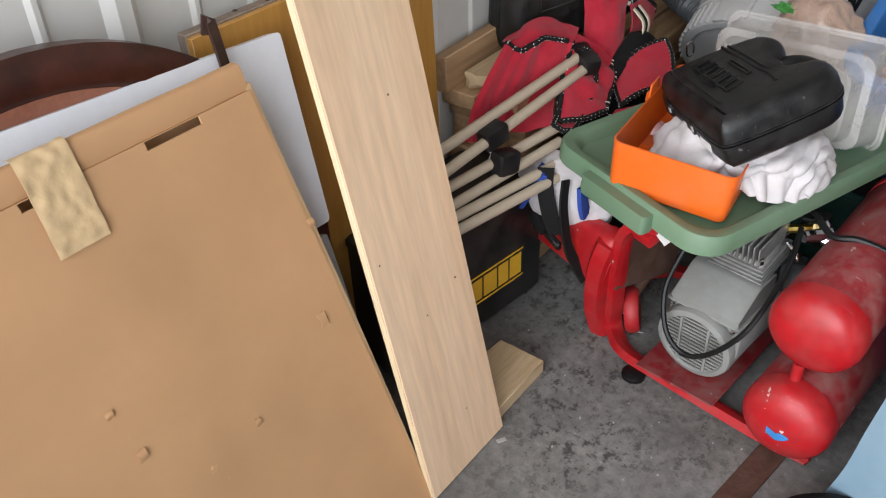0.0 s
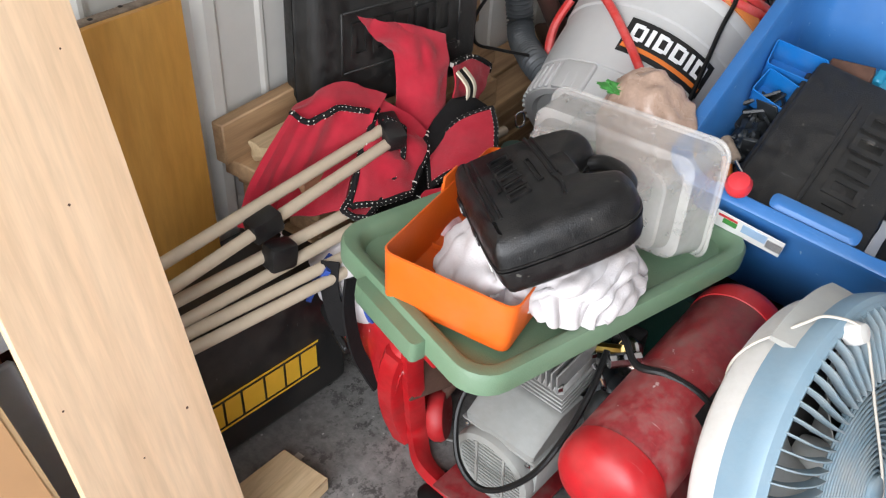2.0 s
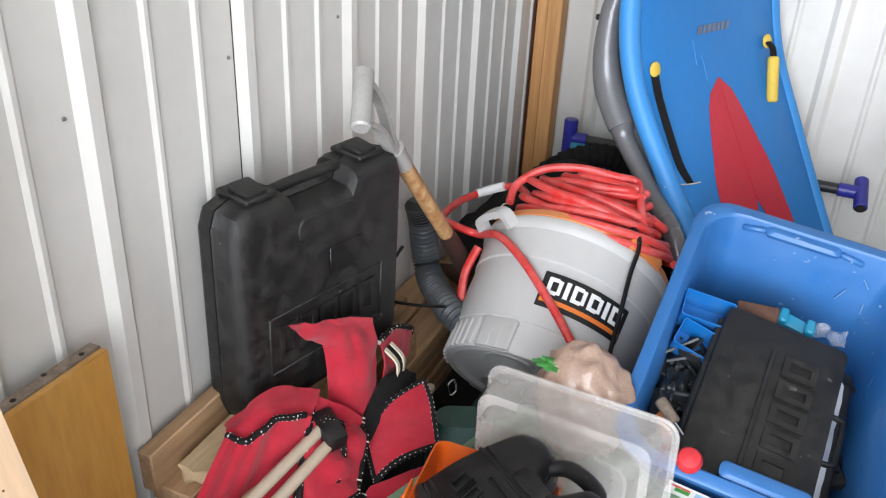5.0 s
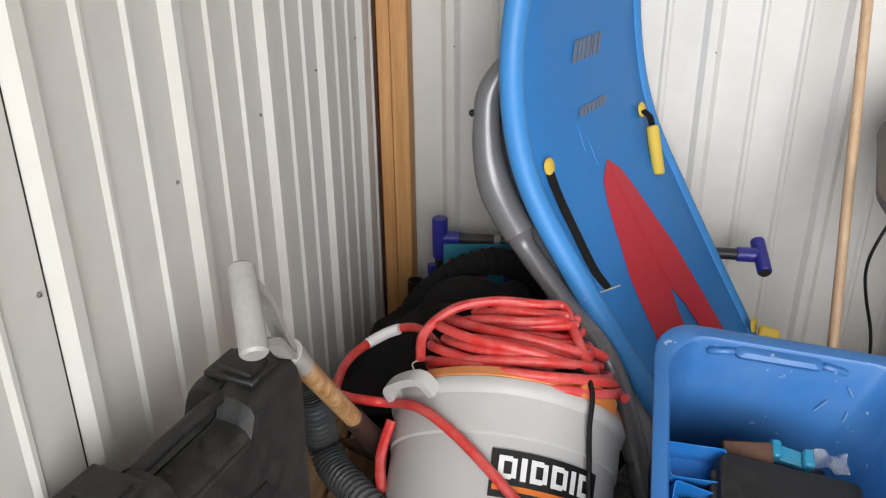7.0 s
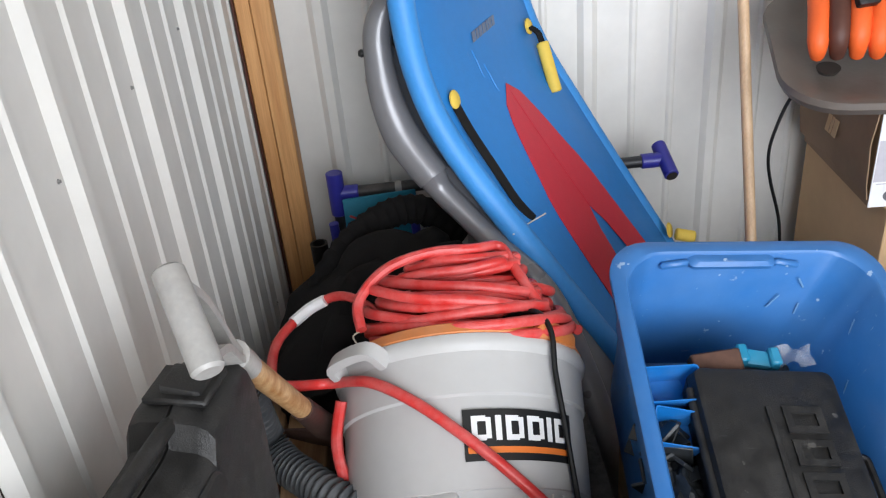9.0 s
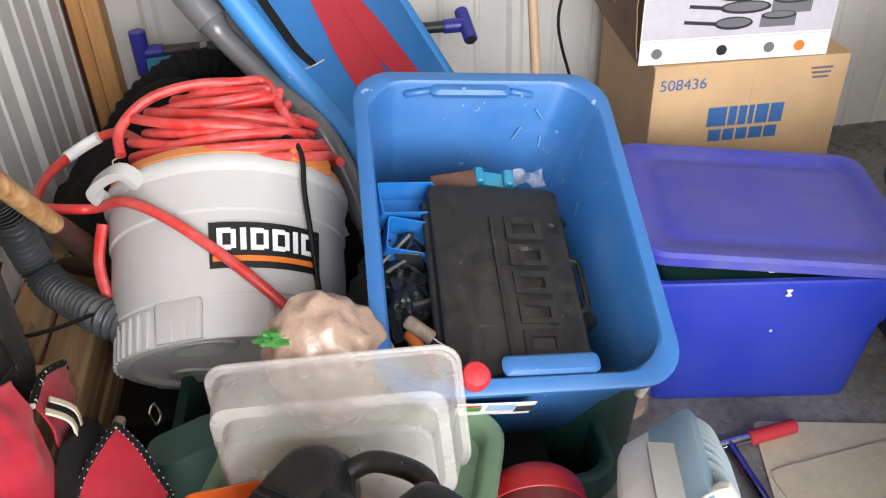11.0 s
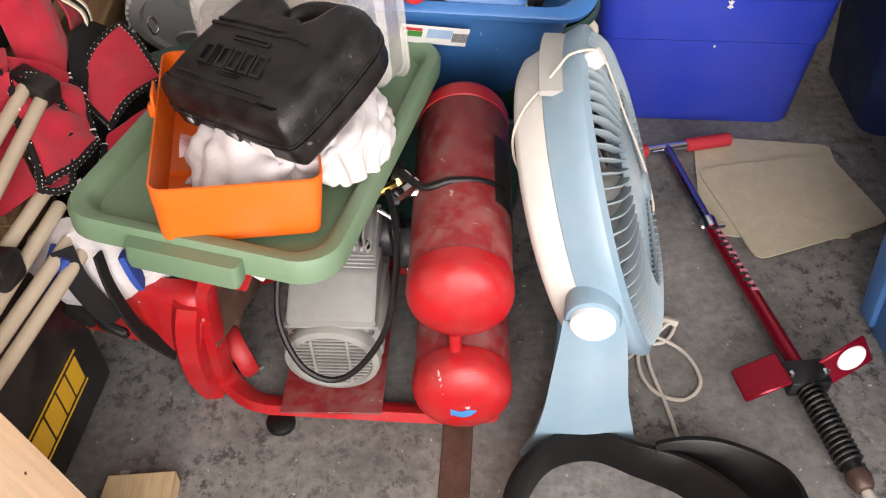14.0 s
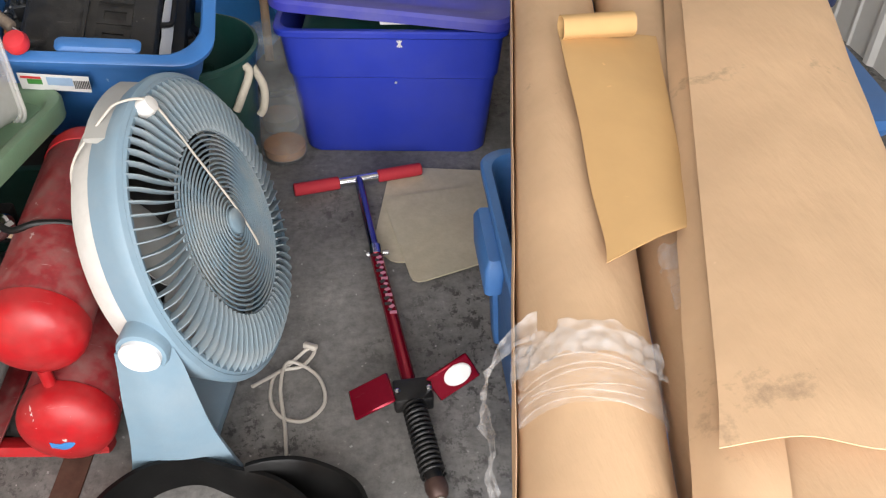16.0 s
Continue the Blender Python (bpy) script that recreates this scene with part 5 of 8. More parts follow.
def towel():
    t = thing("white_towel", (-0.36, 1.36, 0.45), "crumpled white terry towel in and over the orange tray", "towel")
    a, _ = grid_surface([
        [V3(-0.560, 1.360, 0.475), V3(-0.545, 1.400, 0.515), V3(-0.500, 1.470, 0.530), V3(-0.430, 1.530, 0.520), V3(-0.346, 1.570, 0.494), V3(-0.297, 1.570, 0.473)],
        [V3(-0.535, 1.325, 0.490), V3(-0.510, 1.360, 0.555), V3(-0.450, 1.420, 0.575), V3(-0.370, 1.480, 0.558), V3(-0.300, 1.520, 0.533), V3(-0.263, 1.520, 0.471)],
        [V3(-0.495, 1.295, 0.480), V3(-0.460, 1.325, 0.550), V3(-0.400, 1.370, 0.570), V3(-0.332, 1.420, 0.558), V3(-0.279, 1.460, 0.533), V3(-0.259, 1.465, 0.467)],
        [V3(-0.440, 1.280, 0.485), V3(-0.410, 1.292, 0.550), V3(-0.356, 1.320, 0.541), V3(-0.315, 1.370, 0.541), V3(-0.279, 1.410, 0.520), V3(-0.268, 1.420, 0.466)],
        [V3(-0.440, 1.300, 0.490), V3(-0.410, 1.305, 0.530), V3(-0.365, 1.325, 0.528), V3(-0.325, 1.355, 0.520), V3(-0.293, 1.390, 0.499), V3(-0.279, 1.405, 0.469)],
        [V3(-0.435, 1.302, 0.475), V3(-0.405, 1.305, 0.488), V3(-0.353, 1.332, 0.488), V3(-0.322, 1.338, 0.474), V3(-0.297, 1.372, 0.466), V3(-0.283, 1.396, 0.463)]], 20, 20, 0.018, 19, 0.005, 2, crumple=0.13)
    part("cloth", a, TOWEL, t)


towel()


def drill_case():
    t = thing("drill_case", (-0.43, 1.42, 0.52), "black moulded drill case lying on the white towel", "tool case")
    m = Matrix(((0.728, 0.606, -0.319), (-0.672, 0.723, -0.161), (0.133, 0.332, 0.934))).to_4x4()
    m.translation = Vector((-0.421, 1.431, 0.616))
    out = [(-0.135, -0.085), (-0.124, -0.108), (-0.05, -0.113), (0.04, -0.114), (0.122, -0.112), (0.142, -0.095), (0.148, -0.02), (0.146, 0.06), (0.134, 0.098), (0.105, 0.117), (0.068, 0.117), (0.052, 0.100), (0.040, 0.077), (0.025, 0.068), (-0.018, 0.068), (-0.032, 0.077), (-0.046, 0.098), (-0.062, 0.111), (-0.092, 0.108), (-0.118, 0.088), (-0.132, 0.035), (-0.139, -0.02)]
    ring = smooth_path([(x, y, 0) for x, y in out], 3, True)

    def level(z, inset, sx=0.0, sy=0.0):
        """The outline drawn in by a distance, shifted a little so that one side slopes more."""
        k = len(ring)
        pts = []
        for i, q in enumerate(ring):
            tg = (ring[(i + 2) % k] - ring[i - 2]).normalized()
            pts.append(V3(q.x - tg.y * inset + sx, q.y + tg.x * inset + sy, z))
        return pts
    top = skin([level(0.0015, -0.0025), level(0.004, -0.0025), level(0.005, 0.0), level(0.022, 0.001), level(0.033, 0.004), level(0.041, 0.009), level(0.0465, 0.0155), level(0.0495, 0.024)])
    top.transform(m)
    shell = part("lid", top, BLACK_GLOSS, t)
    low = skin([level(-0.0015, -0.0025), level(-0.004, -0.0025), level(-0.005, 0.0), level(-0.030, 0.002), level(-0.040, 0.006), level(-0.047, 0.013), level(-0.050, 0.022)])
    low.transform(m)
    part("base", low, BLACK_GLOSS, t)
    g = tube([(-0.056, 0.088, 0.0), (-0.040, 0.112, 0.0), (-0.015, 0.124, 0.0), (0.03, 0.127, 0.0), (0.055, 0.118, 0.0), (0.070, 0.100, 0.0)], 0.0135, 12, 6)
    g.transform(m)
    part("handle", g, BLACK_GLOSS, t)
    face = 0.0505
    mark_row("embossed_block", m @ Matrix.Translation((-0.018, -0.036, face)), [0.026, 0.007, 0.022, 0.021, 0.021, 0.021], 0.037, BLACK_GLOSS, shell, 0.0035, -0.30, 0.006, 0.20)
    mark_row("embossed_block", m @ Matrix.Translation((-0.012, 0.003, face)), [0.075], 0.010, BLACK_GLOSS, shell, 0.004, -0.2, 0.005)
    mark_row("embossed_block", m @ Matrix.Translation((-0.005, -0.060, face)), [0.045], 0.006, BLACK_GLOSS, shell, 0.004, -0.2, 0.004)
    for pts in (((-0.118, 0.020), (-0.05, 0.022), (0.018, 0.022)), ((-0.112, 0.030), (-0.05, 0.032), (0.020, 0.032)), ((-0.112, -0.074), (-0.02, -0.077), (0.085, -0.078)), ((-0.108, -0.085), (-0.02, -0.089), (0.085, -0.090)), ((0.020, 0.022), (0.050, 0.026), (0.085, 0.020))):
        r = tube([V3(x, y, face - 0.0012) for x, y in pts], 0.0032, 6, 4)
        r.transform(m)
        part("rib", r, BLACK_GLOSS, shell)
    sc = rr_loft([(0.075, 0.050, 0.0, 0.012), (0.066, 0.042, 0.0035, 0.010)], 0.01, 3)
    sc.transform(m @ Matrix.Translation((0.003, 0.045, face - 0.0022)) @ Matrix.Diagonal((1, 0.6, 1, 1)))
    part("grip_panel", sc, BLACK_GLOSS, shell)
    part("sticker", box(0.040, 0.0012, 0.016, 0, m @ Matrix.Translation((0.070, -0.1155, -0.018))), PAPER, t, "small cream sticker")
    for x in (-0.085, 0.015):
        part("latch", box(0.030, 0.007, 0.026, 0.003, m @ Matrix.Translation((x, -0.1145, -0.006))), BLACK_GLOSS, t)
        part("latch_hole", box(0.007, 0.002, 0.010, 0, m @ Matrix.Translation((x + 0.011, -0.1182, -0.004))), GRIP_GREY, t)


drill_case()


def clear_bin():
    m = frame_of((-0.424, 1.612, 0.548), (0.985, -0.13, 0.07), (-0.06, 0.14, 0.985))
    t = thing("clear_plastic_bin", (-0.41, 1.72, 0.46), "clear plastic shoe bin tipped on its side on the lid", "bin")
    w, h, d = 0.345, 0.205, 0.125
    b = rr_loft([(w, h, -d, 0.028), (w + 0.010, h + 0.010, -d, 0.03), (w + 0.010, h + 0.010, -d + 0.008, 0.03), (w, h, -d + 0.008, 0.028), (w - 0.02, h - 0.018, -0.045, 0.028), (w - 0.05, h - 0.045, -0.040, 0.03), (w - 0.065, h - 0.06, -0.002, 0.03), (w - 0.075, h - 0.07, 0.0, 0.028),
                 (w - 0.078, h - 0.073, -0.003, 0.028), (w - 0.053, h - 0.048, -0.043, 0.03), (w - 0.023, h - 0.021, -0.048, 0.027), (w - 0.004, h - 0.004, -d, 0.026)], 0.03, 5, False)
    b.verts.ensure_lookup_table()
    k = 24
    b.faces.new([b.verts[7 * k + i] for i in range(k)])
    b.faces.new([b.verts[8 * k + i] for i in range(k)][::-1])
    for i in range(k):
        j = (i + 1) % k
        b.faces.new((b.verts[11 * k + i], b.verts[11 * k + j], b.verts[j], b.verts[i]))
    b.transform(m)
    part("bin_shell", b, BIN_CLEAR, t)
    rim = tube([V3(x, y, -d + 0.004) for x, y in rrect(w + 0.016, h + 0.016, 0.03, 5)], 0.004, 8, 1, True)
    rim.transform(m)
    part("rim", rim, BIN_CLEAR, t)


clear_bin()

t = thing("plastic_shopping_bag", (-0.39, 1.85, 0.42), "crumpled tan plastic shopping bag behind the clear bin", "bag")
bm = lump((-0.415, 1.825, 0.563), (0.094, 0.076, 0.114), 0.15, 3.2, 5, 5)
for v in bm.verts:
    w = v.co * 16
    v.co += (v.co - V3(-0.415, 1.825, 0.563)).normalized() * 0.006 * (1 - 2.4 * abs(noise.noise(V3(w.x * 1.8, w.y * 1.8, w.z * 0.7))))
part("bag_film", bm, BAG_TAN, t)
part("green_print", lump((-0.478, 1.796, 0.646), (0.030, 0.014, 0.008), 0.8, 9, 2, 4), PRINT_GREEN, t, "green printed patch")


# ---- shop vacuum ----
AX = Vector((0.032, 0.821, 0.570)).normalized()
# local: z along the drum's axis, x to the label's right, -y towards the label
x_ax = (Vector((0.897, 0.227, -0.378)) - AX * Vector((0.897, 0.227, -0.378)).dot(AX)).normalized()
VAC = Matrix((x_ax, AX.cross(x_ax), AX)).transposed().to_4x4()
VAC.translation = Vector((-0.605, 2.086, 0.350))


def drum_radius(z):
    return 0.2165 + 0.065 * (z - 0.075)


def shop_vac():
    t = thing("shop_vacuum", (-0.72, 2.14, 0.2), "light grey wet-dry vacuum drum with an orange lid, tipped over", "vacuum", m=VAC)
    R0, R1, h = 0.210, 0.232, 0.33
    drum = part("drum", lathe([(0.001, 0.014), (R0 - 0.05, 0.014), (R0 - 0.03, 0.010), (R0 - 0.022, 0.0), (R0 - 0.004, 0.0), (R0, 0.006), (R0 + 0.002, 0.06), (R0 + 0.003, 0.074), (R0 + 0.0065, 0.076), (R0 + 0.0115, 0.160), (R0 + 0.0120, 0.225), (R0 + 0.0165, 0.229), (R0 + 0.0200, 0.300), (R1 + 0.004, 0.306), (R1 + 0.007, 0.318), (R1 + 0.003, h), (R1 - 0.006, h + 0.002), (0.001, h)], 72), DRUM_GREY, t, local=True)
    me = mesh_of("foot_rib", box(0.010, 0.007, 0.066, 0.0015), DRUM_GREY)
    for i in range(54):
        if i % 18 in (14, 15, 16, 17):
            continue
        ob = new("foot_rib", me)
        ob.parent = drum
        a = 2 * math.pi * i / 54
        ob.matrix_basis = pose(0, 0, 0, 0, 0, math.degrees(a)) @ Matrix.Translation((0, -(R0 + 0.003), 0.034))
    for a in (-43, 76, 197):
        b = rr_loft([(0.085, 0.026, 0.0, 0.008), (0.090, 0.030, 0.066, 0.008), (0.080, 0.020, 0.074, 0.006)], 0.008, 4)
        b.transform(pose(0, 0, 0, 0, 0, a) @ Matrix.Translation((0, -(R0 - 0.008), 0.001)))
        part("caster_socket", b, DRUM_GREY, t, local=True)
        part("socket_hollow", lathe([(0.020, 0.0125), (0.050, 0.006), (0.058, 0.006), (0.060, 0.012)], 24, pose(0, 0, 0, 0, 0, a) @ Matrix.Translation((0, -(R0 - 0.092), 0)) @ Matrix.Diagonal((1.05, 0.8, 1, 1)), False), FAN_GREY, t, local=True)
    top = part("lid_ring", lathe([(R1 - 0.002, h - 0.002), (R1 + 0.003, h + 0.004), (R1 - 0.004, h + 0.022), (R1 - 0.03, h + 0.034), (R1 - 0.07, h + 0.04), (0.001, h + 0.042)], 64), ORANGE_LID, t, "dusty orange vacuum lid", local=True)
    part("motor_dome", lathe([(0.145, h + 0.035), (0.13, h + 0.055), (0.10, h + 0.065), (0.06, h + 0.07), (0.001, h + 0.072)], 40), BLACK_GLOSS, t, local=True)
    for a in (22, -158):
        b = rr_loft([(0.10, 0.03, 0, 0.006), (0.105, 0.034, 0.018, 0.008), (0.08, 0.03, 0.034, 0.008)], 0.006, 3)
        b.transform(pose(0, 0, 0, 0, 0, a) @ Matrix.Translation((0, -(R1 - 0.006), h - 0.004)))
        part("lid_latch", b, ORANGE_LID, top, local=True)
    for a in (-72, 108):
        g = tube([(-0.055, -(R1 - 0.004), h - 0.03), (-0.045, -(R1 + 0.032), h - 0.012), (0.045, -(R1 + 0.032), h - 0.012), (0.055, -(R1 - 0.004), h - 0.03)], 0.008, 8, 5, flat=(0.018, 0.03))
        g.transform(pose(0, 0, 0, 0, 0, a))
        part("carry_lug", g, DRUM_GREY, t, local=True)
    # label wrapped on the drum

    def wrap(a0, a1, z0, z1, off, n=10):
        rows = []
        for i in range(n + 1):
            a = radians(a0 + (a1 - a0) * i / n)
            rows.append([V3((drum_radius(z) + off) * math.sin(a), -(drum_radius(z) + off) * math.cos(a), z) for z in (z0, (z0 + z1) / 2, z1)])
        b, _ = grid_surface(rows, 1, 1, 0, 1, 0.0008)
        return b
    lab = part("label", wrap(-27, 27, 0.118, 0.201, 0.001), LABEL_BLACK, t, "black brand label", local=True)
    part("label_stripe", wrap(-25.5, 25.5, 0.130, 0.140, 0.0022), LABEL_ORANGE, lab, "orange label stripe", local=True)
    a = -23.5
    for wd in (8.2, 2.6, 8.0, 8.2, 2.6, 8.0):
        full = wd > 4
        for a0, a1, z0, z1 in (((a, a + 2.4, 0.150, 0.190), (a + 2.4, a + wd - 2.2, 0.181, 0.190), (a + 2.4, a + wd - 2.2, 0.150, 0.159), (a + wd - 2.2, a + wd, 0.153, 0.187)) if full else ((a, a + wd, 0.150, 0.190),)):
            part("label_block", wrap(a0, a1, z0, z1, 0.0022, 3), LABEL_WHITE, lab, "white brand block", local=True)
        a += wd + 1.9
    at = lambda a, z, rr: V3(rr * math.sin(radians(a)), -rr * math.cos(radians(a)), z)
    cord = tube([at(2, h + 0.05, 0.15), at(7, h + 0.055, 0.19), at(11, h + 0.045, 0.236), at(14, h + 0.005, 0.252), at(16, 0.27, 0.242), at(19, 0.20, 0.236), at(23, 0.11, 0.229), at(27, 0.02, 0.224)], 0.0052, 8, 6)
    part("power_cord", cord, BLACK_RUBBER, t, local=True)


shop_vac()


def air_hose():
    t = thing("red_air_hose", (-0.60, 2.33, 0.70), "coiled red rubber air hose heaped on the vacuum lid", "hose")
    rnd = random.Random(11)
    ac = Vector((0.06, 0.50, 0.86)).normalized()
    xc = Vector((1, 0, 0)).cross(ac).cross(ac).normalized() * -1
    COIL = Matrix((xc, ac.cross(xc), ac)).transposed().to_4x4()
    COIL.translation = Vector((-0.598, 2.370, 0.626))
    pts = []
    for k in range(20):
        big = k in (0, 1, 2, 3, 5, 6, 8, 10, 12)
        rx, ry = (0.196 if big else 0.150) - 0.0034 * k + rnd.uniform(-0.018, 0.018), (0.160 if big else 0.115) - 0.005 * k + rnd.uniform(-0.02, 0.02)
        ox, oy = 0.025 + rnd.uniform(-0.02, 0.02), rnd.uniform(-0.02, 0.02)
        tx, ty = rnd.uniform(-0.13, 0.13), rnd.uniform(-0.12, 0.10)
        for i in range(9):
            a = 2 * math.pi * i / 9
            x, y = rx * math.cos(a), ry * math.sin(a)
            pts.append(COIL @ V3(x + ox, y + oy, 0.0072 * k + 0.0008 * i + tx * x + ty * y + rnd.uniform(-0.004, 0.004)))
    part("coil", tube(smooth_path(pts, 4), 0.0098, 9, 1), AIR_HOSE, t)
    up = [COIL @ V3(x, y, z - 0.416) for x, y, z in ((-0.165, -0.10, 0.44), (-0.170, -0.07, 0.49), (-0.12, -0.05, 0.545), (-0.04, -0.03, 0.572), (0.045, -0.02, 0.576), (0.095, 0.0, 0.578), (0.120, -0.03, 0.535), (0.150, -0.07, 0.48), (0.185, -0.05, 0.43))]
    part("top_loop", tube(up, 0.0102, 9, 6), AIR_HOSE, t)
    on = lambda a, z, off=0.0125: VAC @ V3((drum_radius(z) + off) * math.sin(radians(a)), -(drum_radius(z) + off) * math.cos(radians(a)), z)
    part("free_run", tube([COIL @ V3(-0.10, -0.06, 0.02), (-0.794, 2.48, 0.665), (-0.87, 2.50, 0.640), (-0.935, 2.42, 0.622), (-0.935, 2.30, 0.628), (-0.905, 2.240, 0.648), on(-92, 0.300, 0.030), on(-66, 0.272, 0.016), on(-46, 0.222), on(-27, 0.158), on(-9, 0.095), on(8, 0.035, 0.017), on(24, -0.02, 0.02)], 0.0098, 10, 8), AIR_HOSE, t)
    part("low_loop", tube([(-0.81, 2.24, 0.60), (-0.825, 2.20, 0.54), (-0.815, 2.17, 0.47), (-0.79, 2.18, 0.42)], 0.0108, 9, 6), AIR_HOSE, t)
    part("white_tape", tube([(-0.845, 2.497, 0.653), (-0.878, 2.495, 0.638), (-0.910, 2.465, 0.629)], 0.0122, 9, 4), LABEL_WHITE, t, "white tape wrapped on the hose")
    part("string", tube([COIL @ V3(*p) for p in ((-0.16, -0.09, 0.024), (-0.18, -0.10, 0.014), (-0.172, -0.105, -0.006), (-0.185, -0.11, -0.026))], 0.0016, 5, 5), ROPE, t)


air_hose()


def shovel():
    t = thing("shovel", (-0.87, 2.1, 0.3), "old shovel with a grey D-grip and worn wooden shaft", "shovel")
    g0, g1 = V3(-0.908, 1.850, 1.118), V3(-0.862, 1.755, 1.045)
    part("grip", rod(g0, g1, 0.0185, 16, None, 0.004), GRIP_GREY, t)
    s0 = V3(-0.880, 1.935, 0.930)
    for g, q in ((g0, 0.12), (g1, 0.88)):
        p = g0.lerp(g1, q)
        part("yoke_arm", tube([p, p.lerp(s0, 0.35) + V3(0.0, 0.012, 0.006), p.lerp(s0, 0.75), s0], 0.008, 8, 5, flat=(0.026, 0.010)), GRIP_GREY, t)
    d = Vector((0.014, 0.232, -0.277)).normalized()
    part("socket", rod(s0 - d * 0.025, s0 + d * 0.04, 0.0205, 14, 0.0185), GRIP_GREY, t)
    part("shaft", rod(s0 + d * 0.035, V3(-0.865, 2.170, 0.650), 0.0175, 16), HANDLE_WOOD, t)
    e = V3(-0.865, 2.170, 0.650)
    part("ferrule", rod(e - d * 0.01, e + d * 0.20, 0.020, 14, 0.026), SHOVEL_STEEL, t)
    f = e + d * 0.19
    bl, _ = grid_surface([[f + V3(-0.035, 0, 0), f + V3(0, -0.012, 0), f + V3(0.035, 0, 0)],
                          [f + d * 0.06 + V3(-0.10, 0.02, 0), f + d * 0.06 + V3(0, -0.02, 0), f + d * 0.06 + V3(0.10, 0.02, 0)],
                          [f + d * 0.17 + V3(-0.10, 0.02, 0), f + d * 0.17 + V3(0, -0.02, 0), f + d * 0.17 + V3(0.10, 0.02, 0)],
                          [f + d * 0.24 + V3(-0.03, 0.0, 0), f + d * 0.26 + V3(0, -0.02, 0), f + d * 0.24 + V3(0.03, 0.0, 0)]], 4, 4, 0, 1, 0.003)
    part("blade", bl, SHOVEL_STEEL, t)


shovel()

t = thing("vacuum_hose", (-0.90, 2.18, 0.5), "dark grey ribbed vacuum hose beside the drum", "hose")
hp = [(-0.985, 2.262, 0.665), (-0.980, 2.275, 0.62), (-0.975, 2.283, 0.55), (-0.966, 2.285, 0.49), (-0.935, 2.250, 0.460), (-0.885, 2.20, 0.458), (-0.825, 2.13, 0.470), (-0.765, 2.10, 0.455)]
part("hose", tube(smooth_path(hp, 56), lambda s: 0.0320 + 0.0042 * math.sin(s * 2 * math.pi * 38), 14, 1), RIBBED, t)
part("cuff", tube([hp[0], V3(*hp[0]).lerp(V3(*hp[1]), 0.5), hp[1]], 0.0345, 14, 4), BLACK_GLOSS, t, "smooth black hose cuff")
t = thing("black_cable", (-0.93, 2.1, 0.5), "thin black cable looped beside the hose", "cable")
part("cable", tube([(-0.955, 2.12, 0.62), (-0.972, 2.08, 0.565), (-0.95, 2.05, 0.515), (-0.89, 2.05, 0.515), (-0.83, 2.10, 0.50)], 0.004, 7, 6), BLACK_RUBBER, t)

# dark heap between the drum, the chairs and the corner
t = thing("dark_cloth_heap", (-0.75, 2.75, 0), "heap of black cloth and bags in the corner behind the vacuum", "cloth heap")
a, _ = grid_surface([
    [V3(-1.02, 2.52, 0.46), V3(-0.98, 2.75, 0.50), V3(-0.93, 2.95, 0.44), V3(-0.90, 3.14, 0.34)],
    [V3(-0.90, 2.44, 0.46), V3(-0.84, 2.62, 0.59), V3(-0.79, 2.82, 0.60), V3(-0.75, 3.02, 0.44)],
    [V3(-0.78, 2.45, 0.48), V3(-0.68, 2.62, 0.64), V3(-0.60, 2.76, 0.64), V3(-0.55, 2.95, 0.46)],
    [V3(-0.60, 2.50, 0.39), V3(-0.50, 2.62, 0.49), V3(-0.44, 2.72, 0.46), V3(-0.40, 2.90, 0.29)],
    [V3(-0.50, 2.50, 0.05), V3(-0.40, 2.62, 0.05), V3(-0.34, 2.75, 0.05), V3(-0.30, 2.90, 0.05)]], 8, 8, 0.03, 9, 0.008, 2, True)
part("cloth", a, BLACK_CLOTH, t)
part("bag", lump((-0.80, 2.62, 0.25), (0.22, 0.22, 0.29), 0.2, 5, 4), BLACK_CLOTH, t)
part("sleeve", tube(smooth_path([(-0.92, 2.78, 0.46), (-0.84, 2.84, 0.56), (-0.74, 2.89, 0.62), (-0.64, 2.92, 0.62), (-0.54, 2.93, 0.54)], 14), lambda s: 0.036 + 0.003 * math.sin(s * 120), 12, 1), BLACK_CLOTH, t, "black pleated sleeve")
t = thing("black_bin_liner", (-0.62, 2.02, 0), "black bag wedged between the vacuum and the totes", "bag")
part("bag", lump((-0.60, 2.04, 0.14), (0.12, 0.14, 0.18), 0.2, 5, 9), BLACK_CLOTH, t)
part("prop", box(0.24, 0.20, 0.20, 0.02, Matrix.Translation((-0.76, 2.22, 0.10)), 2), BLACK_CASE, t)


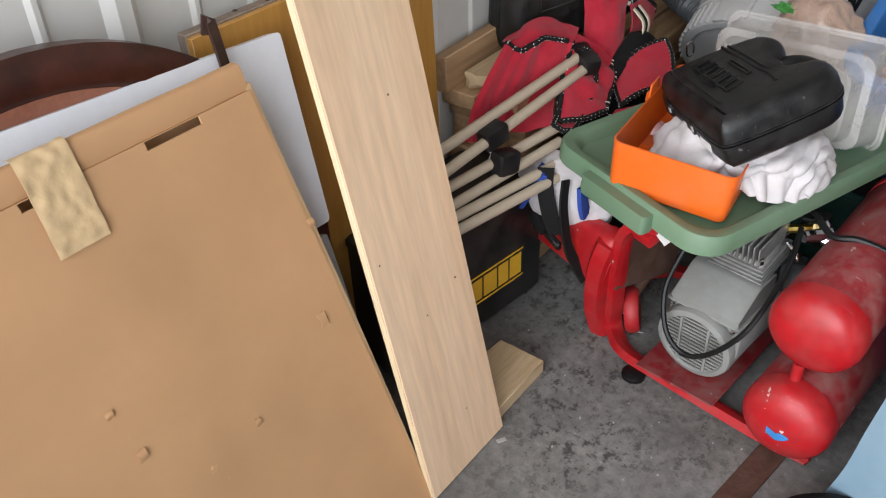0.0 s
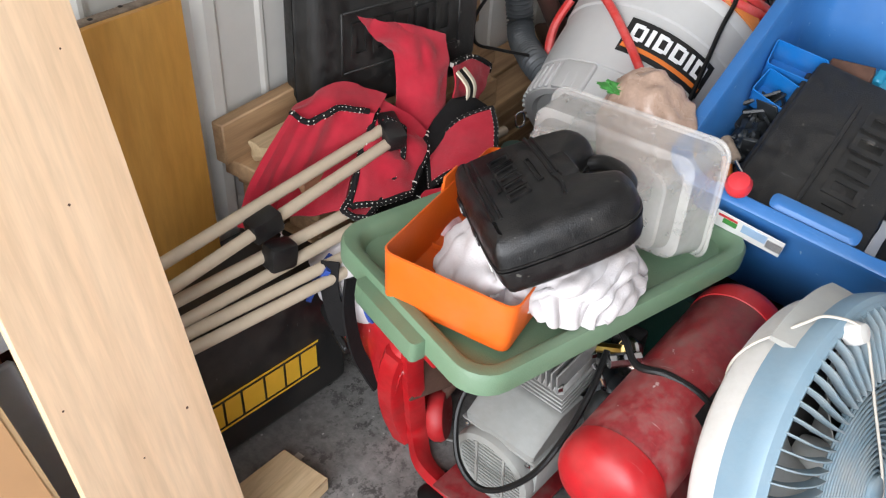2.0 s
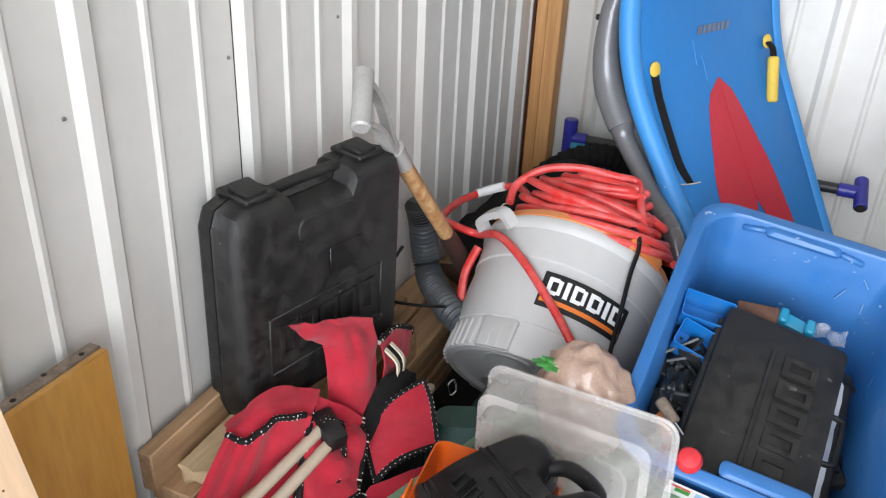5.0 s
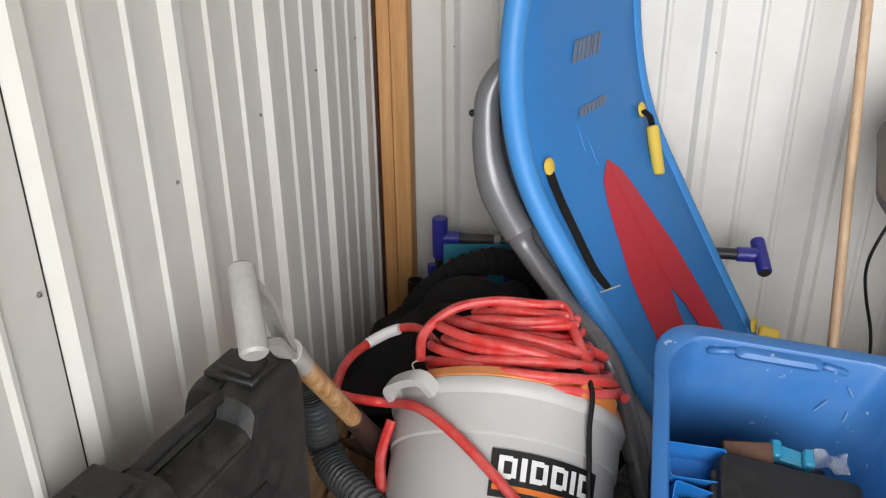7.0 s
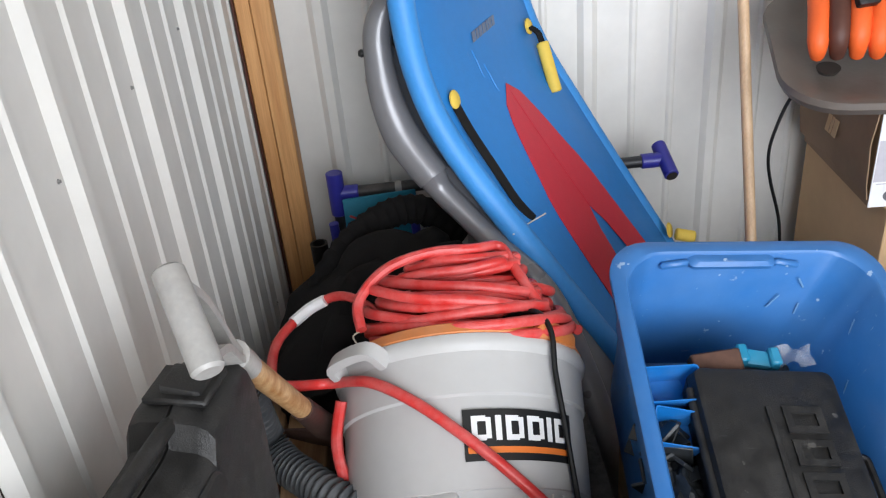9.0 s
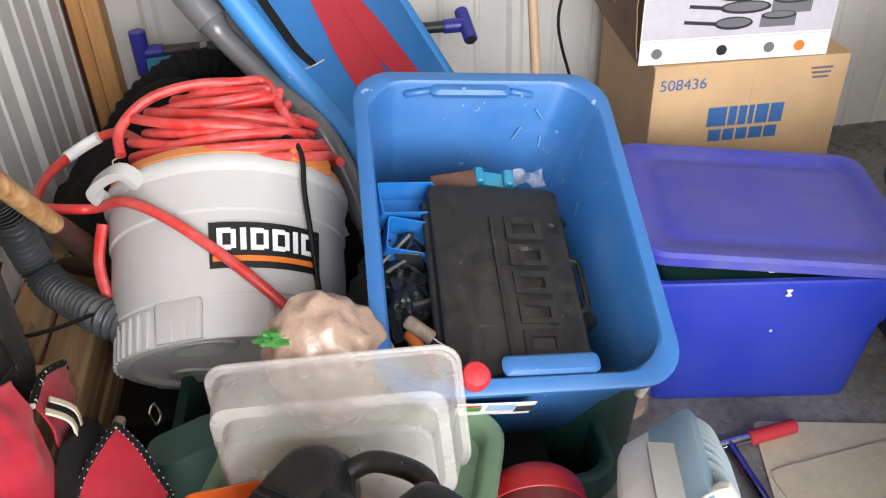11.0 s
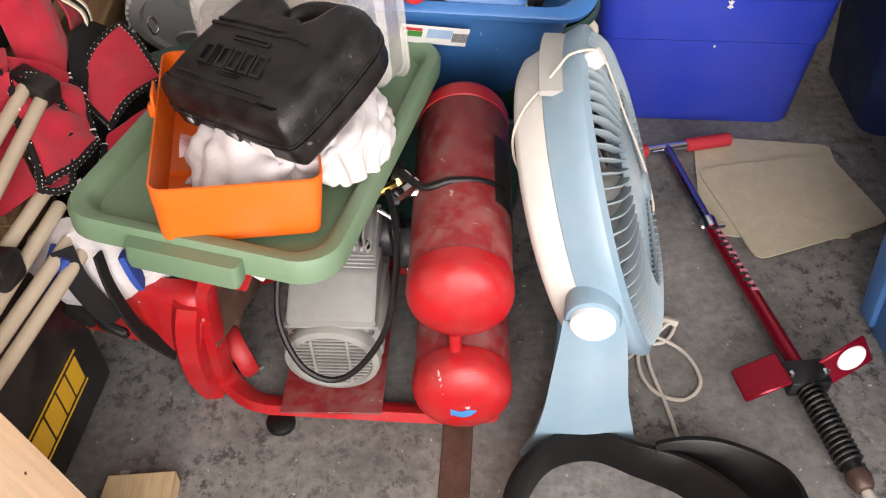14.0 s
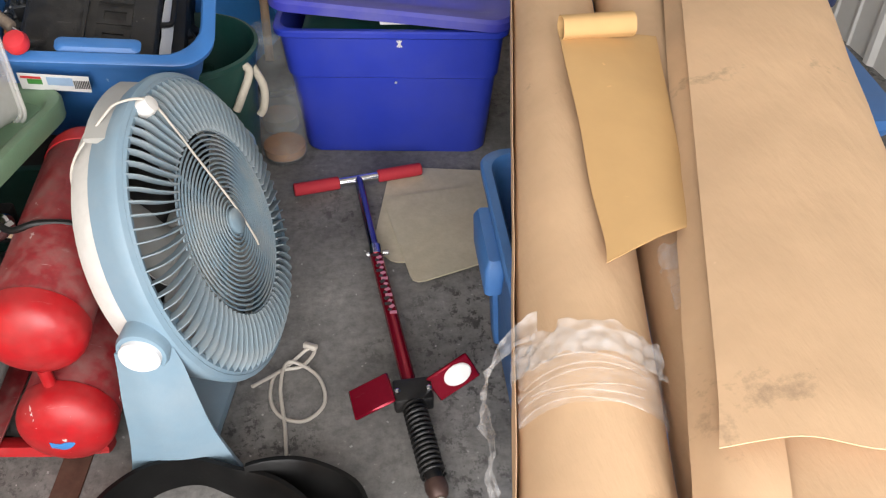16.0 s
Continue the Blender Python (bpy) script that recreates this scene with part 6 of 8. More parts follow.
# ---- pipe stand in the corner ----
def pipe_stand():
    t = thing("pipe_stand", (-0.4, 3.17, 0), "black plastic pipe stand with violet-blue fittings by the back wall", "stand")
    zc = 0.572
    L, Rr = V3(-0.862, 3.165, zc), V3(0.035, 3.165, zc)
    part("pipe", rod(L, Rr, 0.0165, 14), PVC_BLACK, t)
    for q, s in ((L, 1), (Rr, -1)):
        part("fitting", join(rod(q + V3(0, 0, -0.062), q + V3(0, 0, 0.062), 0.023, 16, None, 0.002) if s > 0 else rod(q + V3(0, 0.045, 0.024), q + V3(0.010, -0.058, -0.024), 0.020, 16, None, 0.002), rod(q, q + V3(0.06 * s, 0, 0), 0.0205, 16, None, 0.002)), PVC_BLUE, t, "violet-blue pipe fitting")
    mth = V3(0.010, -0.060, -0.025) + Rr
    # Flat dark disc: shade of the open pipe mouth put into colour.
    part("fitting_mouth", lathe([(0.001, 0), (0.0155, 0), (0.0155, 0.001), (0.001, 0.001)], 14, along(mth, mth + V3(0.012, -0.13, -0.06))), GAP_SHADE, t)
    part("leg", rod(L + V3(0, 0, -0.05), (-0.862, 3.165, 0.0), 0.0165, 14), PVC_BLACK, t)
    part("leg", rod(V3(-0.235, 3.165, zc - 0.01), (-0.235, 3.165, 0.0), 0.0165, 14), PVC_BLACK, t)
    part("collar", rod(L + V3(0.16, 0, 0), L + V3(0.178, 0, 0), 0.019, 14), FAN_GREY, t, "pale grey collar")
    u = thing("folding_chair", (-0.75, 3.1, 0), "folded chair with teal cloth behind the dark heap", "chair")
    part("cloth", box(0.20, 0.012, 0.30, 0.004, Matrix.Translation((-0.745, 3.12, 0.42)) @ pose(0, 0, 0, -8, 0, 6), 2), TEAL, u)
    part("tube", rod((-0.875, 3.09, 0.52), (-0.86, 3.10, 0.0), 0.013), PVC_BLUE, u)
    part("tube", rod((-0.66, 3.10, 0.56), (-0.64, 3.12, 0.0), 0.013), PVC_BLUE, u)
    for dz in (0, 0.018):
        part("piping", tube([(-0.83, 3.103, 0.53 - dz), (-0.77, 3.10, 0.50 - dz), (-0.70, 3.095, 0.47 - dz)], 0.003, 6, 4), PRINT_RED, u)
    v = thing("black_tube", (-0.93, 3.1, 0), "short black plastic tube standing in the corner", "tube")
    part("tube", lathe([(0.024, 0), (0.024, 0.46), (0.019, 0.46), (0.019, 0.40), (0.001, 0.40)], 16, Matrix.Translation((-0.925, 3.10, 0))), BLACK_GLOSS, v)


pipe_stand()


# ---- sleds ----
WD = Vector((0.43, 0.90, 0.0)).normalized()
SPINE = [V3(0.135, 2.68, 0.012), V3(0.02, 2.735, 0.20), V3(-0.105, 2.80, 0.405), V3(-0.233, 2.868, 0.608), V3(-0.33, 2.918, 0.765), V3(-0.410, 2.960, 0.905), V3(-0.455, 2.984, 1.03), V3(-0.478, 2.996, 1.17), V3(-0.482, 2.998, 1.31), V3(-0.47, 2.99, 1.44), V3(-0.455, 2.985, 1.50)]
spine = smooth_path(SPINE, 6)


def sled_at(s, w, lift=0.0):
    """A place on the foam sled: s from foot to nose, w across (-1 to 1 of 0.30 m), lift off its face."""
    f = s * (len(spine) - 1)
    i = min(int(f), len(spine) - 2)
    p = spine[i].lerp(spine[i + 1], f - i)
    tg = (spine[min(i + 2, len(spine) - 1)] - spine[max(i - 1, 0)]).normalized()
    nn = tg.cross(WD).normalized()
    if nn.y > 0:
        nn = -nn
    return p + WD * (0.30 * w) + nn * lift


def width_at(s):
    return 0.30 * (0.80 + 0.30 * math.sin(math.pi * min(1, s * 1.05) ** 1.3)) * (1 if s < 0.86 else math.sqrt(max(0.02, 1 - ((s - 0.86) / 0.15) ** 2)))


def foam_sled():
    t = thing("foam_snow_sled", (0.1, 2.7, 0), "blue foam snow sled with a red flame shape and yellow handles", "sled")
    n = 44
    th = 0.042

    def ring(s, k):
        wv = width_at(s)
        out = []
        for w, l in ((-1, -0.55), (-1, -0.12), (-0.965, 0.0), (-0.6, 0.0), (0, 0.0), (0.6, 0.0), (0.965, 0.0), (1, -0.12), (1, -0.55), (0.93, -1), (0, -1), (-0.93, -1)):
            out.append(sled_at(s, w * wv / 0.30, l * th))
        return out
    part("core", skin([ring(i / n, 0) for i in range(n + 1)]), FOAM_BLUE, t)
    for sd in (-1, 1):
        edge = [sled_at(i / n, sd * width_at(i / n) / 0.30, -th * 0.42) for i in range(n + 1)]
        part("edge_roll", tube(edge, 0.0275, 10, 1), FOAM_EDGE, t, "light blue rounded foam edge")
    s_at = lambda z: min(range(len(spine)), key=lambda i: abs(spine[i].z - z)) / (len(spine) - 1)
    sf, st = s_at(0.608), s_at(0.915)
    for sd in (-1, 1):
        rows = []
        for i in range(15):
            s = st - (st - s_at(0.30)) * i / 14
            q = (st - s) / (st - sf)
            outer = (0.36 if sd > 0 else 0.47) * min(1, q * 1.25) ** 0.52 * (1 + 0.34 * max(0, q - 0.6))
            inner = 0.0 if q < 1.0 else min(outer - 0.02, 0.17 * (q - 1.0) ** 0.6 * 1.5)
            rows.append([sled_at(s, sd * (inner + (outer - inner) * k / 3), 0.0022) for k in range(4)])
        f, _ = grid_surface(rows, 2, 1, 0, 1, 0.0016)
        part("flame_print", f, FOAM_RED, t, "red flame shape")
    for zc, hgt in ((1.02, 0.022), (1.175, 0.05)):
        m = frame_of(sled_at(s_at(zc), 0.02, 0.003), WD, sled_at(s_at(zc + 0.05), 0, 0) - sled_at(s_at(zc), 0, 0))
        mark_row("worn_mark", m, [0.02, 0.014, 0.018, 0.02, 0.012, 0.018, 0.016], hgt, FOAM_MARK, t, 0.005, 0.35, 0.001, 0.5, "worn grey printed mark")
    for z0, z1, w0, w1 in ((1.005, 0.945, -0.30, -0.27), (0.962, 0.905, -0.19, -0.16)):
        line = [sled_at(s_at(z0 + (z1 - z0) * i / 6), w0 + (w1 - w0) * i / 6 + 0.006 * math.sin(i), 0.0012) for i in range(7)]
        part("scratch", tube(line, 0.0013, 5, 2), FOAM_EDGE, t, "pale scratch")

    def dot(p):
        nn = (sled_at(0.6, 0, 1) - sled_at(0.6, 0, 0)).normalized()
        part("rivet", lathe([(0.020, 0), (0.0205, 0.004), (0.016, 0.0075), (0.001, 0.008)], 18, along(p, p + nn)), YELLOW_FOAM, t, "yellow strap button")
    dl, dr = V3(-0.544, 2.722, 0.962), V3(-0.318, 3.198, 0.966)
    dot(dl)
    dot(dr)
    dot(V3(0.015, 3.02, 0.430))
    part("strap", tube([dl + V3(0.004, -0.006, -0.012), V3(-0.515, 2.69, 0.90), V3(-0.47, 2.665, 0.82), V3(-0.43, 2.66, 0.745), V3(-0.395, 2.668, 0.694)], 0.01, 8, 6, flat=(0.022, 0.004)), BLACK_CLOTH, t, "black nylon strap")
    part("strap", tube([dr + V3(0.004, -0.008, 0), dr + V3(0.022, -0.022, -0.012), dr + V3(0.03, -0.030, -0.035)], 0.01, 8, 5, flat=(0.022, 0.005)), BLACK_CLOTH, t, "black nylon strap")
    part("handle_pad", rod(dr + V3(0.030, -0.032, -0.034), V3(-0.262, 3.122, 0.812), 0.0165, 14, None, 0.004), YELLOW_FOAM, t, "yellow foam handle")
    part("handle_pad", rod((0.028, 3.0, 0.428), (0.078, 2.99, 0.418), 0.0165, 14, None, 0.004), YELLOW_FOAM, t, "yellow foam handle")
    part("tie_string", tube([(-0.45, 2.60, 0.70), (-0.425, 2.62, 0.705), (-0.395, 2.655, 0.70), (-0.37, 2.66, 0.71)], 0.0018, 5, 5), ROPE, t)


foam_sled()


def grey_sled():
    t = thing("grey_plastic_sled", (-0.4, 2.45, 0), "silver-grey moulded plastic sled behind the foam sled", "sled")
    rim = [(-0.56, 2.90, 1.20), (-0.612, 2.84, 1.185), (-0.657, 2.81, 1.152), (-0.684, 2.795, 1.105), (-0.689, 2.78, 1.047), (-0.682, 2.76, 0.967), (-0.656, 2.74, 0.884), (-0.600, 2.70, 0.803)]
    part("side_rail", tube(rim, [0.024, 0.027, 0.028, 0.030, 0.031, 0.036, 0.041, 0.038], 16, 7), GREY_SLED, t)
    part("rail_collar", tube([(-0.689, 2.775, 1.012), (-0.687, 2.770, 0.995)], 0.0335, 16, 3), GREY_SLED, t)
    part("side_rail", tube([(-0.606, 2.705, 0.810), (-0.588, 2.695, 0.776), (-0.535, 2.66, 0.720), (-0.482, 2.62, 0.668), (-0.387, 2.54, 0.576), (-0.32, 2.47, 0.40), (-0.27, 2.42, 0.22), (-0.24, 2.40, 0.06)], [0.036, 0.027, 0.026, 0.026, 0.027, 0.028, 0.028, 0.028], 14, 7), GREY_SLED, t)
    sh, _ = grid_surface([
        [V3(-0.67, 2.81, 1.10), V3(-0.58, 2.93, 1.07), V3(-0.52, 3.04, 1.05)],
        [V3(-0.67, 2.77, 0.96), V3(-0.58, 2.88, 0.92), V3(-0.47, 2.98, 0.90)],
        [V3(-0.59, 2.70, 0.80), V3(-0.50, 2.77, 0.78), V3(-0.36, 2.86, 0.74)],
        [V3(-0.47, 2.62, 0.66), V3(-0.38, 2.69, 0.63), V3(-0.25, 2.78, 0.56)],
        [V3(-0.32, 2.48, 0.40), V3(-0.23, 2.57, 0.38), V3(-0.11, 2.69, 0.32)],
        [V3(-0.24, 2.41, 0.08), V3(-0.14, 2.50, 0.08), V3(0.0, 2.62, 0.05)]], 5, 5, 0, 1, 0.006)
    part("shell", sh, GREY_SLED, t)
    part("tow_cord", tube([(-0.672, 2.80, 1.10), (-0.645, 2.79, 1.06), (-0.625, 2.79, 1.02), (-0.615, 2.78, 0.97)], 0.006, 7, 5), BLACK_CLOTH, t, "striped tow cord")
    part("knob", lathe([(0.007, 0), (0.009, 0.006), (0.005, 0.012)], 10, Matrix.Translation((-0.718, 2.785, 1.060)) @ pose(0, 0, 0, 0, -90, 0)), BLACK_GLOSS, t)


grey_sled()


# ---- storage totes ----
def tote_parts(t, w, d, h, mat, taper=0.045, corner=0.06, lip=0.022, band=0.55, handles=True):
    wb, db = w - 2 * taper, d - 2 * taper

    def lv(f, grow=0.0, z=None):
        return (wb + (w - wb) * f + grow, db + (d - db) * f + grow, f * h if z is None else z, corner)
    rings = [lv(0, -0.03, 0.004), lv(0, -0.008, 0.0), lv(0.02), lv(band), lv(band + 0.012, 0.010), lv(0.94, 0.010), lv(0.945, 2 * lip - 0.008), lv(0.955, 2 * lip), lv(0.99, 2 * lip), lv(1.0, 2 * lip - 0.008, h), lv(1.0, 0.0, h),
             lv(0.985, -0.008), lv(0.05, -0.008), lv(0.03, -0.03, 0.012)]
    return part("body", rr_loft(rings, corner, 6), mat, t, local=True)


def blue_tote():
    m = frame_of((-0.098, 2.022, 0.668), (0.9935, -0.002, -0.110), (0.035, 0.918, 0.390))
    w, d, h = 0.482, 0.648, 0.335
    t = thing("blue_storage_tote", (0, 0, 0), "mid-blue open plastic storage tote full of tools, propped at a slant", "storage tote", "storage totes", m=m @ Matrix.Translation((0, 0, -h)))
    tote_parts(t, w - 0.044, d - 0.044, h, TOTE_BLUE, 0.035, 0.075, 0.024, 0.60)
    for s in (-1, 1):
        g = rr_loft([(0.15, 0.03, h - 0.012, 0.010), (0.155, 0.034, h - 0.002, 0.012), (0.135, 0.022, h + 0.005, 0.01)], 0.01, 4)
        g.transform(Matrix.Translation((-0.02 if s > 0 else 0.03, s * (d / 2 - 0.030 if s > 0 else d / 2 - 0.045), -0.01 if s > 0 else -0.004)))
        part("handle", g, TOTE_BLUE, t, local=True)
        for q in (-1, 1):
            part("handle_rib", box(0.05, 0.012, 0.014, 0.004, Matrix.Translation((-0.02 + q * 0.10, s * (d / 2 - 0.035), h - 0.02)) @ pose(0, 0, 0, 0, q * 12, 0)), TOTE_BLUE, t, local=True)
    part("sticker", box(0.125, 0.0015, 0.052, 0, Matrix.Translation((-0.055, -(d / 2 - 0.0035), h - 0.070)) @ pose(0, 0, 0, 4, 3, 0)), PAPER, t, "white and blue paper sticker", local=True)
    for x, z, sx, sz, mt in ((-0.09, -0.066, 0.026, 0.016, PRINT_GREEN), (-0.045, -0.064, 0.046, 0.026, PRINT_PALE), (-0.095, -0.053, 0.036, 0.008, PRINT_RED)):
        part("sticker_print", box(sx, 0.0012, sz, 0, Matrix.Translation((x, -(d / 2 - 0.0022), h + z)) @ pose(0, 0, 0, 4, 3, 0)), mt, t, local=True)
    for i in range(9):
        part("sticker_print", box(0.0018, 0.0012, 0.026, 0, Matrix.Translation((-0.020 + 0.0032 * i, -(d / 2 - 0.0022), h - 0.073)) @ pose(0, 0, 0, 4, 3, 0)), PRINT_DARK, t, local=True)
    return t, m


BT, M_BT = blue_tote()


def tote_contents():
    m = M_BT
    # nailer case
    t = thing("nailer_case", (-0.1, 1.98, 0.45), "flat black moulded nailer case lying in the blue tote", "tool case")
    mc = frame_of((-0.110, 1.982, 0.549), (0.975, 0.0, -0.17), (0.005, 0.935, 0.35))
    w, h, d = 0.245, 0.390, 0.085
    for nm, a, b in (("lid", 0.0015, 0.030), ("base", -0.0015, -0.05)):
        q = rr_loft([(w + 0.004, h + 0.004, a, 0.014), (w, h, a + (b - a) * 0.3, 0.014), (w - 0.004, h - 0.004, a + (b - a) * 0.85, 0.016), (w - 0.014, h - 0.014, b, 0.016)], 0.014, 4)
        q.transform(mc)
        shell = part(nm, q, BLACK_CASE, t) if nm == "lid" else part(nm, q, BLACK_CASE, t) and shell
    mark_row("embossed_block", mc @ Matrix.Translation((0.042, -0.02, 0.0305)) @ pose(0, 0, 0, 0, 0, -90), [0.048, 0.044, 0.046, 0.046, 0.050], 0.066, BLACK_CASE, shell, 0.012, 0.0, 0.007, 0.26)
    part("embossed_line", box(0.009, 0.28, 0.007, 0.001, mc @ Matrix.Translation((-0.014, -0.02, 0.031))), BLACK_CASE, shell)
    part("hinge", rod(mc @ V3(-w / 2 - 0.002, -h * 0.42, 0.004), mc @ V3(-w / 2 - 0.002, h * 0.42, 0.004), 0.008, 10), BLACK_CASE, t)
    g = tube([(w / 2 - 0.002, -0.055, -0.005), (w / 2 + 0.022, -0.05, -0.004), (w / 2 + 0.026, -0.03, -0.004), (w / 2 + 0.026, 0.03, -0.004), (w / 2 + 0.022, 0.05, -0.004), (w / 2 - 0.002, 0.055, -0.005)], 0.006, 8, 4)
    g.transform(mc)
    part("handle", g, BLACK_GLOSS, t)
    sheet = thing("folded_paper", (0.03, 2.0, 0.5), "crumpled white papers tucked beside the case", "paper")
    p, _ = grid_surface([[mc @ V3(w / 2 + 0.004 + 0.01 * k, y, -0.02 - 0.012 * k + 0.004 * math.sin(y * 60)) for k in range(3)] for y in (-0.16, -0.08, 0.0, 0.08, 0.17)], 3, 4, 0.004, 30, 0.001, 2)
    part("paper", p, PAPER, sheet)
    # cyan trays, bits of hardware
    c = thing("cyan_plastic_tray", (-0.27, 2.13, 0.55), "bright blue plastic parts tray in the tote", "tray")
    rot = m.to_3x3().to_4x4()
    at = lambda *p: Matrix.Translation(p) @ rot
    for px, py, pz, rz, wz in ((-0.262, 2.135, 0.655, 8, 0.10), (-0.262, 2.075, 0.615, -6, 0.085)):
        q = rr_loft([(wz, 0.055, 0, 0.006), (wz + 0.008, 0.062, 0.06, 0.006), (wz + 0.004, 0.058, 0.06, 0.006), (wz - 0.004, 0.05, 0.004, 0.005)], 0.006, 3)
        q.transform(at(px, py, pz) @ Matrix.Translation((0, 0, -0.055)) @ pose(0, 0, 0, 8, 10, rz))
        part("tray", q, CYAN, c)
    c = thing("cyan_clip", (-0.04, 2.25, 0.62), "turquoise plastic clip piece in the tote", "clip")
    k = at(-0.085, 2.205, 0.622)
    part("clip", join(box(0.085, 0.03, 0.022, 0.006, k @ pose(0, 0, 0, 10, 5, -8), 2), box(0.02, 0.035, 0.03, 0.004, k @ Matrix.Translation((-0.025, 0.005, 0.005))), box(0.02, 0.035, 0.03, 0.004, k @ Matrix.Translation((0.03, -0.003, 0.005)))), TURQUOISE, c)
    c = thing("rusty_tin", (-0.09, 2.24, 0.6), "rust-brown tin box in the tote", "tin")
    part("tin", box(0.085, 0.04, 0.034, 0.003, at(-0.160, 2.190, 0.632) @ pose(0, 0, 0, 15, -8, 4)), RUST, c)
    c = thing("plastic_film", (-0.13, 2.26, 0.62), "crumpled clear plastic film in the tote", "plastic film")
    f, _ = grid_surface([[at(-0.03, 2.195, 0.600) @ V3(-0.02 + 0.022 * i, 0.02 * j, 0.008 + 0.01 * ((i + j) % 2)) for i in range(4)] for j in range(3)], 4, 4, 0.016, 35, 0.001, 4)
    part("film", f, WRAP, c)
    c = thing("grey_hardware", (-0.28, 1.98, 0.5), "heap of grey plastic and metal hardware in the tote", "hardware", kind="stuff")
    rnd = random.Random(5)
    bits = []
    for i in range(34):
        p = m @ V3(rnd.uniform(-0.19, -0.125), rnd.uniform(-0.20, 0.05), rnd.uniform(-0.20, -0.115))
        bits.append(box(rnd.uniform(0.02, 0.05), rnd.uniform(0.04, 0.09), rnd.uniform(0.003, 0.008), 0.001, Matrix.Translation(p) @ pose(0, 0, 0, rnd.uniform(-70, 70), rnd.uniform(-50, 50), rnd.uniform(0, 360))))
    hw = single("hardware_pieces", join(*bits), HARDWARE)
    hw.parent = c
    hw.matrix_parent_inverse = WORLD[c].inverted()
    fl = thing("packed_tools", (-0.1, 2.0, 0.4), "dark jumble of tools filling the tote under the case", "tools", kind="stuff")
    rnd = random.Random(8)
    bits = []
    for i in range(60):
        p = m @ V3(rnd.uniform(-0.14, 0.15), rnd.uniform(-0.21, 0.15), rnd.uniform(-0.26, -0.17))
        bits.append(box(rnd.uniform(0.04, 0.10), rnd.uniform(0.04, 0.12), rnd.uniform(0.02, 0.05), 0.004, Matrix.Translation(p) @ pose(0, 0, 0, rnd.uniform(-30, 30), rnd.uniform(-30, 30), rnd.uniform(0, 360))))
    bits.append(box(0.34, 0.38, 0.15, 0.02, m @ Matrix.Translation((0, -0.06, -0.245)), 2))
    q = single("tool_pieces", join(*bits), BLACK_CASE)
    q.parent = fl
    q.matrix_parent_inverse = WORLD[fl].inverted()
    c = thing("red_knob_tool", (-0.21, 1.72, 0.58), "tool with a round red knob at the tote's front rim", "tool")
    part("knob", lathe([(0.012, -0.012), (0.021, -0.006), (0.023, 0.006), (0.018, 0.016), (0.001, 0.021)], 18, Matrix.Translation((-0.208, 1.727, 0.584)) @ pose(0, 0, 0, 30, 0, 0)), PRINT_RED, c, "red plastic knob")
    part("shaft", rod((-0.208, 1.735, 0.575), (-0.19, 1.86, 0.52), 0.008), CHROME, c)
    c = thing("worn_screwdriver", (-0.26, 1.80, 0.58), "screwdriver with a chipped brown handle in the tote", "screwdriver")
    part("handle", rod((-0.290, 1.885, 0.575), (-0.252, 1.855, 0.555), 0.012, 10, None, 0.003), WEATHERED, c)
    part("blade", rod((-0.252, 1.855, 0.555), (-0.22, 1.835, 0.535), 0.004, 8), CHROME, c)
    c = thing("orange_handle_tool", (-0.285, 1.90, 0.48), "small tool with an orange and red handle deep in the tote", "tool")
    part("handle", rod((-0.285, 1.925, 0.515), (-0.262, 1.875, 0.500), 0.011, 10, None, 0.003), LABEL_ORANGE, c)
    part("end_cap", rod((-0.262, 1.875, 0.500), (-0.250, 1.850, 0.494), 0.0125, 10, None, 0.003), PRINT_RED, c, "red plastic end")
    c = thing("smoky_parts_bag", (-0.28, 2.02, 0.48), "crumpled smoky plastic bag of parts in the tote", "plastic bag")
    part("film", lump((-0.272, 2.02, 0.515), (0.036, 0.060, 0.040), 0.35, 7, 4, 4), HARDWARE, c)


tote_contents()
rnd = random.Random(17)
for i in range(7):
    back = i % 2
    x, z = (rnd.uniform(0.02, 0.16), rnd.uniform(0.17, 0.30)) if back else (0.0, rnd.uniform(0.16, 0.30))
    y = 0.0 if back else rnd.uniform(0.05, 0.24)
    L = rnd.uniform(0.012, 0.045)
    wall = 0.312 - 0.035 * (1 - z / 0.335) - 0.0055
    side = 0.219 - 0.035 * (1 - z / 0.335) - 0.0050
    q = box(0.003, 0.0006, L, 0, Matrix.Translation((x, wall - 0.0145, z)) @ pose(0, 0, 0, 0, rnd.uniform(-40, 20), 0)) if back else box(0.0006, 0.003, L, 0, Matrix.Translation((side, y, z)) @ pose(0, 0, 0, rnd.uniform(-40, 40), 0, 0))
    part("scuff", q, SCUFF, BT, "pale scuff", local=True)

t = thing("dark_green_tote", (-0.30, 1.99, 0), "dark green plastic tote under the blue tote", "storage tote", "storage totes", m=pose(-0.335, 1.995, 0, 0, 0, -3))
tote_parts(t, 0.76, 0.42, 0.285, DARK_GREEN, 0.03, 0.05, 0.015, 0.6)
part("packed_box", box(0.60, 0.32, 0.20, 0.02, Matrix.Translation((0.0, 0.0, 0.125)), 2), BLACK_CASE, t, "dark contents", local=True)
t = thing("wood_props", (-0.05, 2.3, 0), "short timber props under the back of the blue tote", "props")
part("prop", span(-0.28, 0.06, 2.27, 2.36, 0.0, 0.385, 0.004), LUMBER, t)
t = thing("teal_tool_bag", (-0.66, 1.84, 0), "dark teal cloth tool bag beside the clear bin", "bag")
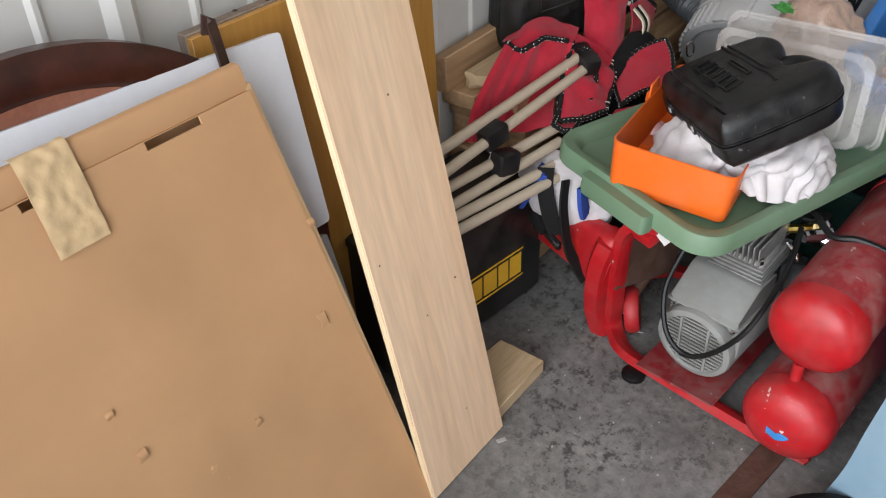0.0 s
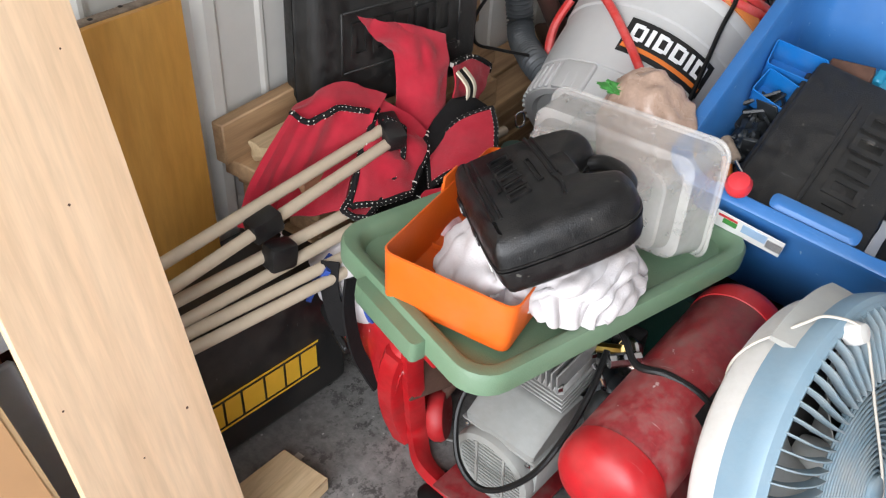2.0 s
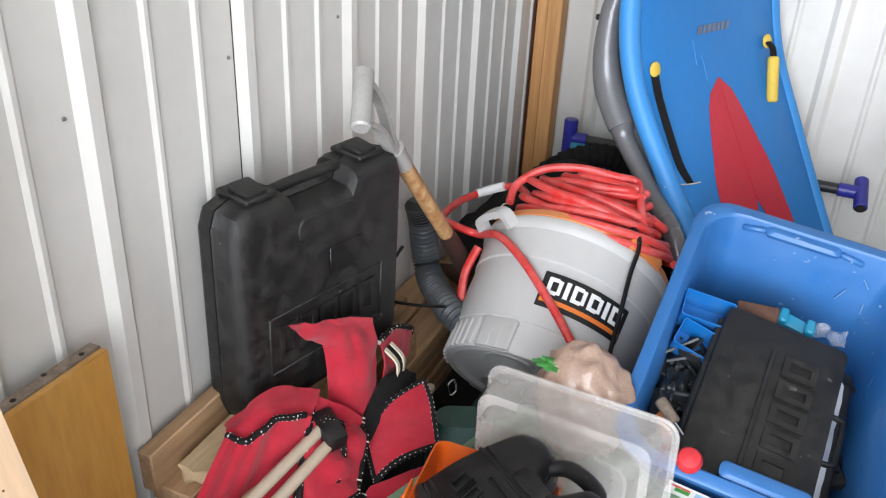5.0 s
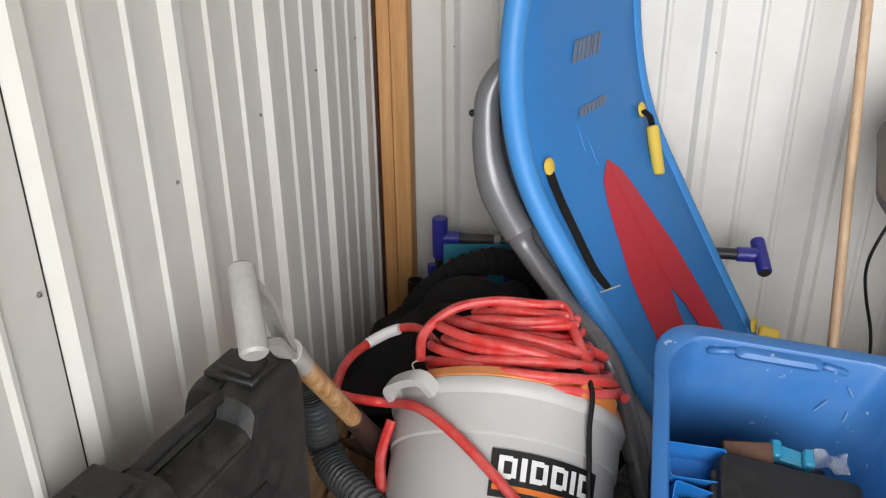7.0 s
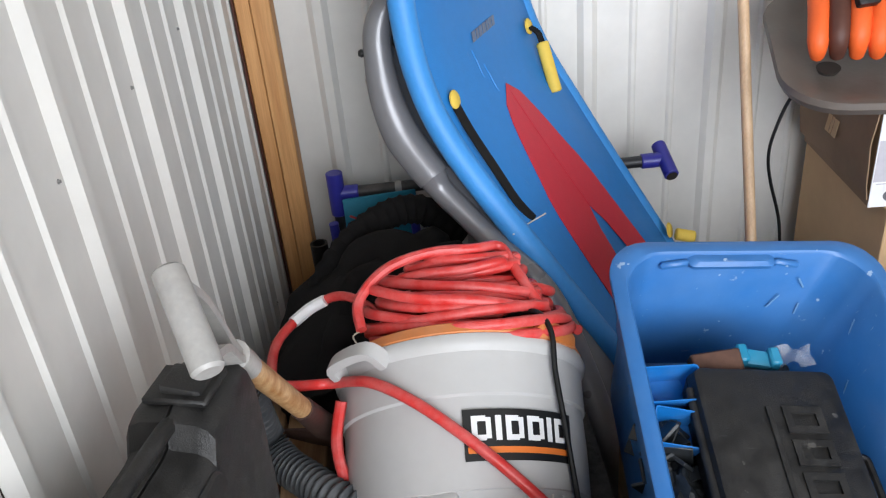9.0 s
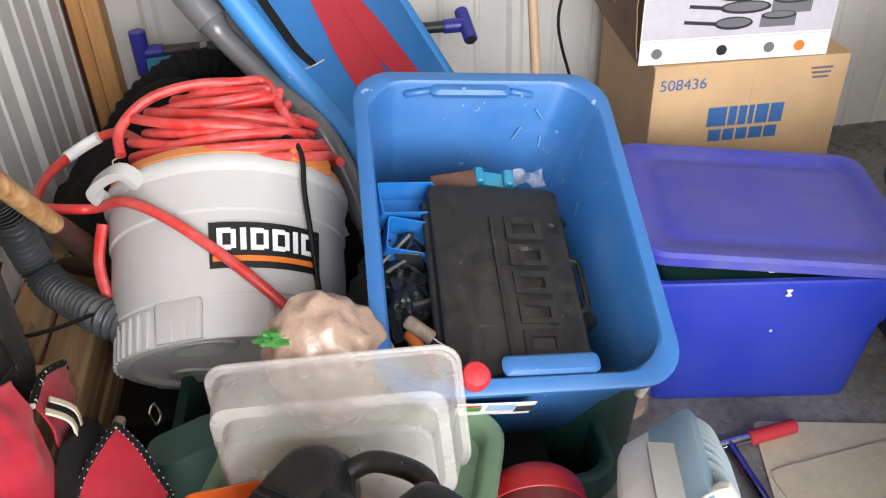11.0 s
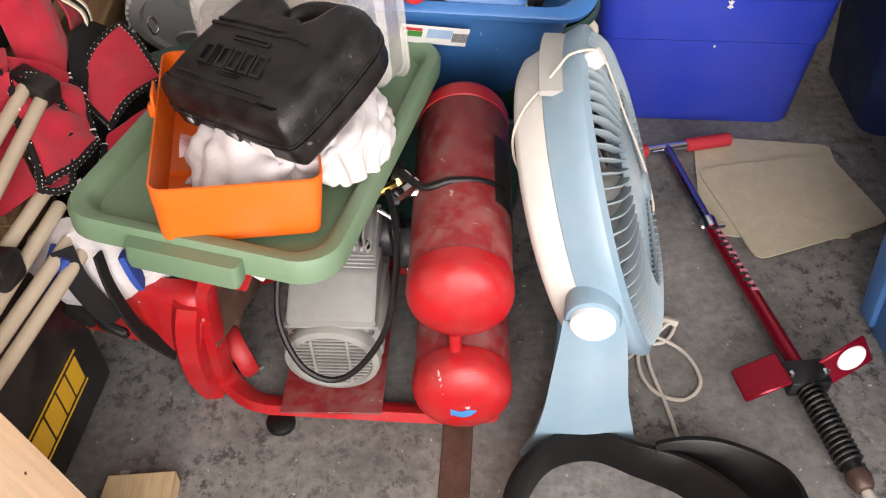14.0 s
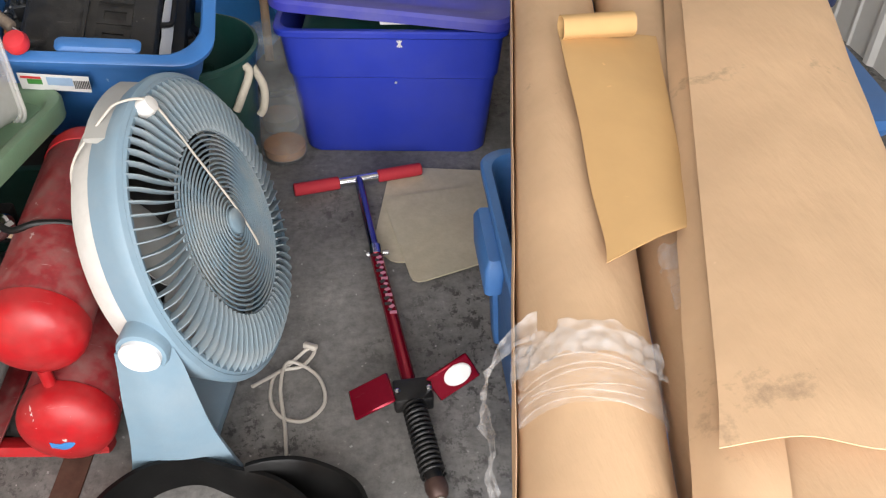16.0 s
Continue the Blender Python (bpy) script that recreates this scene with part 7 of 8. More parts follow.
bm = rr_loft([(0.17, 0.12, 0.0, 0.03), (0.19, 0.14, 0.2, 0.04), (0.17, 0.11, 0.38, 0.04), (0.13, 0.07, 0.43, 0.03)], 0.03, 4)
bm.transform(Matrix.Translation((-0.655, 1.835, 0)) @ pose(0, 0, 0, 0, 0, 25))
part("bag", bm, DARK_GREEN, t)


def royal_tote():
    m = pose(0.535, 2.310, 0, 0, 0, -9.0)
    t = thing("royal_blue_tote", (0, 0, 0), "royal blue plastic tote with its lid lying crooked on top", "storage tote", "storage totes", m=m)
    w, d, h = 0.545, 0.405, 0.375
    tote_parts(t, w, d, h, TOTE_ROYAL, 0.032, 0.045, 0.016, 0.63)
    lid = rr_loft([(w + 0.02, d + 0.02, -0.016, 0.05), (w + 0.045, d + 0.045, -0.016, 0.055), (w + 0.045, d + 0.045, 0.004, 0.055), (w + 0.03, d + 0.03, 0.012, 0.05), (w - 0.03, d - 0.03, 0.012, 0.045), (w - 0.05, d - 0.05, 0.004, 0.04), (w - 0.10, d - 0.10, 0.002, 0.035), (w - 0.12, d - 0.12, 0.006, 0.03), (w - 0.14, d - 0.14, 0.007, 0.03)], 0.05, 6)
    lid.transform(Matrix.Translation((0.006, 0.004, h + 0.050)) @ pose(0, 0, 0, 2.0, 4.6, -2.0))
    part("lid", lid, LID_ROYAL, t, "dusty royal blue lid", local=True)
    part("packed_cloth", box(w - 0.08, d - 0.08, 0.30, 0.03, Matrix.Translation((0, 0, 0.20)), 2), DARK_GREEN, t, "dark green cloth inside", local=True)
    part("magazine", box(0.22, 0.26, 0.010, 0.001, Matrix.Translation((0.06, -0.05, h + 0.006)) @ pose(0, 0, 0, 0, 4, 10)), PAPER, t, "papers under the lid", local=True)
    for x, z in ((0.02, h - 0.035), (0.008, 0.225)):
        for a in (-35, 0, 35):
            part("scrape", box(0.0035, 0.001, 0.02 if z > 0.3 else 0.006, 0, Matrix.Translation((x, -(d / 2 + (0.0065 if z > 0.3 else -0.009)), z)) @ pose(0, 0, 0, 0, a, 0)), PAPER, t, "white scrape", local=True)


royal_tote()


# ---- cartons on the tote ----
def cartons():
    mo = pose(0.741, 3.017, 0.0, 0, 0, -2)
    t = thing("office_carton", (0, 0, 0), "tall tan cardboard carton with blue print behind the tote", "carton", "cartons", m=mo)
    w, d, h = 0.53, 0.48, 0.554
    part("box", box(w, d, h, 0.003, Matrix.Translation((0, 0, h / 2))), CARD_LIGHT, t, local=True)
    part("packing_tape", box(0.05, 0.001, h, 0, Matrix.Translation((0.03, -d / 2 - 0.0004, h / 2))), CARD_LIGHT, t, local=True)
    fr = mo @ Matrix.Translation((-0.185, -d / 2 - 0.001, 0.500)) @ pose(0, 0, 0, 90, 0, 0)
    words("carton_number", "508436", 0.043, fr, PRINT_BLUE, t)
    mark_row("brand_block", mo @ Matrix.Translation((0.0, -d / 2 - 0.0015, 0.400)) @ pose(0, 0, 0, 90, 0, 0), [0.052, 0.022, 0.022, 0.014, 0.034, 0.036], 0.056, PRINT_BLUE, t, 0.006, 0.0, 0.0012, 0.5, "blue brand block")
    mark_row("brand_block", mo @ Matrix.Translation((0.0, -d / 2 - 0.0015, 0.345)) @ pose(0, 0, 0, 90, 0, 0), [0.034, 0.030, 0.030, 0.036, 0.034], 0.034, PRINT_BLUE, t, 0.007, 0.0, 0.0012, 0.5, "blue brand block")
    for i in range(3):
        part("small_print", box(0.06 - 0.008 * i, 0.001, 0.006, 0, Matrix.Translation((0.19, -d / 2 - 0.0015, 0.52 - 0.013 * i))), PRINT_GREY, t, local=True)
    mp = pose(0.690, 2.997, 0.556, 0, 0, -4)
    t = thing("cookware_carton", (0, 0, 0), "white printed cookware carton stacked on the office carton", "carton", "cartons", m=mp)
    w, d, h = 0.50, 0.42, 0.275
    part("box", box(w, d - 0.003, h, 0.003, Matrix.Translation((0, 0.0015, h / 2))), CARD_OLD, t, "brown cardboard sides", local=True)
    part("printed_front", box(w, 0.003, h, 0.001, Matrix.Translation((0, -d / 2 + 0.0015, h / 2))), LABEL_WHITE, t, "white printed front", local=True)
    f = lambda x, z: Matrix.Translation((x, -d / 2 - 0.001, z)) @ pose(0, 0, 0, 90, 0, 0)
    part("lilac_band", box(w - 0.006, 0.0008, 0.105, 0, Matrix.Translation((0, -d / 2 - 0.0004, 0.120))), PRINT_LILAC, t, local=True)

    def pan(x, z, rx, ry, hl, mat2):
        b = lathe([(0.001, 0), (1, 0), (1, 0.0008), (0.001, 0.0008)], 28, f(x, z) @ Matrix.Diagonal((rx, ry, 1, 1)))
        part("printed_pan", b, PRINT_DARK, t, local=True)
        part("printed_pan", lathe([(0.001, 0), (0.86, 0), (0.86, 0.0008), (0.001, 0.0008)], 28, f(x, z + 0.002) @ Matrix.Translation((0, 0, 0.0008)) @ Matrix.Diagonal((rx, ry * 0.8, 1, 1))), mat2, t, local=True)
        if hl:
            part("printed_handle", box(hl, 0.0008, 0.009, 0, Matrix.Translation((x - rx - hl / 2 + 0.006, -d / 2 - 0.0016, z + 0.005)) @ pose(0, 0, 0, 0, 6, 0)), PRINT_DARK, t, local=True)
    for x, z, rx, ry in ((-0.005, 0.176, 0.072, 0.020), (0.010, 0.140, 0.066, 0.017), (-0.015, 0.100, 0.050, 0.017)):
        pan(x, z, rx, ry, 0.085, PRINT_GREY)
    for x, z, rx, hh in ((0.135, 0.205, 0.058, 0.046), (0.130, 0.155, 0.052, 0.036), (0.100, 0.115, 0.046, 0.030)):
        part("printed_pot", box(2 * rx, 0.0008, hh, 0, Matrix.Translation((x, -d / 2 - 0.001, z - hh / 2))), PRINT_GREY, t, local=True)
        pan(x, z, rx, 0.011, 0, PRINT_GREY)
    part("printed_seal", lathe([(0.001, 0), (0.032, 0), (0.032, 0.0008), (0.001, 0.0008)], 24, f(-0.155, 0.232)), PRINT_GREY, t, local=True)
    for x, mt in ((-0.205, PRINT_GREY), (-0.035, PRINT_DARK), (0.09, PRINT_GREY), (0.17, LABEL_ORANGE)):
        part("printed_badge", lathe([(0.001, 0), (0.014, 0), (0.014, 0.0008), (0.001, 0.0008)], 20, f(x, 0.030)), mt, t, local=True)
    part("printed_line", box(w - 0.02, 0.0008, 0.002, 0, Matrix.Translation((0, -d / 2 - 0.001, 0.062))), PRINT_LILAC, t, local=True)
    # torn side flap, pulled away from the box
    fl, _ = grid_surface([[mp @ V3(-0.254 - 0.010 * math.sin(i * 1.1) - 0.012 * (j == 0), 0.20 - 0.082 * j, 0.268 - 0.078 * i - 0.012 * (j % 2)) for j in range(6)] for i in range(4)], 4, 4, 0.005, 14, 0.003, 3)
    part("torn_flap", fl, CARD_OLD, t, "torn brown cardboard flap")
    part("side_mark", bars(mp @ Matrix.Translation((-0.270, 0.0, 0.13)) @ pose(0, 0, 0, 90, 0, -90), [0.02, 0.012, 0.024], 0.05, 0.004, 0.3), CARD_LIGHT, t)


cartons()


def shell_seat():
    t = thing("taupe_plastic_table", (0.38, 2.62, 0.0), "upturned taupe moulded plastic tabletop resting on the cartons", "tabletop")
    m = frame_of((0.635, 2.905, 0.905), (0.97, -0.24, 0.0), (0.22, 0.95, 0.22)) @ Matrix.Scale(1.22, 4)
    b = rr_loft([(0.60, 0.36, 0.0, 0.09), (0.66, 0.42, 0.006, 0.10), (0.68, 0.44, 0.022, 0.11), (0.675, 0.435, 0.034, 0.11), (0.62, 0.38, 0.036, 0.09), (0.58, 0.34, 0.022, 0.08)], 0.1, 7)
    b.transform(m @ Matrix.Translation((0, 0, -0.02)))
    part("top", b, TAUPE, t)
    part("prop", rod((0.66, 2.95, 0.830), (0.66, 2.95, 0.895), 0.03), TAUPE, t)
    # Dark plug paints the shade in the dimple.
    part("dimple", lathe([(0.001, 0), (0.022, 0), (0.018, -0.008), (0.001, -0.01)], 14, m @ Matrix.Translation((-0.25, -0.10, 0.0165))), GAP_SHADE, t)
    part("cable", tube([(0.36, 2.98, 0.86), (0.325, 3.05, 0.765), (0.289, 3.05, 0.67), (0.280, 3.05, 0.60), (0.294, 3.05, 0.524), (0.332, 3.05, 0.39), (0.35, 3.05, 0.20)], 0.0045, 7, 6), BLACK_RUBBER, t, "black cable hanging down")
    v = thing("striped_life_vest", (0.40, 2.55, 0.98), "bright orange and brown striped life vest on the tabletop", "life vest")
    for i in range(11):
        mt = BROWN_VEST if i % 3 == 1 else ORANGE_VEST
        x, sag = -0.27 + 0.034 * i, 0.010 * math.sin(i * 0.9)
        q = tube([m @ V3(x, -0.085, 0.034), m @ V3(x - 0.006, -0.095, 0.070 + sag), m @ V3(x, -0.03, 0.108 + sag), m @ V3(x + 0.006, 0.06, 0.112), m @ V3(x + 0.01, 0.14, 0.09)], [0.016, 0.023, 0.025, 0.024, 0.02], 12, 5)
        part("stripe_panel", q, mt, v)
    for x in (-0.20, -0.13):
        part("buckle", box(0.04, 0.03, 0.02, 0.005, m @ Matrix.Translation((x, -0.065, 0.135)) @ pose(0, 0, 0, 40, 0, 15), 2), BLACK_GLOSS, v)


shell_seat()

t = thing("broom_handle", (0.17, 2.75, 0), "plain wooden broom handle leaning on the back wall", "pole")
part("pole", rod((0.172, 2.70, 0.0), (0.195, 3.335, 1.72), 0.0135, 14), BROOM_WOOD, t)


# ---- green tub and jars behind the fan ----
def rope_tub():
    t = thing("green_rope_tub", (0.10, 2.02, 0), "dark green round tub with white rope handles", "tub")
    c = Matrix.Translation((0.035, 2.03, 0))
    part("tub", lathe([(0.001, 0.004), (0.11, 0.004), (0.115, 0.0), (0.122, 0.01), (0.152, 0.395), (0.160, 0.40), (0.160, 0.41), (0.152, 0.413), (0.146, 0.405), (0.117, 0.02), (0.001, 0.016)], 40, c), DARK_GREEN, t)
    part("rope_handle", tube([(0.158, 1.955, 0.395), (0.172, 1.945, 0.375), (0.150, 1.92, 0.33), (0.135, 1.915, 0.30)], 0.0095, 10, 6), ROPE, t, "twisted white rope handle")
    part("rope_handle", tube([(0.176, 2.00, 0.36), (0.195, 1.995, 0.31), (0.19, 1.99, 0.26), (0.178, 1.99, 0.24)], 0.0095, 10, 6), ROPE, t, "twisted white rope handle")
    part("grass_scrap", lump((0.06, 1.955, 0.32), (0.04, 0.035, 0.04), 0.4, 9, 3, 3), PRINT_GREEN, t, "green scraps inside")
    for x, y, r, hh in ((0.215, 2.17, 0.062, 0.22), (0.205, 2.30, 0.055, 0.30)):
        j = thing("glass_jar", (x, y, 0), "clear round glass jar with amber contents on the floor", "jar", "glass jars")
        cc = Matrix.Translation((x, y, 0))
        part("glass", lathe([(0.001, 0.0), (r * 0.9, 0.0), (r, 0.012), (r, hh * 0.8), (r * 0.8, hh * 0.92), (r * 0.8, hh), (r * 0.76, hh), (r * 0.76, hh * 0.92), (r * 0.95, hh * 0.79), (r * 0.95, 0.014), (0.001, 0.008)], 30, cc), JAR_GLASS, j)
        part("contents", lathe([(0.001, 0.010), (r * 0.88, 0.012), (r * 0.9, hh * 0.16), (0.001, hh * 0.18)], 24, cc), AMBER, j)
        part("jar_lid", lathe([(r * 0.86, hh * 0.94), (r * 0.86, hh + 0.008), (0.001, hh + 0.01)], 24, cc), JAR_GLASS, j)


rope_tub()


# ---- floor fan ----
def floor_fan():
    n = Vector((0.926, -0.188, 0.328)).normalized()
    C = V3(0.107, 1.4515, 0.343)
    up = Vector((0, 0, 1))
    x = up.cross(n).normalized()
    y = n.cross(x)
    m = Matrix((x, y, n)).transposed().to_4x4()
    m.translation = C
    t = thing("floor_fan", (0.03, 1.42, 0), "grey-blue and white round floor fan with a dusty grille", "fan")
    R = 0.272

    def ring(prof, mat, nm, label="", seg=72):
        return part(nm, lathe(prof, seg, m, False), mat, t, label)
    ring([(R - 0.10, -0.112), (R - 0.060, -0.109), (R - 0.036, -0.102), (R - 0.024, -0.092), (R - 0.011, -0.051), (R - 0.016, -0.051), (R - 0.040, -0.094), (R - 0.10, -0.106)], FAN_WHITE, "back_shell", "off-white back shell")
    ring([(R - 0.009, -0.050), (R + 0.003, -0.014), (R + 0.008, 0.004), (R + 0.006, 0.012), (R - 0.002, 0.017), (R - 0.010, 0.012), (R - 0.024, -0.050)], FAN_BLUE, "side_band")
    part("rear_guard", lathe([(0.03, -0.108), (R - 0.10, -0.107), (R - 0.10, -0.103), (0.03, -0.103)], 40, m), FAN_WHITE, t)
    # Added solid disc: the shade behind the blades put in as black colour.
    part("inner_shade_disc", lathe([(0.001, -0.070), (R - 0.03, -0.066), (R - 0.03, -0.062), (0.001, -0.066)], 40, m), STEEL_AND_SHADE, t, "black disc standing in for shade inside the fan")
    # control panel at the top of the band
    cp = tube([m @ V3((R - 0.002) * math.sin(radians(a)), (R - 0.002) * math.cos(radians(a)), -0.022) for a in (-18, -9, 0, 9, 18)], 0.02, 10, 5, flat=(0.060, 0.012))
    part("control_panel", cp, FAN_GREY, t, "warm grey control panel")
    kb = m @ V3(-0.009, 0.254, 0.018)
    part("knob", lathe([(0.016, 0), (0.017, 0.012), (0.013, 0.024), (0.001, 0.026)], 18, along(kb, kb + n + y * 0.3)), FAN_WHITE, t, "cream control knob")
    # grille: curved outer vanes and close inner rings
    grille = part("grille_rim", lathe([(R - 0.003, 0.0165), (R - 0.008, 0.020), (R - 0.016, 0.018), (R - 0.016, 0.008)], 72, m, False), FAN_BLUE, t)
    vane = mesh_of("vane", tube([(0.168, 0, 0.040), (0.192, 0.008, 0.039), (0.220, 0.014, 0.034), (0.243, 0.017, 0.028), (0.260, 0.018, 0.013)], 0.003, 6, 3, flat=(0.0034, 0.016)), FAN_DUSTY)
    for i in range(76):
        ob = new("vane", vane)
        ob.parent = grille
        ob.matrix_basis = WORLD[grille].inverted() @ m @ pose(0, 0, 0, 0, 0, 360 / 76 * i)
    for i in range(17):
        r = 0.168 - 0.0087 * i
        part("grille_ring", tube([m @ V3(r * math.cos(2 * math.pi * k / 40), r * math.sin(2 * math.pi * k / 40), 0.040 + 0.0006 * i) for k in range(40)], 0.0021, 6, 1, True), FAN_DUSTY, grille)
    for a in (20, 110, 200, 290):
        q = tube([m @ (pose(0, 0, 0, 0, 0, a) @ V3(rr, 0, 0.037)) for rr in (0.018, 0.09, 0.170)], 0.004, 6, 2)
        part("grille_spoke", q, FAN_DUSTY, grille)
    part("grille_badge", lathe([(0.024, 0.048), (0.024, 0.056), (0.019, 0.060), (0.001, 0.061)], 24, m), FAN_DUSTY, grille)
    for i in range(5):
        bl, _ = grid_surface([[m @ pose(0, 0, 0, 0, 0, 72 * i) @ V3(r * math.cos(a), r * math.sin(a), -0.03 + 0.028 * s) for s, a in ((-1, -0.45 * q), (0, 0.0), (1, 0.45 * q))] for r, q in ((0.05, 0.8), (0.12, 1.1), (0.19, 1.0), (0.225, 0.6))], 4, 4, 0, 1, 0.002)
        part("blade", bl, FAN_GREY, t, "grey fan blade")
    part("hub", lathe([(0.045, -0.06), (0.045, 0.0), (0.03, 0.02), (0.001, 0.024)], 24, m), FAN_GREY, t)
    # stand: two side arms on pivots
    for s in (-1, 1):
        pv = V3(0.018, 1.180, 0.332) if s < 0 else V3(0.142, 1.730, 0.332)
        out = V3(0.227 * s, 0.974 * s, 0)
        part("pivot_cap", lathe([(0.033, 0.0), (0.033, 0.012), (0.028, 0.017), (0.001, 0.018)], 28, along(pv + out * 0.010, pv + out * 2) @ Matrix.Diagonal((1.0, 0.9, 1, 1))), LABEL_WHITE, t, "white oval pivot cap")
        part("pivot_boss", lathe([(0.041, -0.055), (0.042, 0.006), (0.039, 0.013), (0.001, 0.013)], 28, along(pv, pv + out)), FAN_BLUE, t)
        rows = []
        for z, wl, wr, yy in ((0.330, -0.040, 0.040, 0.0), (0.29, -0.044, 0.050, 0.004), (0.22, -0.052, 0.060, 0.010), (0.14, -0.060, 0.072, 0.012), (0.06, -0.075, 0.092, 0.010), (0.004, -0.092, 0.105, 0.004)):
            rows.append([V3(pv.x + wl, pv.y - s * 0.004 + s * yy, z), V3(pv.x + (wl + wr) / 2, pv.y + s * (0.012 * min(1, z / 0.2) + yy), z), V3(pv.x + wr, pv.y - s * 0.004 + s * yy, z)])
        if s > 0:
            rows = [[V3(pv.x + (q.x - pv.x) * 0.45, q.y, q.z) for q in rw] for rw in rows]
        arm, _ = grid_surface(rows, 5, 4, 0, 1, 0.010)
        part("stand_arm", arm, FAN_BLUE, t)
    part("base_bar", tube([(0.02, 1.19, 0.016), (0.08, 1.45, 0.016), (0.14, 1.72, 0.016)], 0.02, 8, 4, flat=(0.09, 0.026)), FAN_BLUE, t)
    loop = ((-0.088, 0.130, -0.116), (-0.098, 0.175, -0.115), (-0.096, 0.215, -0.104), (-0.084, 0.245, -0.080), (-0.066, 0.266, -0.045), (-0.050, 0.280, -0.020), (-0.03, 0.286, 0.002), (-0.009, 0.266, 0.038), (0.0, 0.20, 0.046), (0.004, 0.148, 0.049), (0.012, 0.03, 0.058), (0.018, -0.05, 0.057), (0.019, -0.075, 0.054))
    part("wrapped_cord", tube([m @ V3(*q) for q in loop], 0.0021, 8, 6), CORD_WHITE, t, "off-white cord tied over the fan")


floor_fan()

t = thing("power_cord", (0.22, 1.33, 0), "loose off-white power cord lying in a loop on the floor", "cord")
cp = [(0.14, 1.34, 0.03), (0.20, 1.40, 0.005), (0.248, 1.432, 0.02), (0.262, 1.43, 0.012), (0.235, 1.40, 0.006), (0.185, 1.39, 0.006), (0.172, 1.33, 0.005), (0.190, 1.28, 0.005), (0.236, 1.262, 0.005), (0.276, 1.30, 0.005), (0.265, 1.37, 0.006), (0.21, 1.41, 0.012), (0.192, 1.35, 0.008), (0.199, 1.25, 0.005), (0.202, 1.12, 0.005), (0.21, 1.06, 0.005)]
part("cord", tube(cp, 0.0038, 7, 6), CORD_WHITE, t)
part("plug", box(0.014, 0.03, 0.012, 0.003, Matrix.Translation((0.255, 1.437, 0.022)) @ pose(0, 0, 0, 0, 20, 60), 2), CORD_WHITE, t)


# ---- pogo stick, mats and scraps on the floor ----
def pogo():
    t = thing("pogo_stick", (0.43, 1.5, 0), "candy-red pogo stick with red foam grips lying on the floor", "pogo stick")
    h0, h1, hc = V3(0.234, 1.975, 0.022), V3(0.562, 2.022, 0.022), V3(0.398, 1.999, 0.022)
    d = (h1 - h0).normalized()
    part("handlebar", rod(hc - d * 0.055, hc + d * 0.055, 0.0115, 14), CHROME, t)
    for s in (-1, 1):
        part("grip", rod(hc + d * 0.05 * s, hc + d * 0.166 * s, 0.0165, 14, None, 0.003), GRIP_RED, t, "red foam grip")
    k, f, e = V3(0.414, 1.700, 0.026), V3(0.442, 1.275, 0.046), V3(0.462, 1.046, 0.030)
    part("upper_stem", rod(hc, k, 0.0115, 14), POGO_BLUE, t, "violet chrome stem")
    part("clamp", join(rod(k + V3(0, 0.02, 0), k - V3(0, 0.012, 0), 0.017, 14), rod(k + V3(-0.022, 0, 0.0), k + V3(0.03, 0, 0.002), 0.0055, 8)), CHROME, t)
    part("lower_stem", rod(k, f, 0.0145, 16), POGO_RED, t, "candy-red stem")
    for i in range(22):
        q = k.lerp(f, 0.05 + 0.022 * i)
        part("printed_flame", box(0.015 - 0.004 * (i % 3), 0.008, 0.0012, 0, Matrix.Translation(q + V3(0.003 * ((i % 2) * 2 - 1), 0, 0.0145)) @ pose(0, 0, 0, 0, 0, 30 * (i % 3))), PINK_PRINT if i % 2 else LABEL_BLACK, t)
    part("pedal_block", box(0.075, 0.055, 0.038, 0.006, Matrix.Translation((0.444, 1.262, 0.046)), 2), BLACK_GLOSS, t)
    part("pedal", box(0.086, 0.066, 0.008, 0.003, Matrix.Translation((0.366, 1.266, 0.050)) @ pose(0, 0, 0, 8, -26, 4)), POGO_RED, t, "red foot pedal")
    ped = part("pedal", box(0.092, 0.062, 0.008, 0.003, Matrix.Translation((0.525, 1.284, 0.058)) @ pose(0, 0, 0, 70, -24, 16)), POGO_RED, t, "red foot pedal turned up")
    part("pedal_pad", lathe([(0.001, 0), (0.03, 0), (0.028, 0.003), (0.001, 0.0035)], 24, Matrix.Translation((0.525, 1.284, 0.058)) @ pose(0, 0, 0, 70, -24, 16) @ Matrix.Translation((0.010, 0.002, 0.004)) @ Matrix.Diagonal((0.95, 0.75, 1, 1))), PAPER, ped, "white oval pad")
    for x in (-0.03, 0.03):
        part("bolt", lathe([(0.006, 0), (0.006, 0.006), (0.003, 0.008)], 8, Matrix.Translation((0.444 + x, 1.255, 0.066))), CHROME, t)
    sp = []
    g = f - V3(0, 0.03, 0)
    L = (e - g).length
    mm = along(g, e)
    for i in range(15 * 12 + 1):
        a = 2 * math.pi * i / 12
        sp.append(mm @ V3(0.021 * math.cos(a), 0.021 * math.sin(a), 0.01 + (L - 0.05) * i / 180))
    part("spring", tube(sp, 0.0032, 6, 1), BLACK_GLOSS, t, "black steel coil spring")
    part("spring_tube", rod(g, g.lerp(e, 0.88), 0.0165, 14), BLACK_GLOSS, t)
    part("tip", lathe([(0.020, 0), (0.021, 0.014), (0.016, 0.03), (0.010, 0.034)], 16, along(g.lerp(e, 0.86), e)), SHOVEL_STEEL, t, "worn rubber tip")
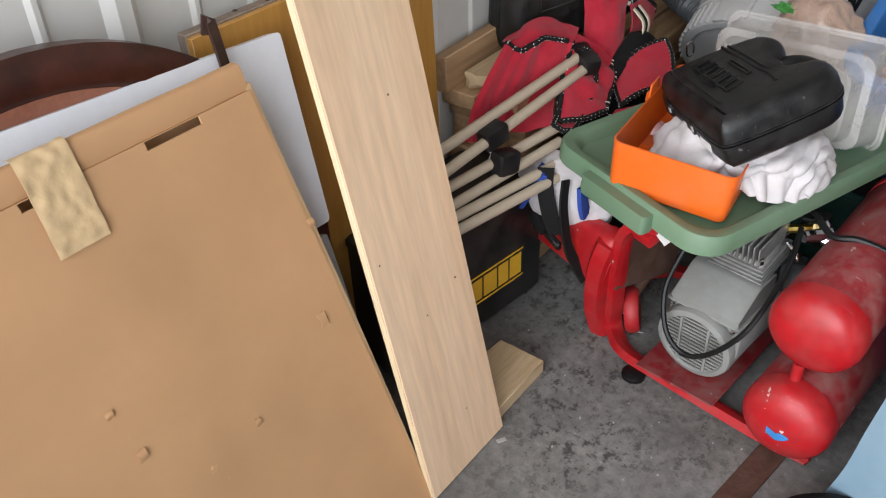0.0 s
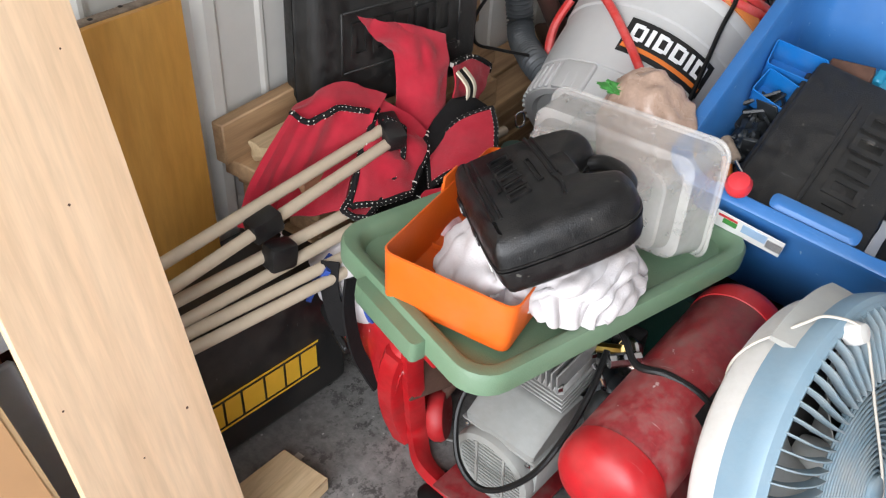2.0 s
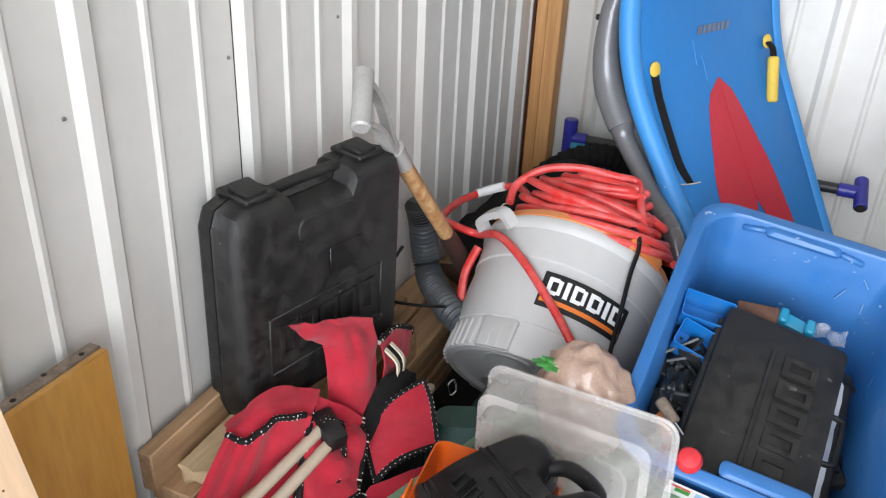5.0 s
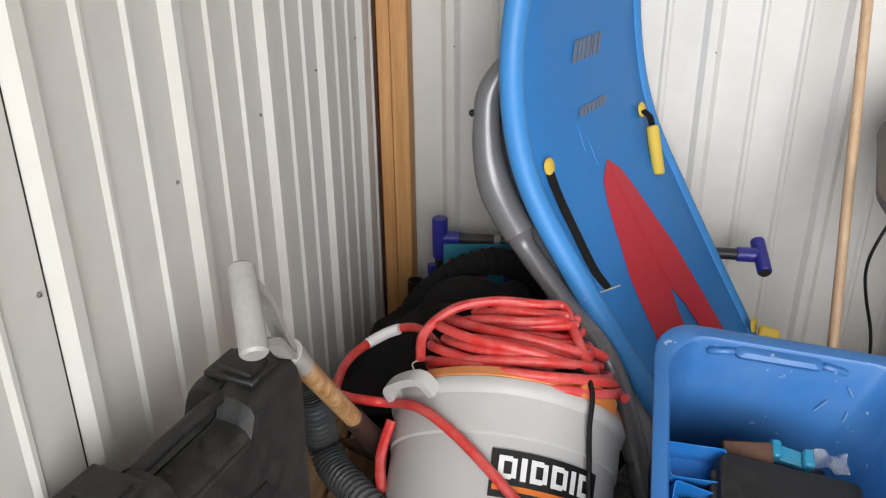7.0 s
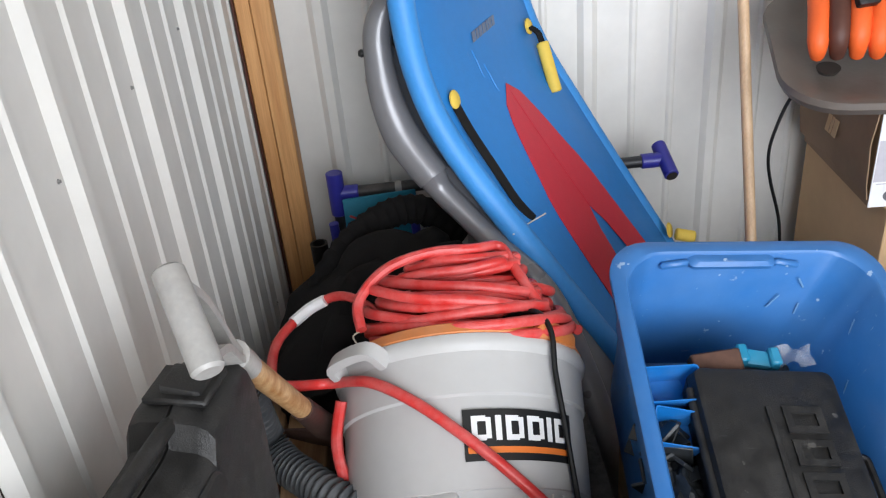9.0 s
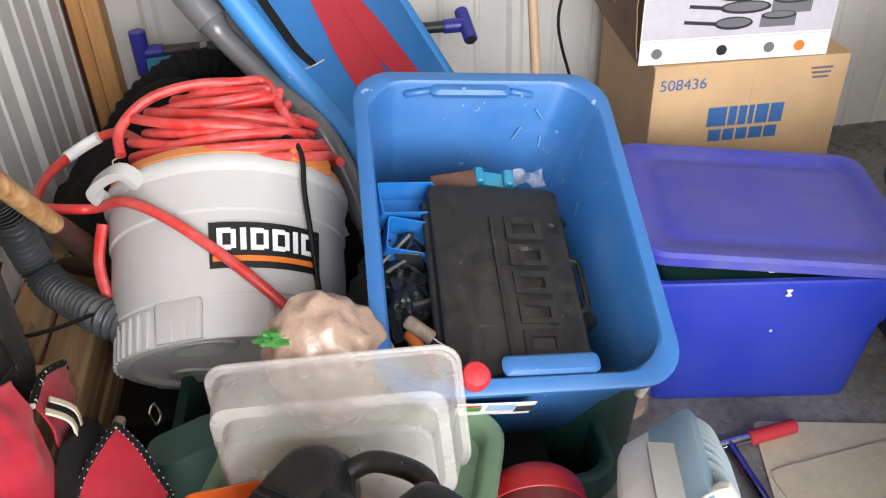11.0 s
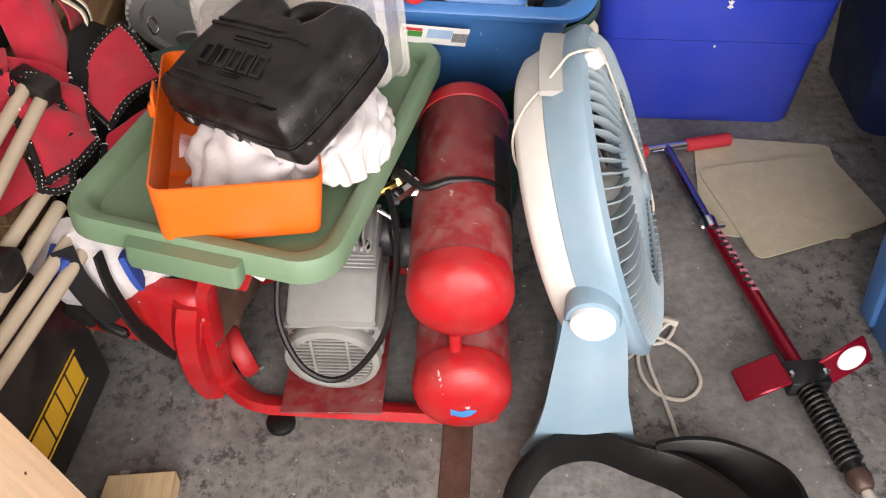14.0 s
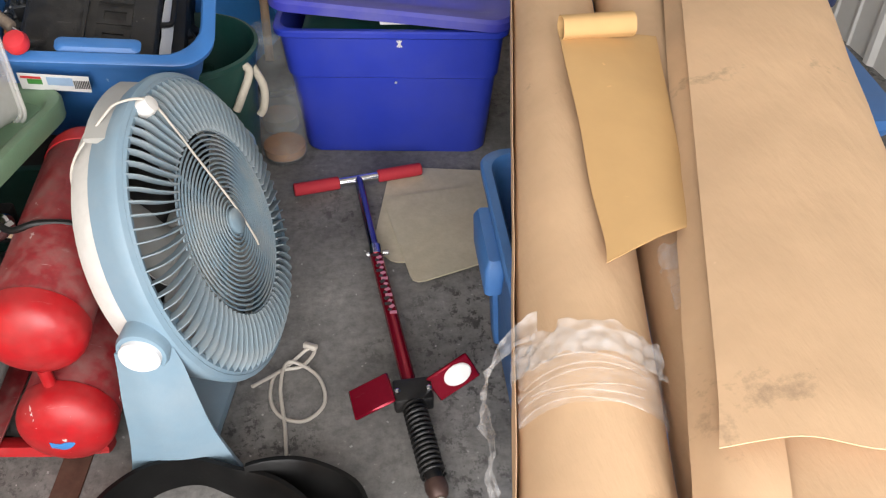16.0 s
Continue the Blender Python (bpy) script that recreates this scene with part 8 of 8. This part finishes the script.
    part("tip_plug", rod(e, e + (e - g).normalized() * 0.04, 0.008, 10, 0.011), CORD_WHITE, t)


pogo()


def mats():
    def sheet(name_pts, z, label):
        t = thing("floor_mat", (0.62, 1.85, 0), label, "mat", "cream mats")
        b = skin([[V3(x, y, z0) for x, y in name_pts] for z0 in (z, z + 0.004)])
        part("mat", b, MAT_CREAM, t, smooth=20)
    def rounded(pts, r):
        out = []
        k = len(pts)
        for i in range(k):
            p, a, b = Vector(pts[i]), Vector(pts[i - 1]), Vector(pts[(i + 1) % k])
            u, v = (a - p).normalized() * r, (b - p).normalized() * r
            for s in (0, 0.33, 0.67, 1):
                q = (p + u).lerp(p, s).lerp(p.lerp(p + v, s), s)
                out.append((q.x, q.y))
        return out
    sheet(rounded([(0.487, 2.068), (0.806, 1.998), (0.79, 1.92), (0.72, 1.66), (0.45, 1.69), (0.412, 1.76)], 0.02), 0.001, "stained cream floor mat on the concrete")
    sheet(rounded([(0.452, 1.925), (0.785, 1.962), (0.82, 1.70), (0.488, 1.605)], 0.03), 0.0055, "stained cream floor mat overlapping another")


mats()

t = thing("rubber_strip", (0.1, 1.06, 0), "curled strip of black ribbed rubber on the floor", "rubber strip")
for run in (((-0.105, 0.90), (-0.10, 0.98), (-0.095, 1.04), (-0.07, 1.10), (-0.025, 1.145), (0.045, 1.155), (0.11, 1.12), (0.18, 1.075), (0.235, 1.00), (0.245, 0.92)), ((0.135, 1.112), (0.19, 1.104), (0.25, 1.085), (0.315, 1.045), (0.332, 0.985), (0.31, 0.92), (0.25, 0.89))):
    path = smooth_path([V3(x, y, 0) for x, y in run], 8)
    rings = []
    for i, p in enumerate(path):
        tg = (path[min(i + 1, len(path) - 1)] - path[max(i - 1, 0)]).normalized()
        sd = tg.cross(Vector((0, 0, 1)))
        lean = -0.014 - 0.012 * math.sin(i * 0.13)
        hs = 0.076 + 0.010 * math.sin(i * 0.09)
        rg = [p + sd * (0.004 + (0.0004 if q % 2 else 0) + lean * (q / 24) ** 2) + Vector((0, 0, hs * q / 24)) for q in range(25)]
        rg += [p + sd * (-0.004 - (0.0004 if q % 2 else 0) + lean * (q / 24) ** 2) + Vector((0, 0, hs * q / 24)) for q in range(24, -1, -1)]
        rings.append(rg)
    part("strip", skin(rings), STRIP_RUBBER, t, smooth=20)
t = thing("rusty_flat_bar", (-0.2, 1.1, 0), "flat rust-brown strip lying on the floor under the tank", "steel strip")
part("strip", box(0.052, 0.42, 0.004, 0.001, Matrix.Translation((-0.196, 1.09, 0.002)) @ pose(0, 0, 0, 0, 0, -8)), RUST, t)
t = thing("floor_debris", (-0.5, 1.1, 0), "small chips and paper scraps on the floor", "debris", kind="stuff")
rnd = random.Random(3)
bits = [box(0.020, 0.009, 0.003, 0.001, Matrix.Translation((-0.612, 0.956, 0.002)) @ pose(0, 0, 0, 0, 0, 60)), box(0.016, 0.012, 0.002, 0, Matrix.Translation((-0.745, 1.191, 0.001))), box(0.034, 0.005, 0.003, 0.001, Matrix.Translation((-0.545, 1.40, 0.002)) @ pose(0, 0, 0, 0, 0, 20))]
for i in range(90):
    s = rnd.uniform(0.0012, 0.0036)
    bits.append(box(s * rnd.uniform(0.6, 2), s, s * 0.6, 0, Matrix.Translation((rnd.uniform(-0.85, 0.6), rnd.uniform(0.9, 1.75), s * 0.3)) @ pose(0, 0, 0, 0, 0, rnd.uniform(0, 180))))
q = single("chips", join(*bits), GRIP_GREY)
q.parent = t
q.matrix_parent_inverse = WORLD[t].inverted()


# ---- totes and paper rolls at the right ----
def side_totes():
    t = thing("denim_blue_tub", (0, 0, 0), "denim-blue open plastic tub under the paper rolls", "storage tote", "storage totes", m=pose(0.893, 1.262, 0, 0, 0, -3))
    tote_parts(t, 0.58, 0.40, 0.435, TUB_BLUE, 0.03, 0.05, 0.018, 0.5)
    for s in (-1, 1):
        b = rr_loft([(0.03, 0.15, 0.0, 0.008), (0.034, 0.155, 0.055, 0.008), (0.02, 0.14, 0.07, 0.006)], 0.008, 3)
        b.transform(Matrix.Translation((s * 0.315, 0.0, 0.345)))
        part("handle", b, TUB_BLUE, t, local=True)
        for yy in (-0.14, 0.14):
            b = rr_loft([(0.015, 0.05, 0.02, 0.006), (0.02, 0.055, 0.20, 0.006), (0.012, 0.05, 0.345, 0.005)], 0.006, 3)
            for v in b.verts:
                v.co.x += s * (0.262 + v.co.z * 0.068)
                v.co.y += yy
            part("rib", b, TUB_BLUE, t, local=True)
    t = thing("navy_tote", (0, 0, 0), "dark navy plastic tote with a white tag", "storage tote", "storage totes", m=pose(1.18, 2.17, 0, 0, 0, -8))
    tote_parts(t, 0.58, 0.42, 0.40, NAVY, 0.035, 0.05, 0.016, 0.6)
    part("lid", rr_loft([(0.60, 0.44, 0.40, 0.05), (0.62, 0.46, 0.402, 0.05), (0.62, 0.46, 0.424, 0.05), (0.56, 0.40, 0.428, 0.05)], 0.05), NAVY, t, local=True)
    t = thing("blue_lidded_tote", (0, 0, 0), "blue plastic tote with a white tag, against the navy tote", "storage tote", "storage totes", m=pose(1.17, 1.74, 0, 0, 0, -6))
    tote_parts(t, 0.58, 0.40, 0.40, TUB_BLUE, 0.035, 0.05, 0.016, 0.6)
    part("lid", rr_loft([(0.60, 0.42, 0.40, 0.05), (0.62, 0.44, 0.402, 0.05), (0.62, 0.44, 0.424, 0.05), (0.56, 0.38, 0.428, 0.05)], 0.05), TUB_BLUE, t, local=True)
    part("paper_tag", box(0.001, 0.03, 0.045, 0, Matrix.Translation((-0.312, 0.05, 0.34))), PAPER, t, local=True)
    t = thing("navy_tote", (0, 0, 0), "dark navy plastic tote stacked on another tote", "storage tote", "storage totes", m=pose(1.33, 2.16, 0.430, 0, 0, -10))
    tote_parts(t, 0.58, 0.42, 0.38, NAVY, 0.035, 0.05, 0.016, 0.6)
    part("lid", rr_loft([(0.60, 0.44, 0.38, 0.05), (0.62, 0.46, 0.382, 0.05), (0.62, 0.46, 0.404, 0.05), (0.56, 0.40, 0.408, 0.05)], 0.05), TUB_BLUE, t, local=True)


side_totes()


def paper_rolls():
    up = V3(0, 0, 1)
    for k, (a, b, r) in enumerate((((0.512, 0.42, 0.545), (0.884, 2.15, 0.530), 0.083), ((0.684, 0.40, 0.535), (1.058, 2.12, 0.525), 0.082))):
        t = thing("kraft_paper_roll", a, "long brown kraft paper roll resting across the totes", "paper roll", "paper rolls")
        a, b = Vector(a), Vector(b)
        L, mm = (b - a).length, along(a, b)
        ax = (b - a).normalized()
        left = up.cross(ax).normalized()
        prof = [(0.020, 0.0), (r, 0.0)] + [(r + 0.0016 * noise.noise(Vector((z * 9, k * 5.0, 0))), z * L) for z in [i / 30 for i in range(1, 30)]] + [(r, L), (0.020, L)]
        b2 = lathe(prof, 48, mm, False)
        for v in b2.verts:
            v.co += up * 0.004 * noise.noise(v.co * 6)
        part("roll", b2, KRAFT, t)
        on = lambda s, deg, off: a + ax * s + left * (r + off) * math.cos(radians(deg)) + up * (r + off) * math.sin(radians(deg))
        if k == 0:
            f, _ = grid_surface([[on(s, d, 0.004 + 0.004 * (1 if d == 18 else 0) + (0.02 if d < -20 else 0)) for d in (-60, -40, -20, -5, 8, 18)] for s in (0.02, 0.3, 0.6, 0.9, 1.2, 1.7)], 4, 5, 0.002, 7, 0.0015, 4)
            part("outer_layer", f, KRAFT, t, "loose outer paper layer")
        s0, lo, hi = ((0.335, 20, 150), (0.50, 40, 120))[k]
        rows = []
        for i in range(12):
            d = lo + (hi - lo) * i / 11
            rows.append([on(s0 + dz + 0.014 * noise.noise(V3(i * 0.9, k * 3.0, 0)) * (1 if dz > 0.08 else 0.2), d, 0.004 + 0.006 * (1 if dz > 0.08 else 0)) for dz in (0.0, 0.025, 0.05, 0.075, 0.10)])
        f, _ = grid_surface(rows, 5, 6, 0.0035, 45, 0.0004, 3 + k, True, 0.5)
        part("stretch_wrap", f, WRAP, t, "torn clear stretch wrap")
        gather = [on(s0 + 0.098 + 0.016 * noise.noise(V3(i * 0.55, k * 7.0, 2)), lo - 4 + (hi - lo + 8) * i / 16, 0.006 + 0.004 * noise.noise(V3(i * 0.8, 3, k))) for i in range(17)]
        gt, _ = grid_surface([[g + ax * w for g in gather] for w in (-0.034, -0.022, -0.010, 0.0, 0.010, 0.014 )], 4, 3, 0.006, 55, 0.0005, 8 + k, True)
        part("gathered_edge", gt, WRAP_EDGE, t, "bunched white stretch wrap")
        for i in range(6):
            ds = 0.004 + 0.0115 * i + 0.003 * (i % 2)
            part("wrap_line", tube([on(s0 + ds + 0.004 * math.sin(q * 0.5 + i * 1.3), lo + 9 * (i % 3) + (hi - lo - 30 - 7 * (i % 4)) * q / 9, 0.0048) for q in range(10)], 0.0006, 5, 3), WRAP_EDGE, t)
        if k == 0:
            spine_pts = [V3(0.535, 0.865, 0.622), V3(0.500, 0.862, 0.598), V3(0.476, 0.850, 0.560), V3(0.472, 0.838, 0.510), V3(0.482, 0.826, 0.465), V3(0.478, 0.815, 0.420), V3(0.488, 0.805, 0.380)]
            tail, _ = grid_surface([[q + V3(0.004 * j, 0.012 * (j - 1) * (1 - 0.09 * i), 0.004 * (j % 2)) for i, q in enumerate(spine_pts)] for j in range(4)], 6, 4, 0.007, 60, 0.0006, 5, True)
            part("wrap_tail", tail, WRAP_EDGE, t, "torn clear stretch wrap")
    t = thing("kraft_sheet", (0.72, 1.0, 0.6), "loose yellowed kraft paper sheet curling over the rolls", "paper sheet")
    rows = []
    for y, dl in ((0.948, 0.0), (0.99, 0.004), (1.10, 0.0), (1.25, 0.003), (1.40, 0.0), (1.50, 0.0)):
        x0, x1 = 0.648 + dl + (y - 0.951) * 0.155, 0.774 + (y - 0.95) * 0.262
        rows.append([V3(x0 + (x1 - x0) * q, y + 0.055 * q if y < 0.96 else y + 0.03 * q, 0.640 + 0.006 * math.sin(q * 3 + y * 5) - 0.03 * max(0, q - 0.5)) for q in (0, 0.33, 0.66, 1)])
    f, _ = grid_surface(rows, 6, 5, 0.002, 8, 0.0015, 2)
    part("sheet", f, KRAFT_YELLOW, t)
    cu, _ = grid_surface([[V3(0.735 + 0.042 * i, 1.51 + 0.022 * math.cos(q) - 0.004, 0.660 + 0.020 * math.sin(q)) for i in range(4)] for q in (-1.6, -0.4, 0.8, 2.0, 3.2, 4.2)], 4, 4, 0, 1, 0.0012)
    part("curled_end", cu, KRAFT_YELLOW, t)
    t = thing("kraft_wrapped_bundle", (0.95, 1.0, 0.5), "brown kraft paper sheets draped over a long roll", "paper bundle")
    xl = lambda y: 0.622 + 0.335 * (y - 0.645)
    f, _ = grid_surface([[V3(xl(y) + dx, y + dy, z) for dx, dy, z in ((0.028, 0.03, 0.618 + dz), (0.040, 0.0, 0.642 + dz), (0.058, -0.02, 0.652 + dz), (0.095, -0.02, 0.655 + dz))] for y, dz in ((0.50, -0.04), (0.56, -0.01), (0.645, 0.004), (0.80, 0.0), (1.05, 0.002), (1.40, 0.0), (1.95, 0.0))], 6, 7, 0.003, 10, 0.0015, 9)
    part("under_sheet", f, KRAFT, t)
    f, _ = grid_surface([[V3(xl(y) + dx, y + dy * (1 if y < 0.7 else 0), z) for dx, dy, z in ((0.040, 0.012, 0.664), (0.11, 0.0, 0.684), (0.17, -0.03, 0.692), (0.25, -0.03, 0.684), (0.32, -0.01, 0.650), (0.36, 0.0, 0.56))] for y in (0.640, 0.72, 0.95, 1.20, 1.50, 1.95)], 7, 7, 0.004, 8, 0.0016, 6)
    part("top_sheet", f, KRAFT, t)
    c0, c1 = V3(xl(0.46) + 0.165, 0.46, 0.556), V3(xl(2.0) + 0.165, 2.0, 0.556)
    part("core_roll", lathe([(0.02, 0.0), (0.112, 0.0), (0.112, (c1 - c0).length), (0.02, (c1 - c0).length)], 36, along(c0, c1), False), KRAFT, t)


paper_rolls()
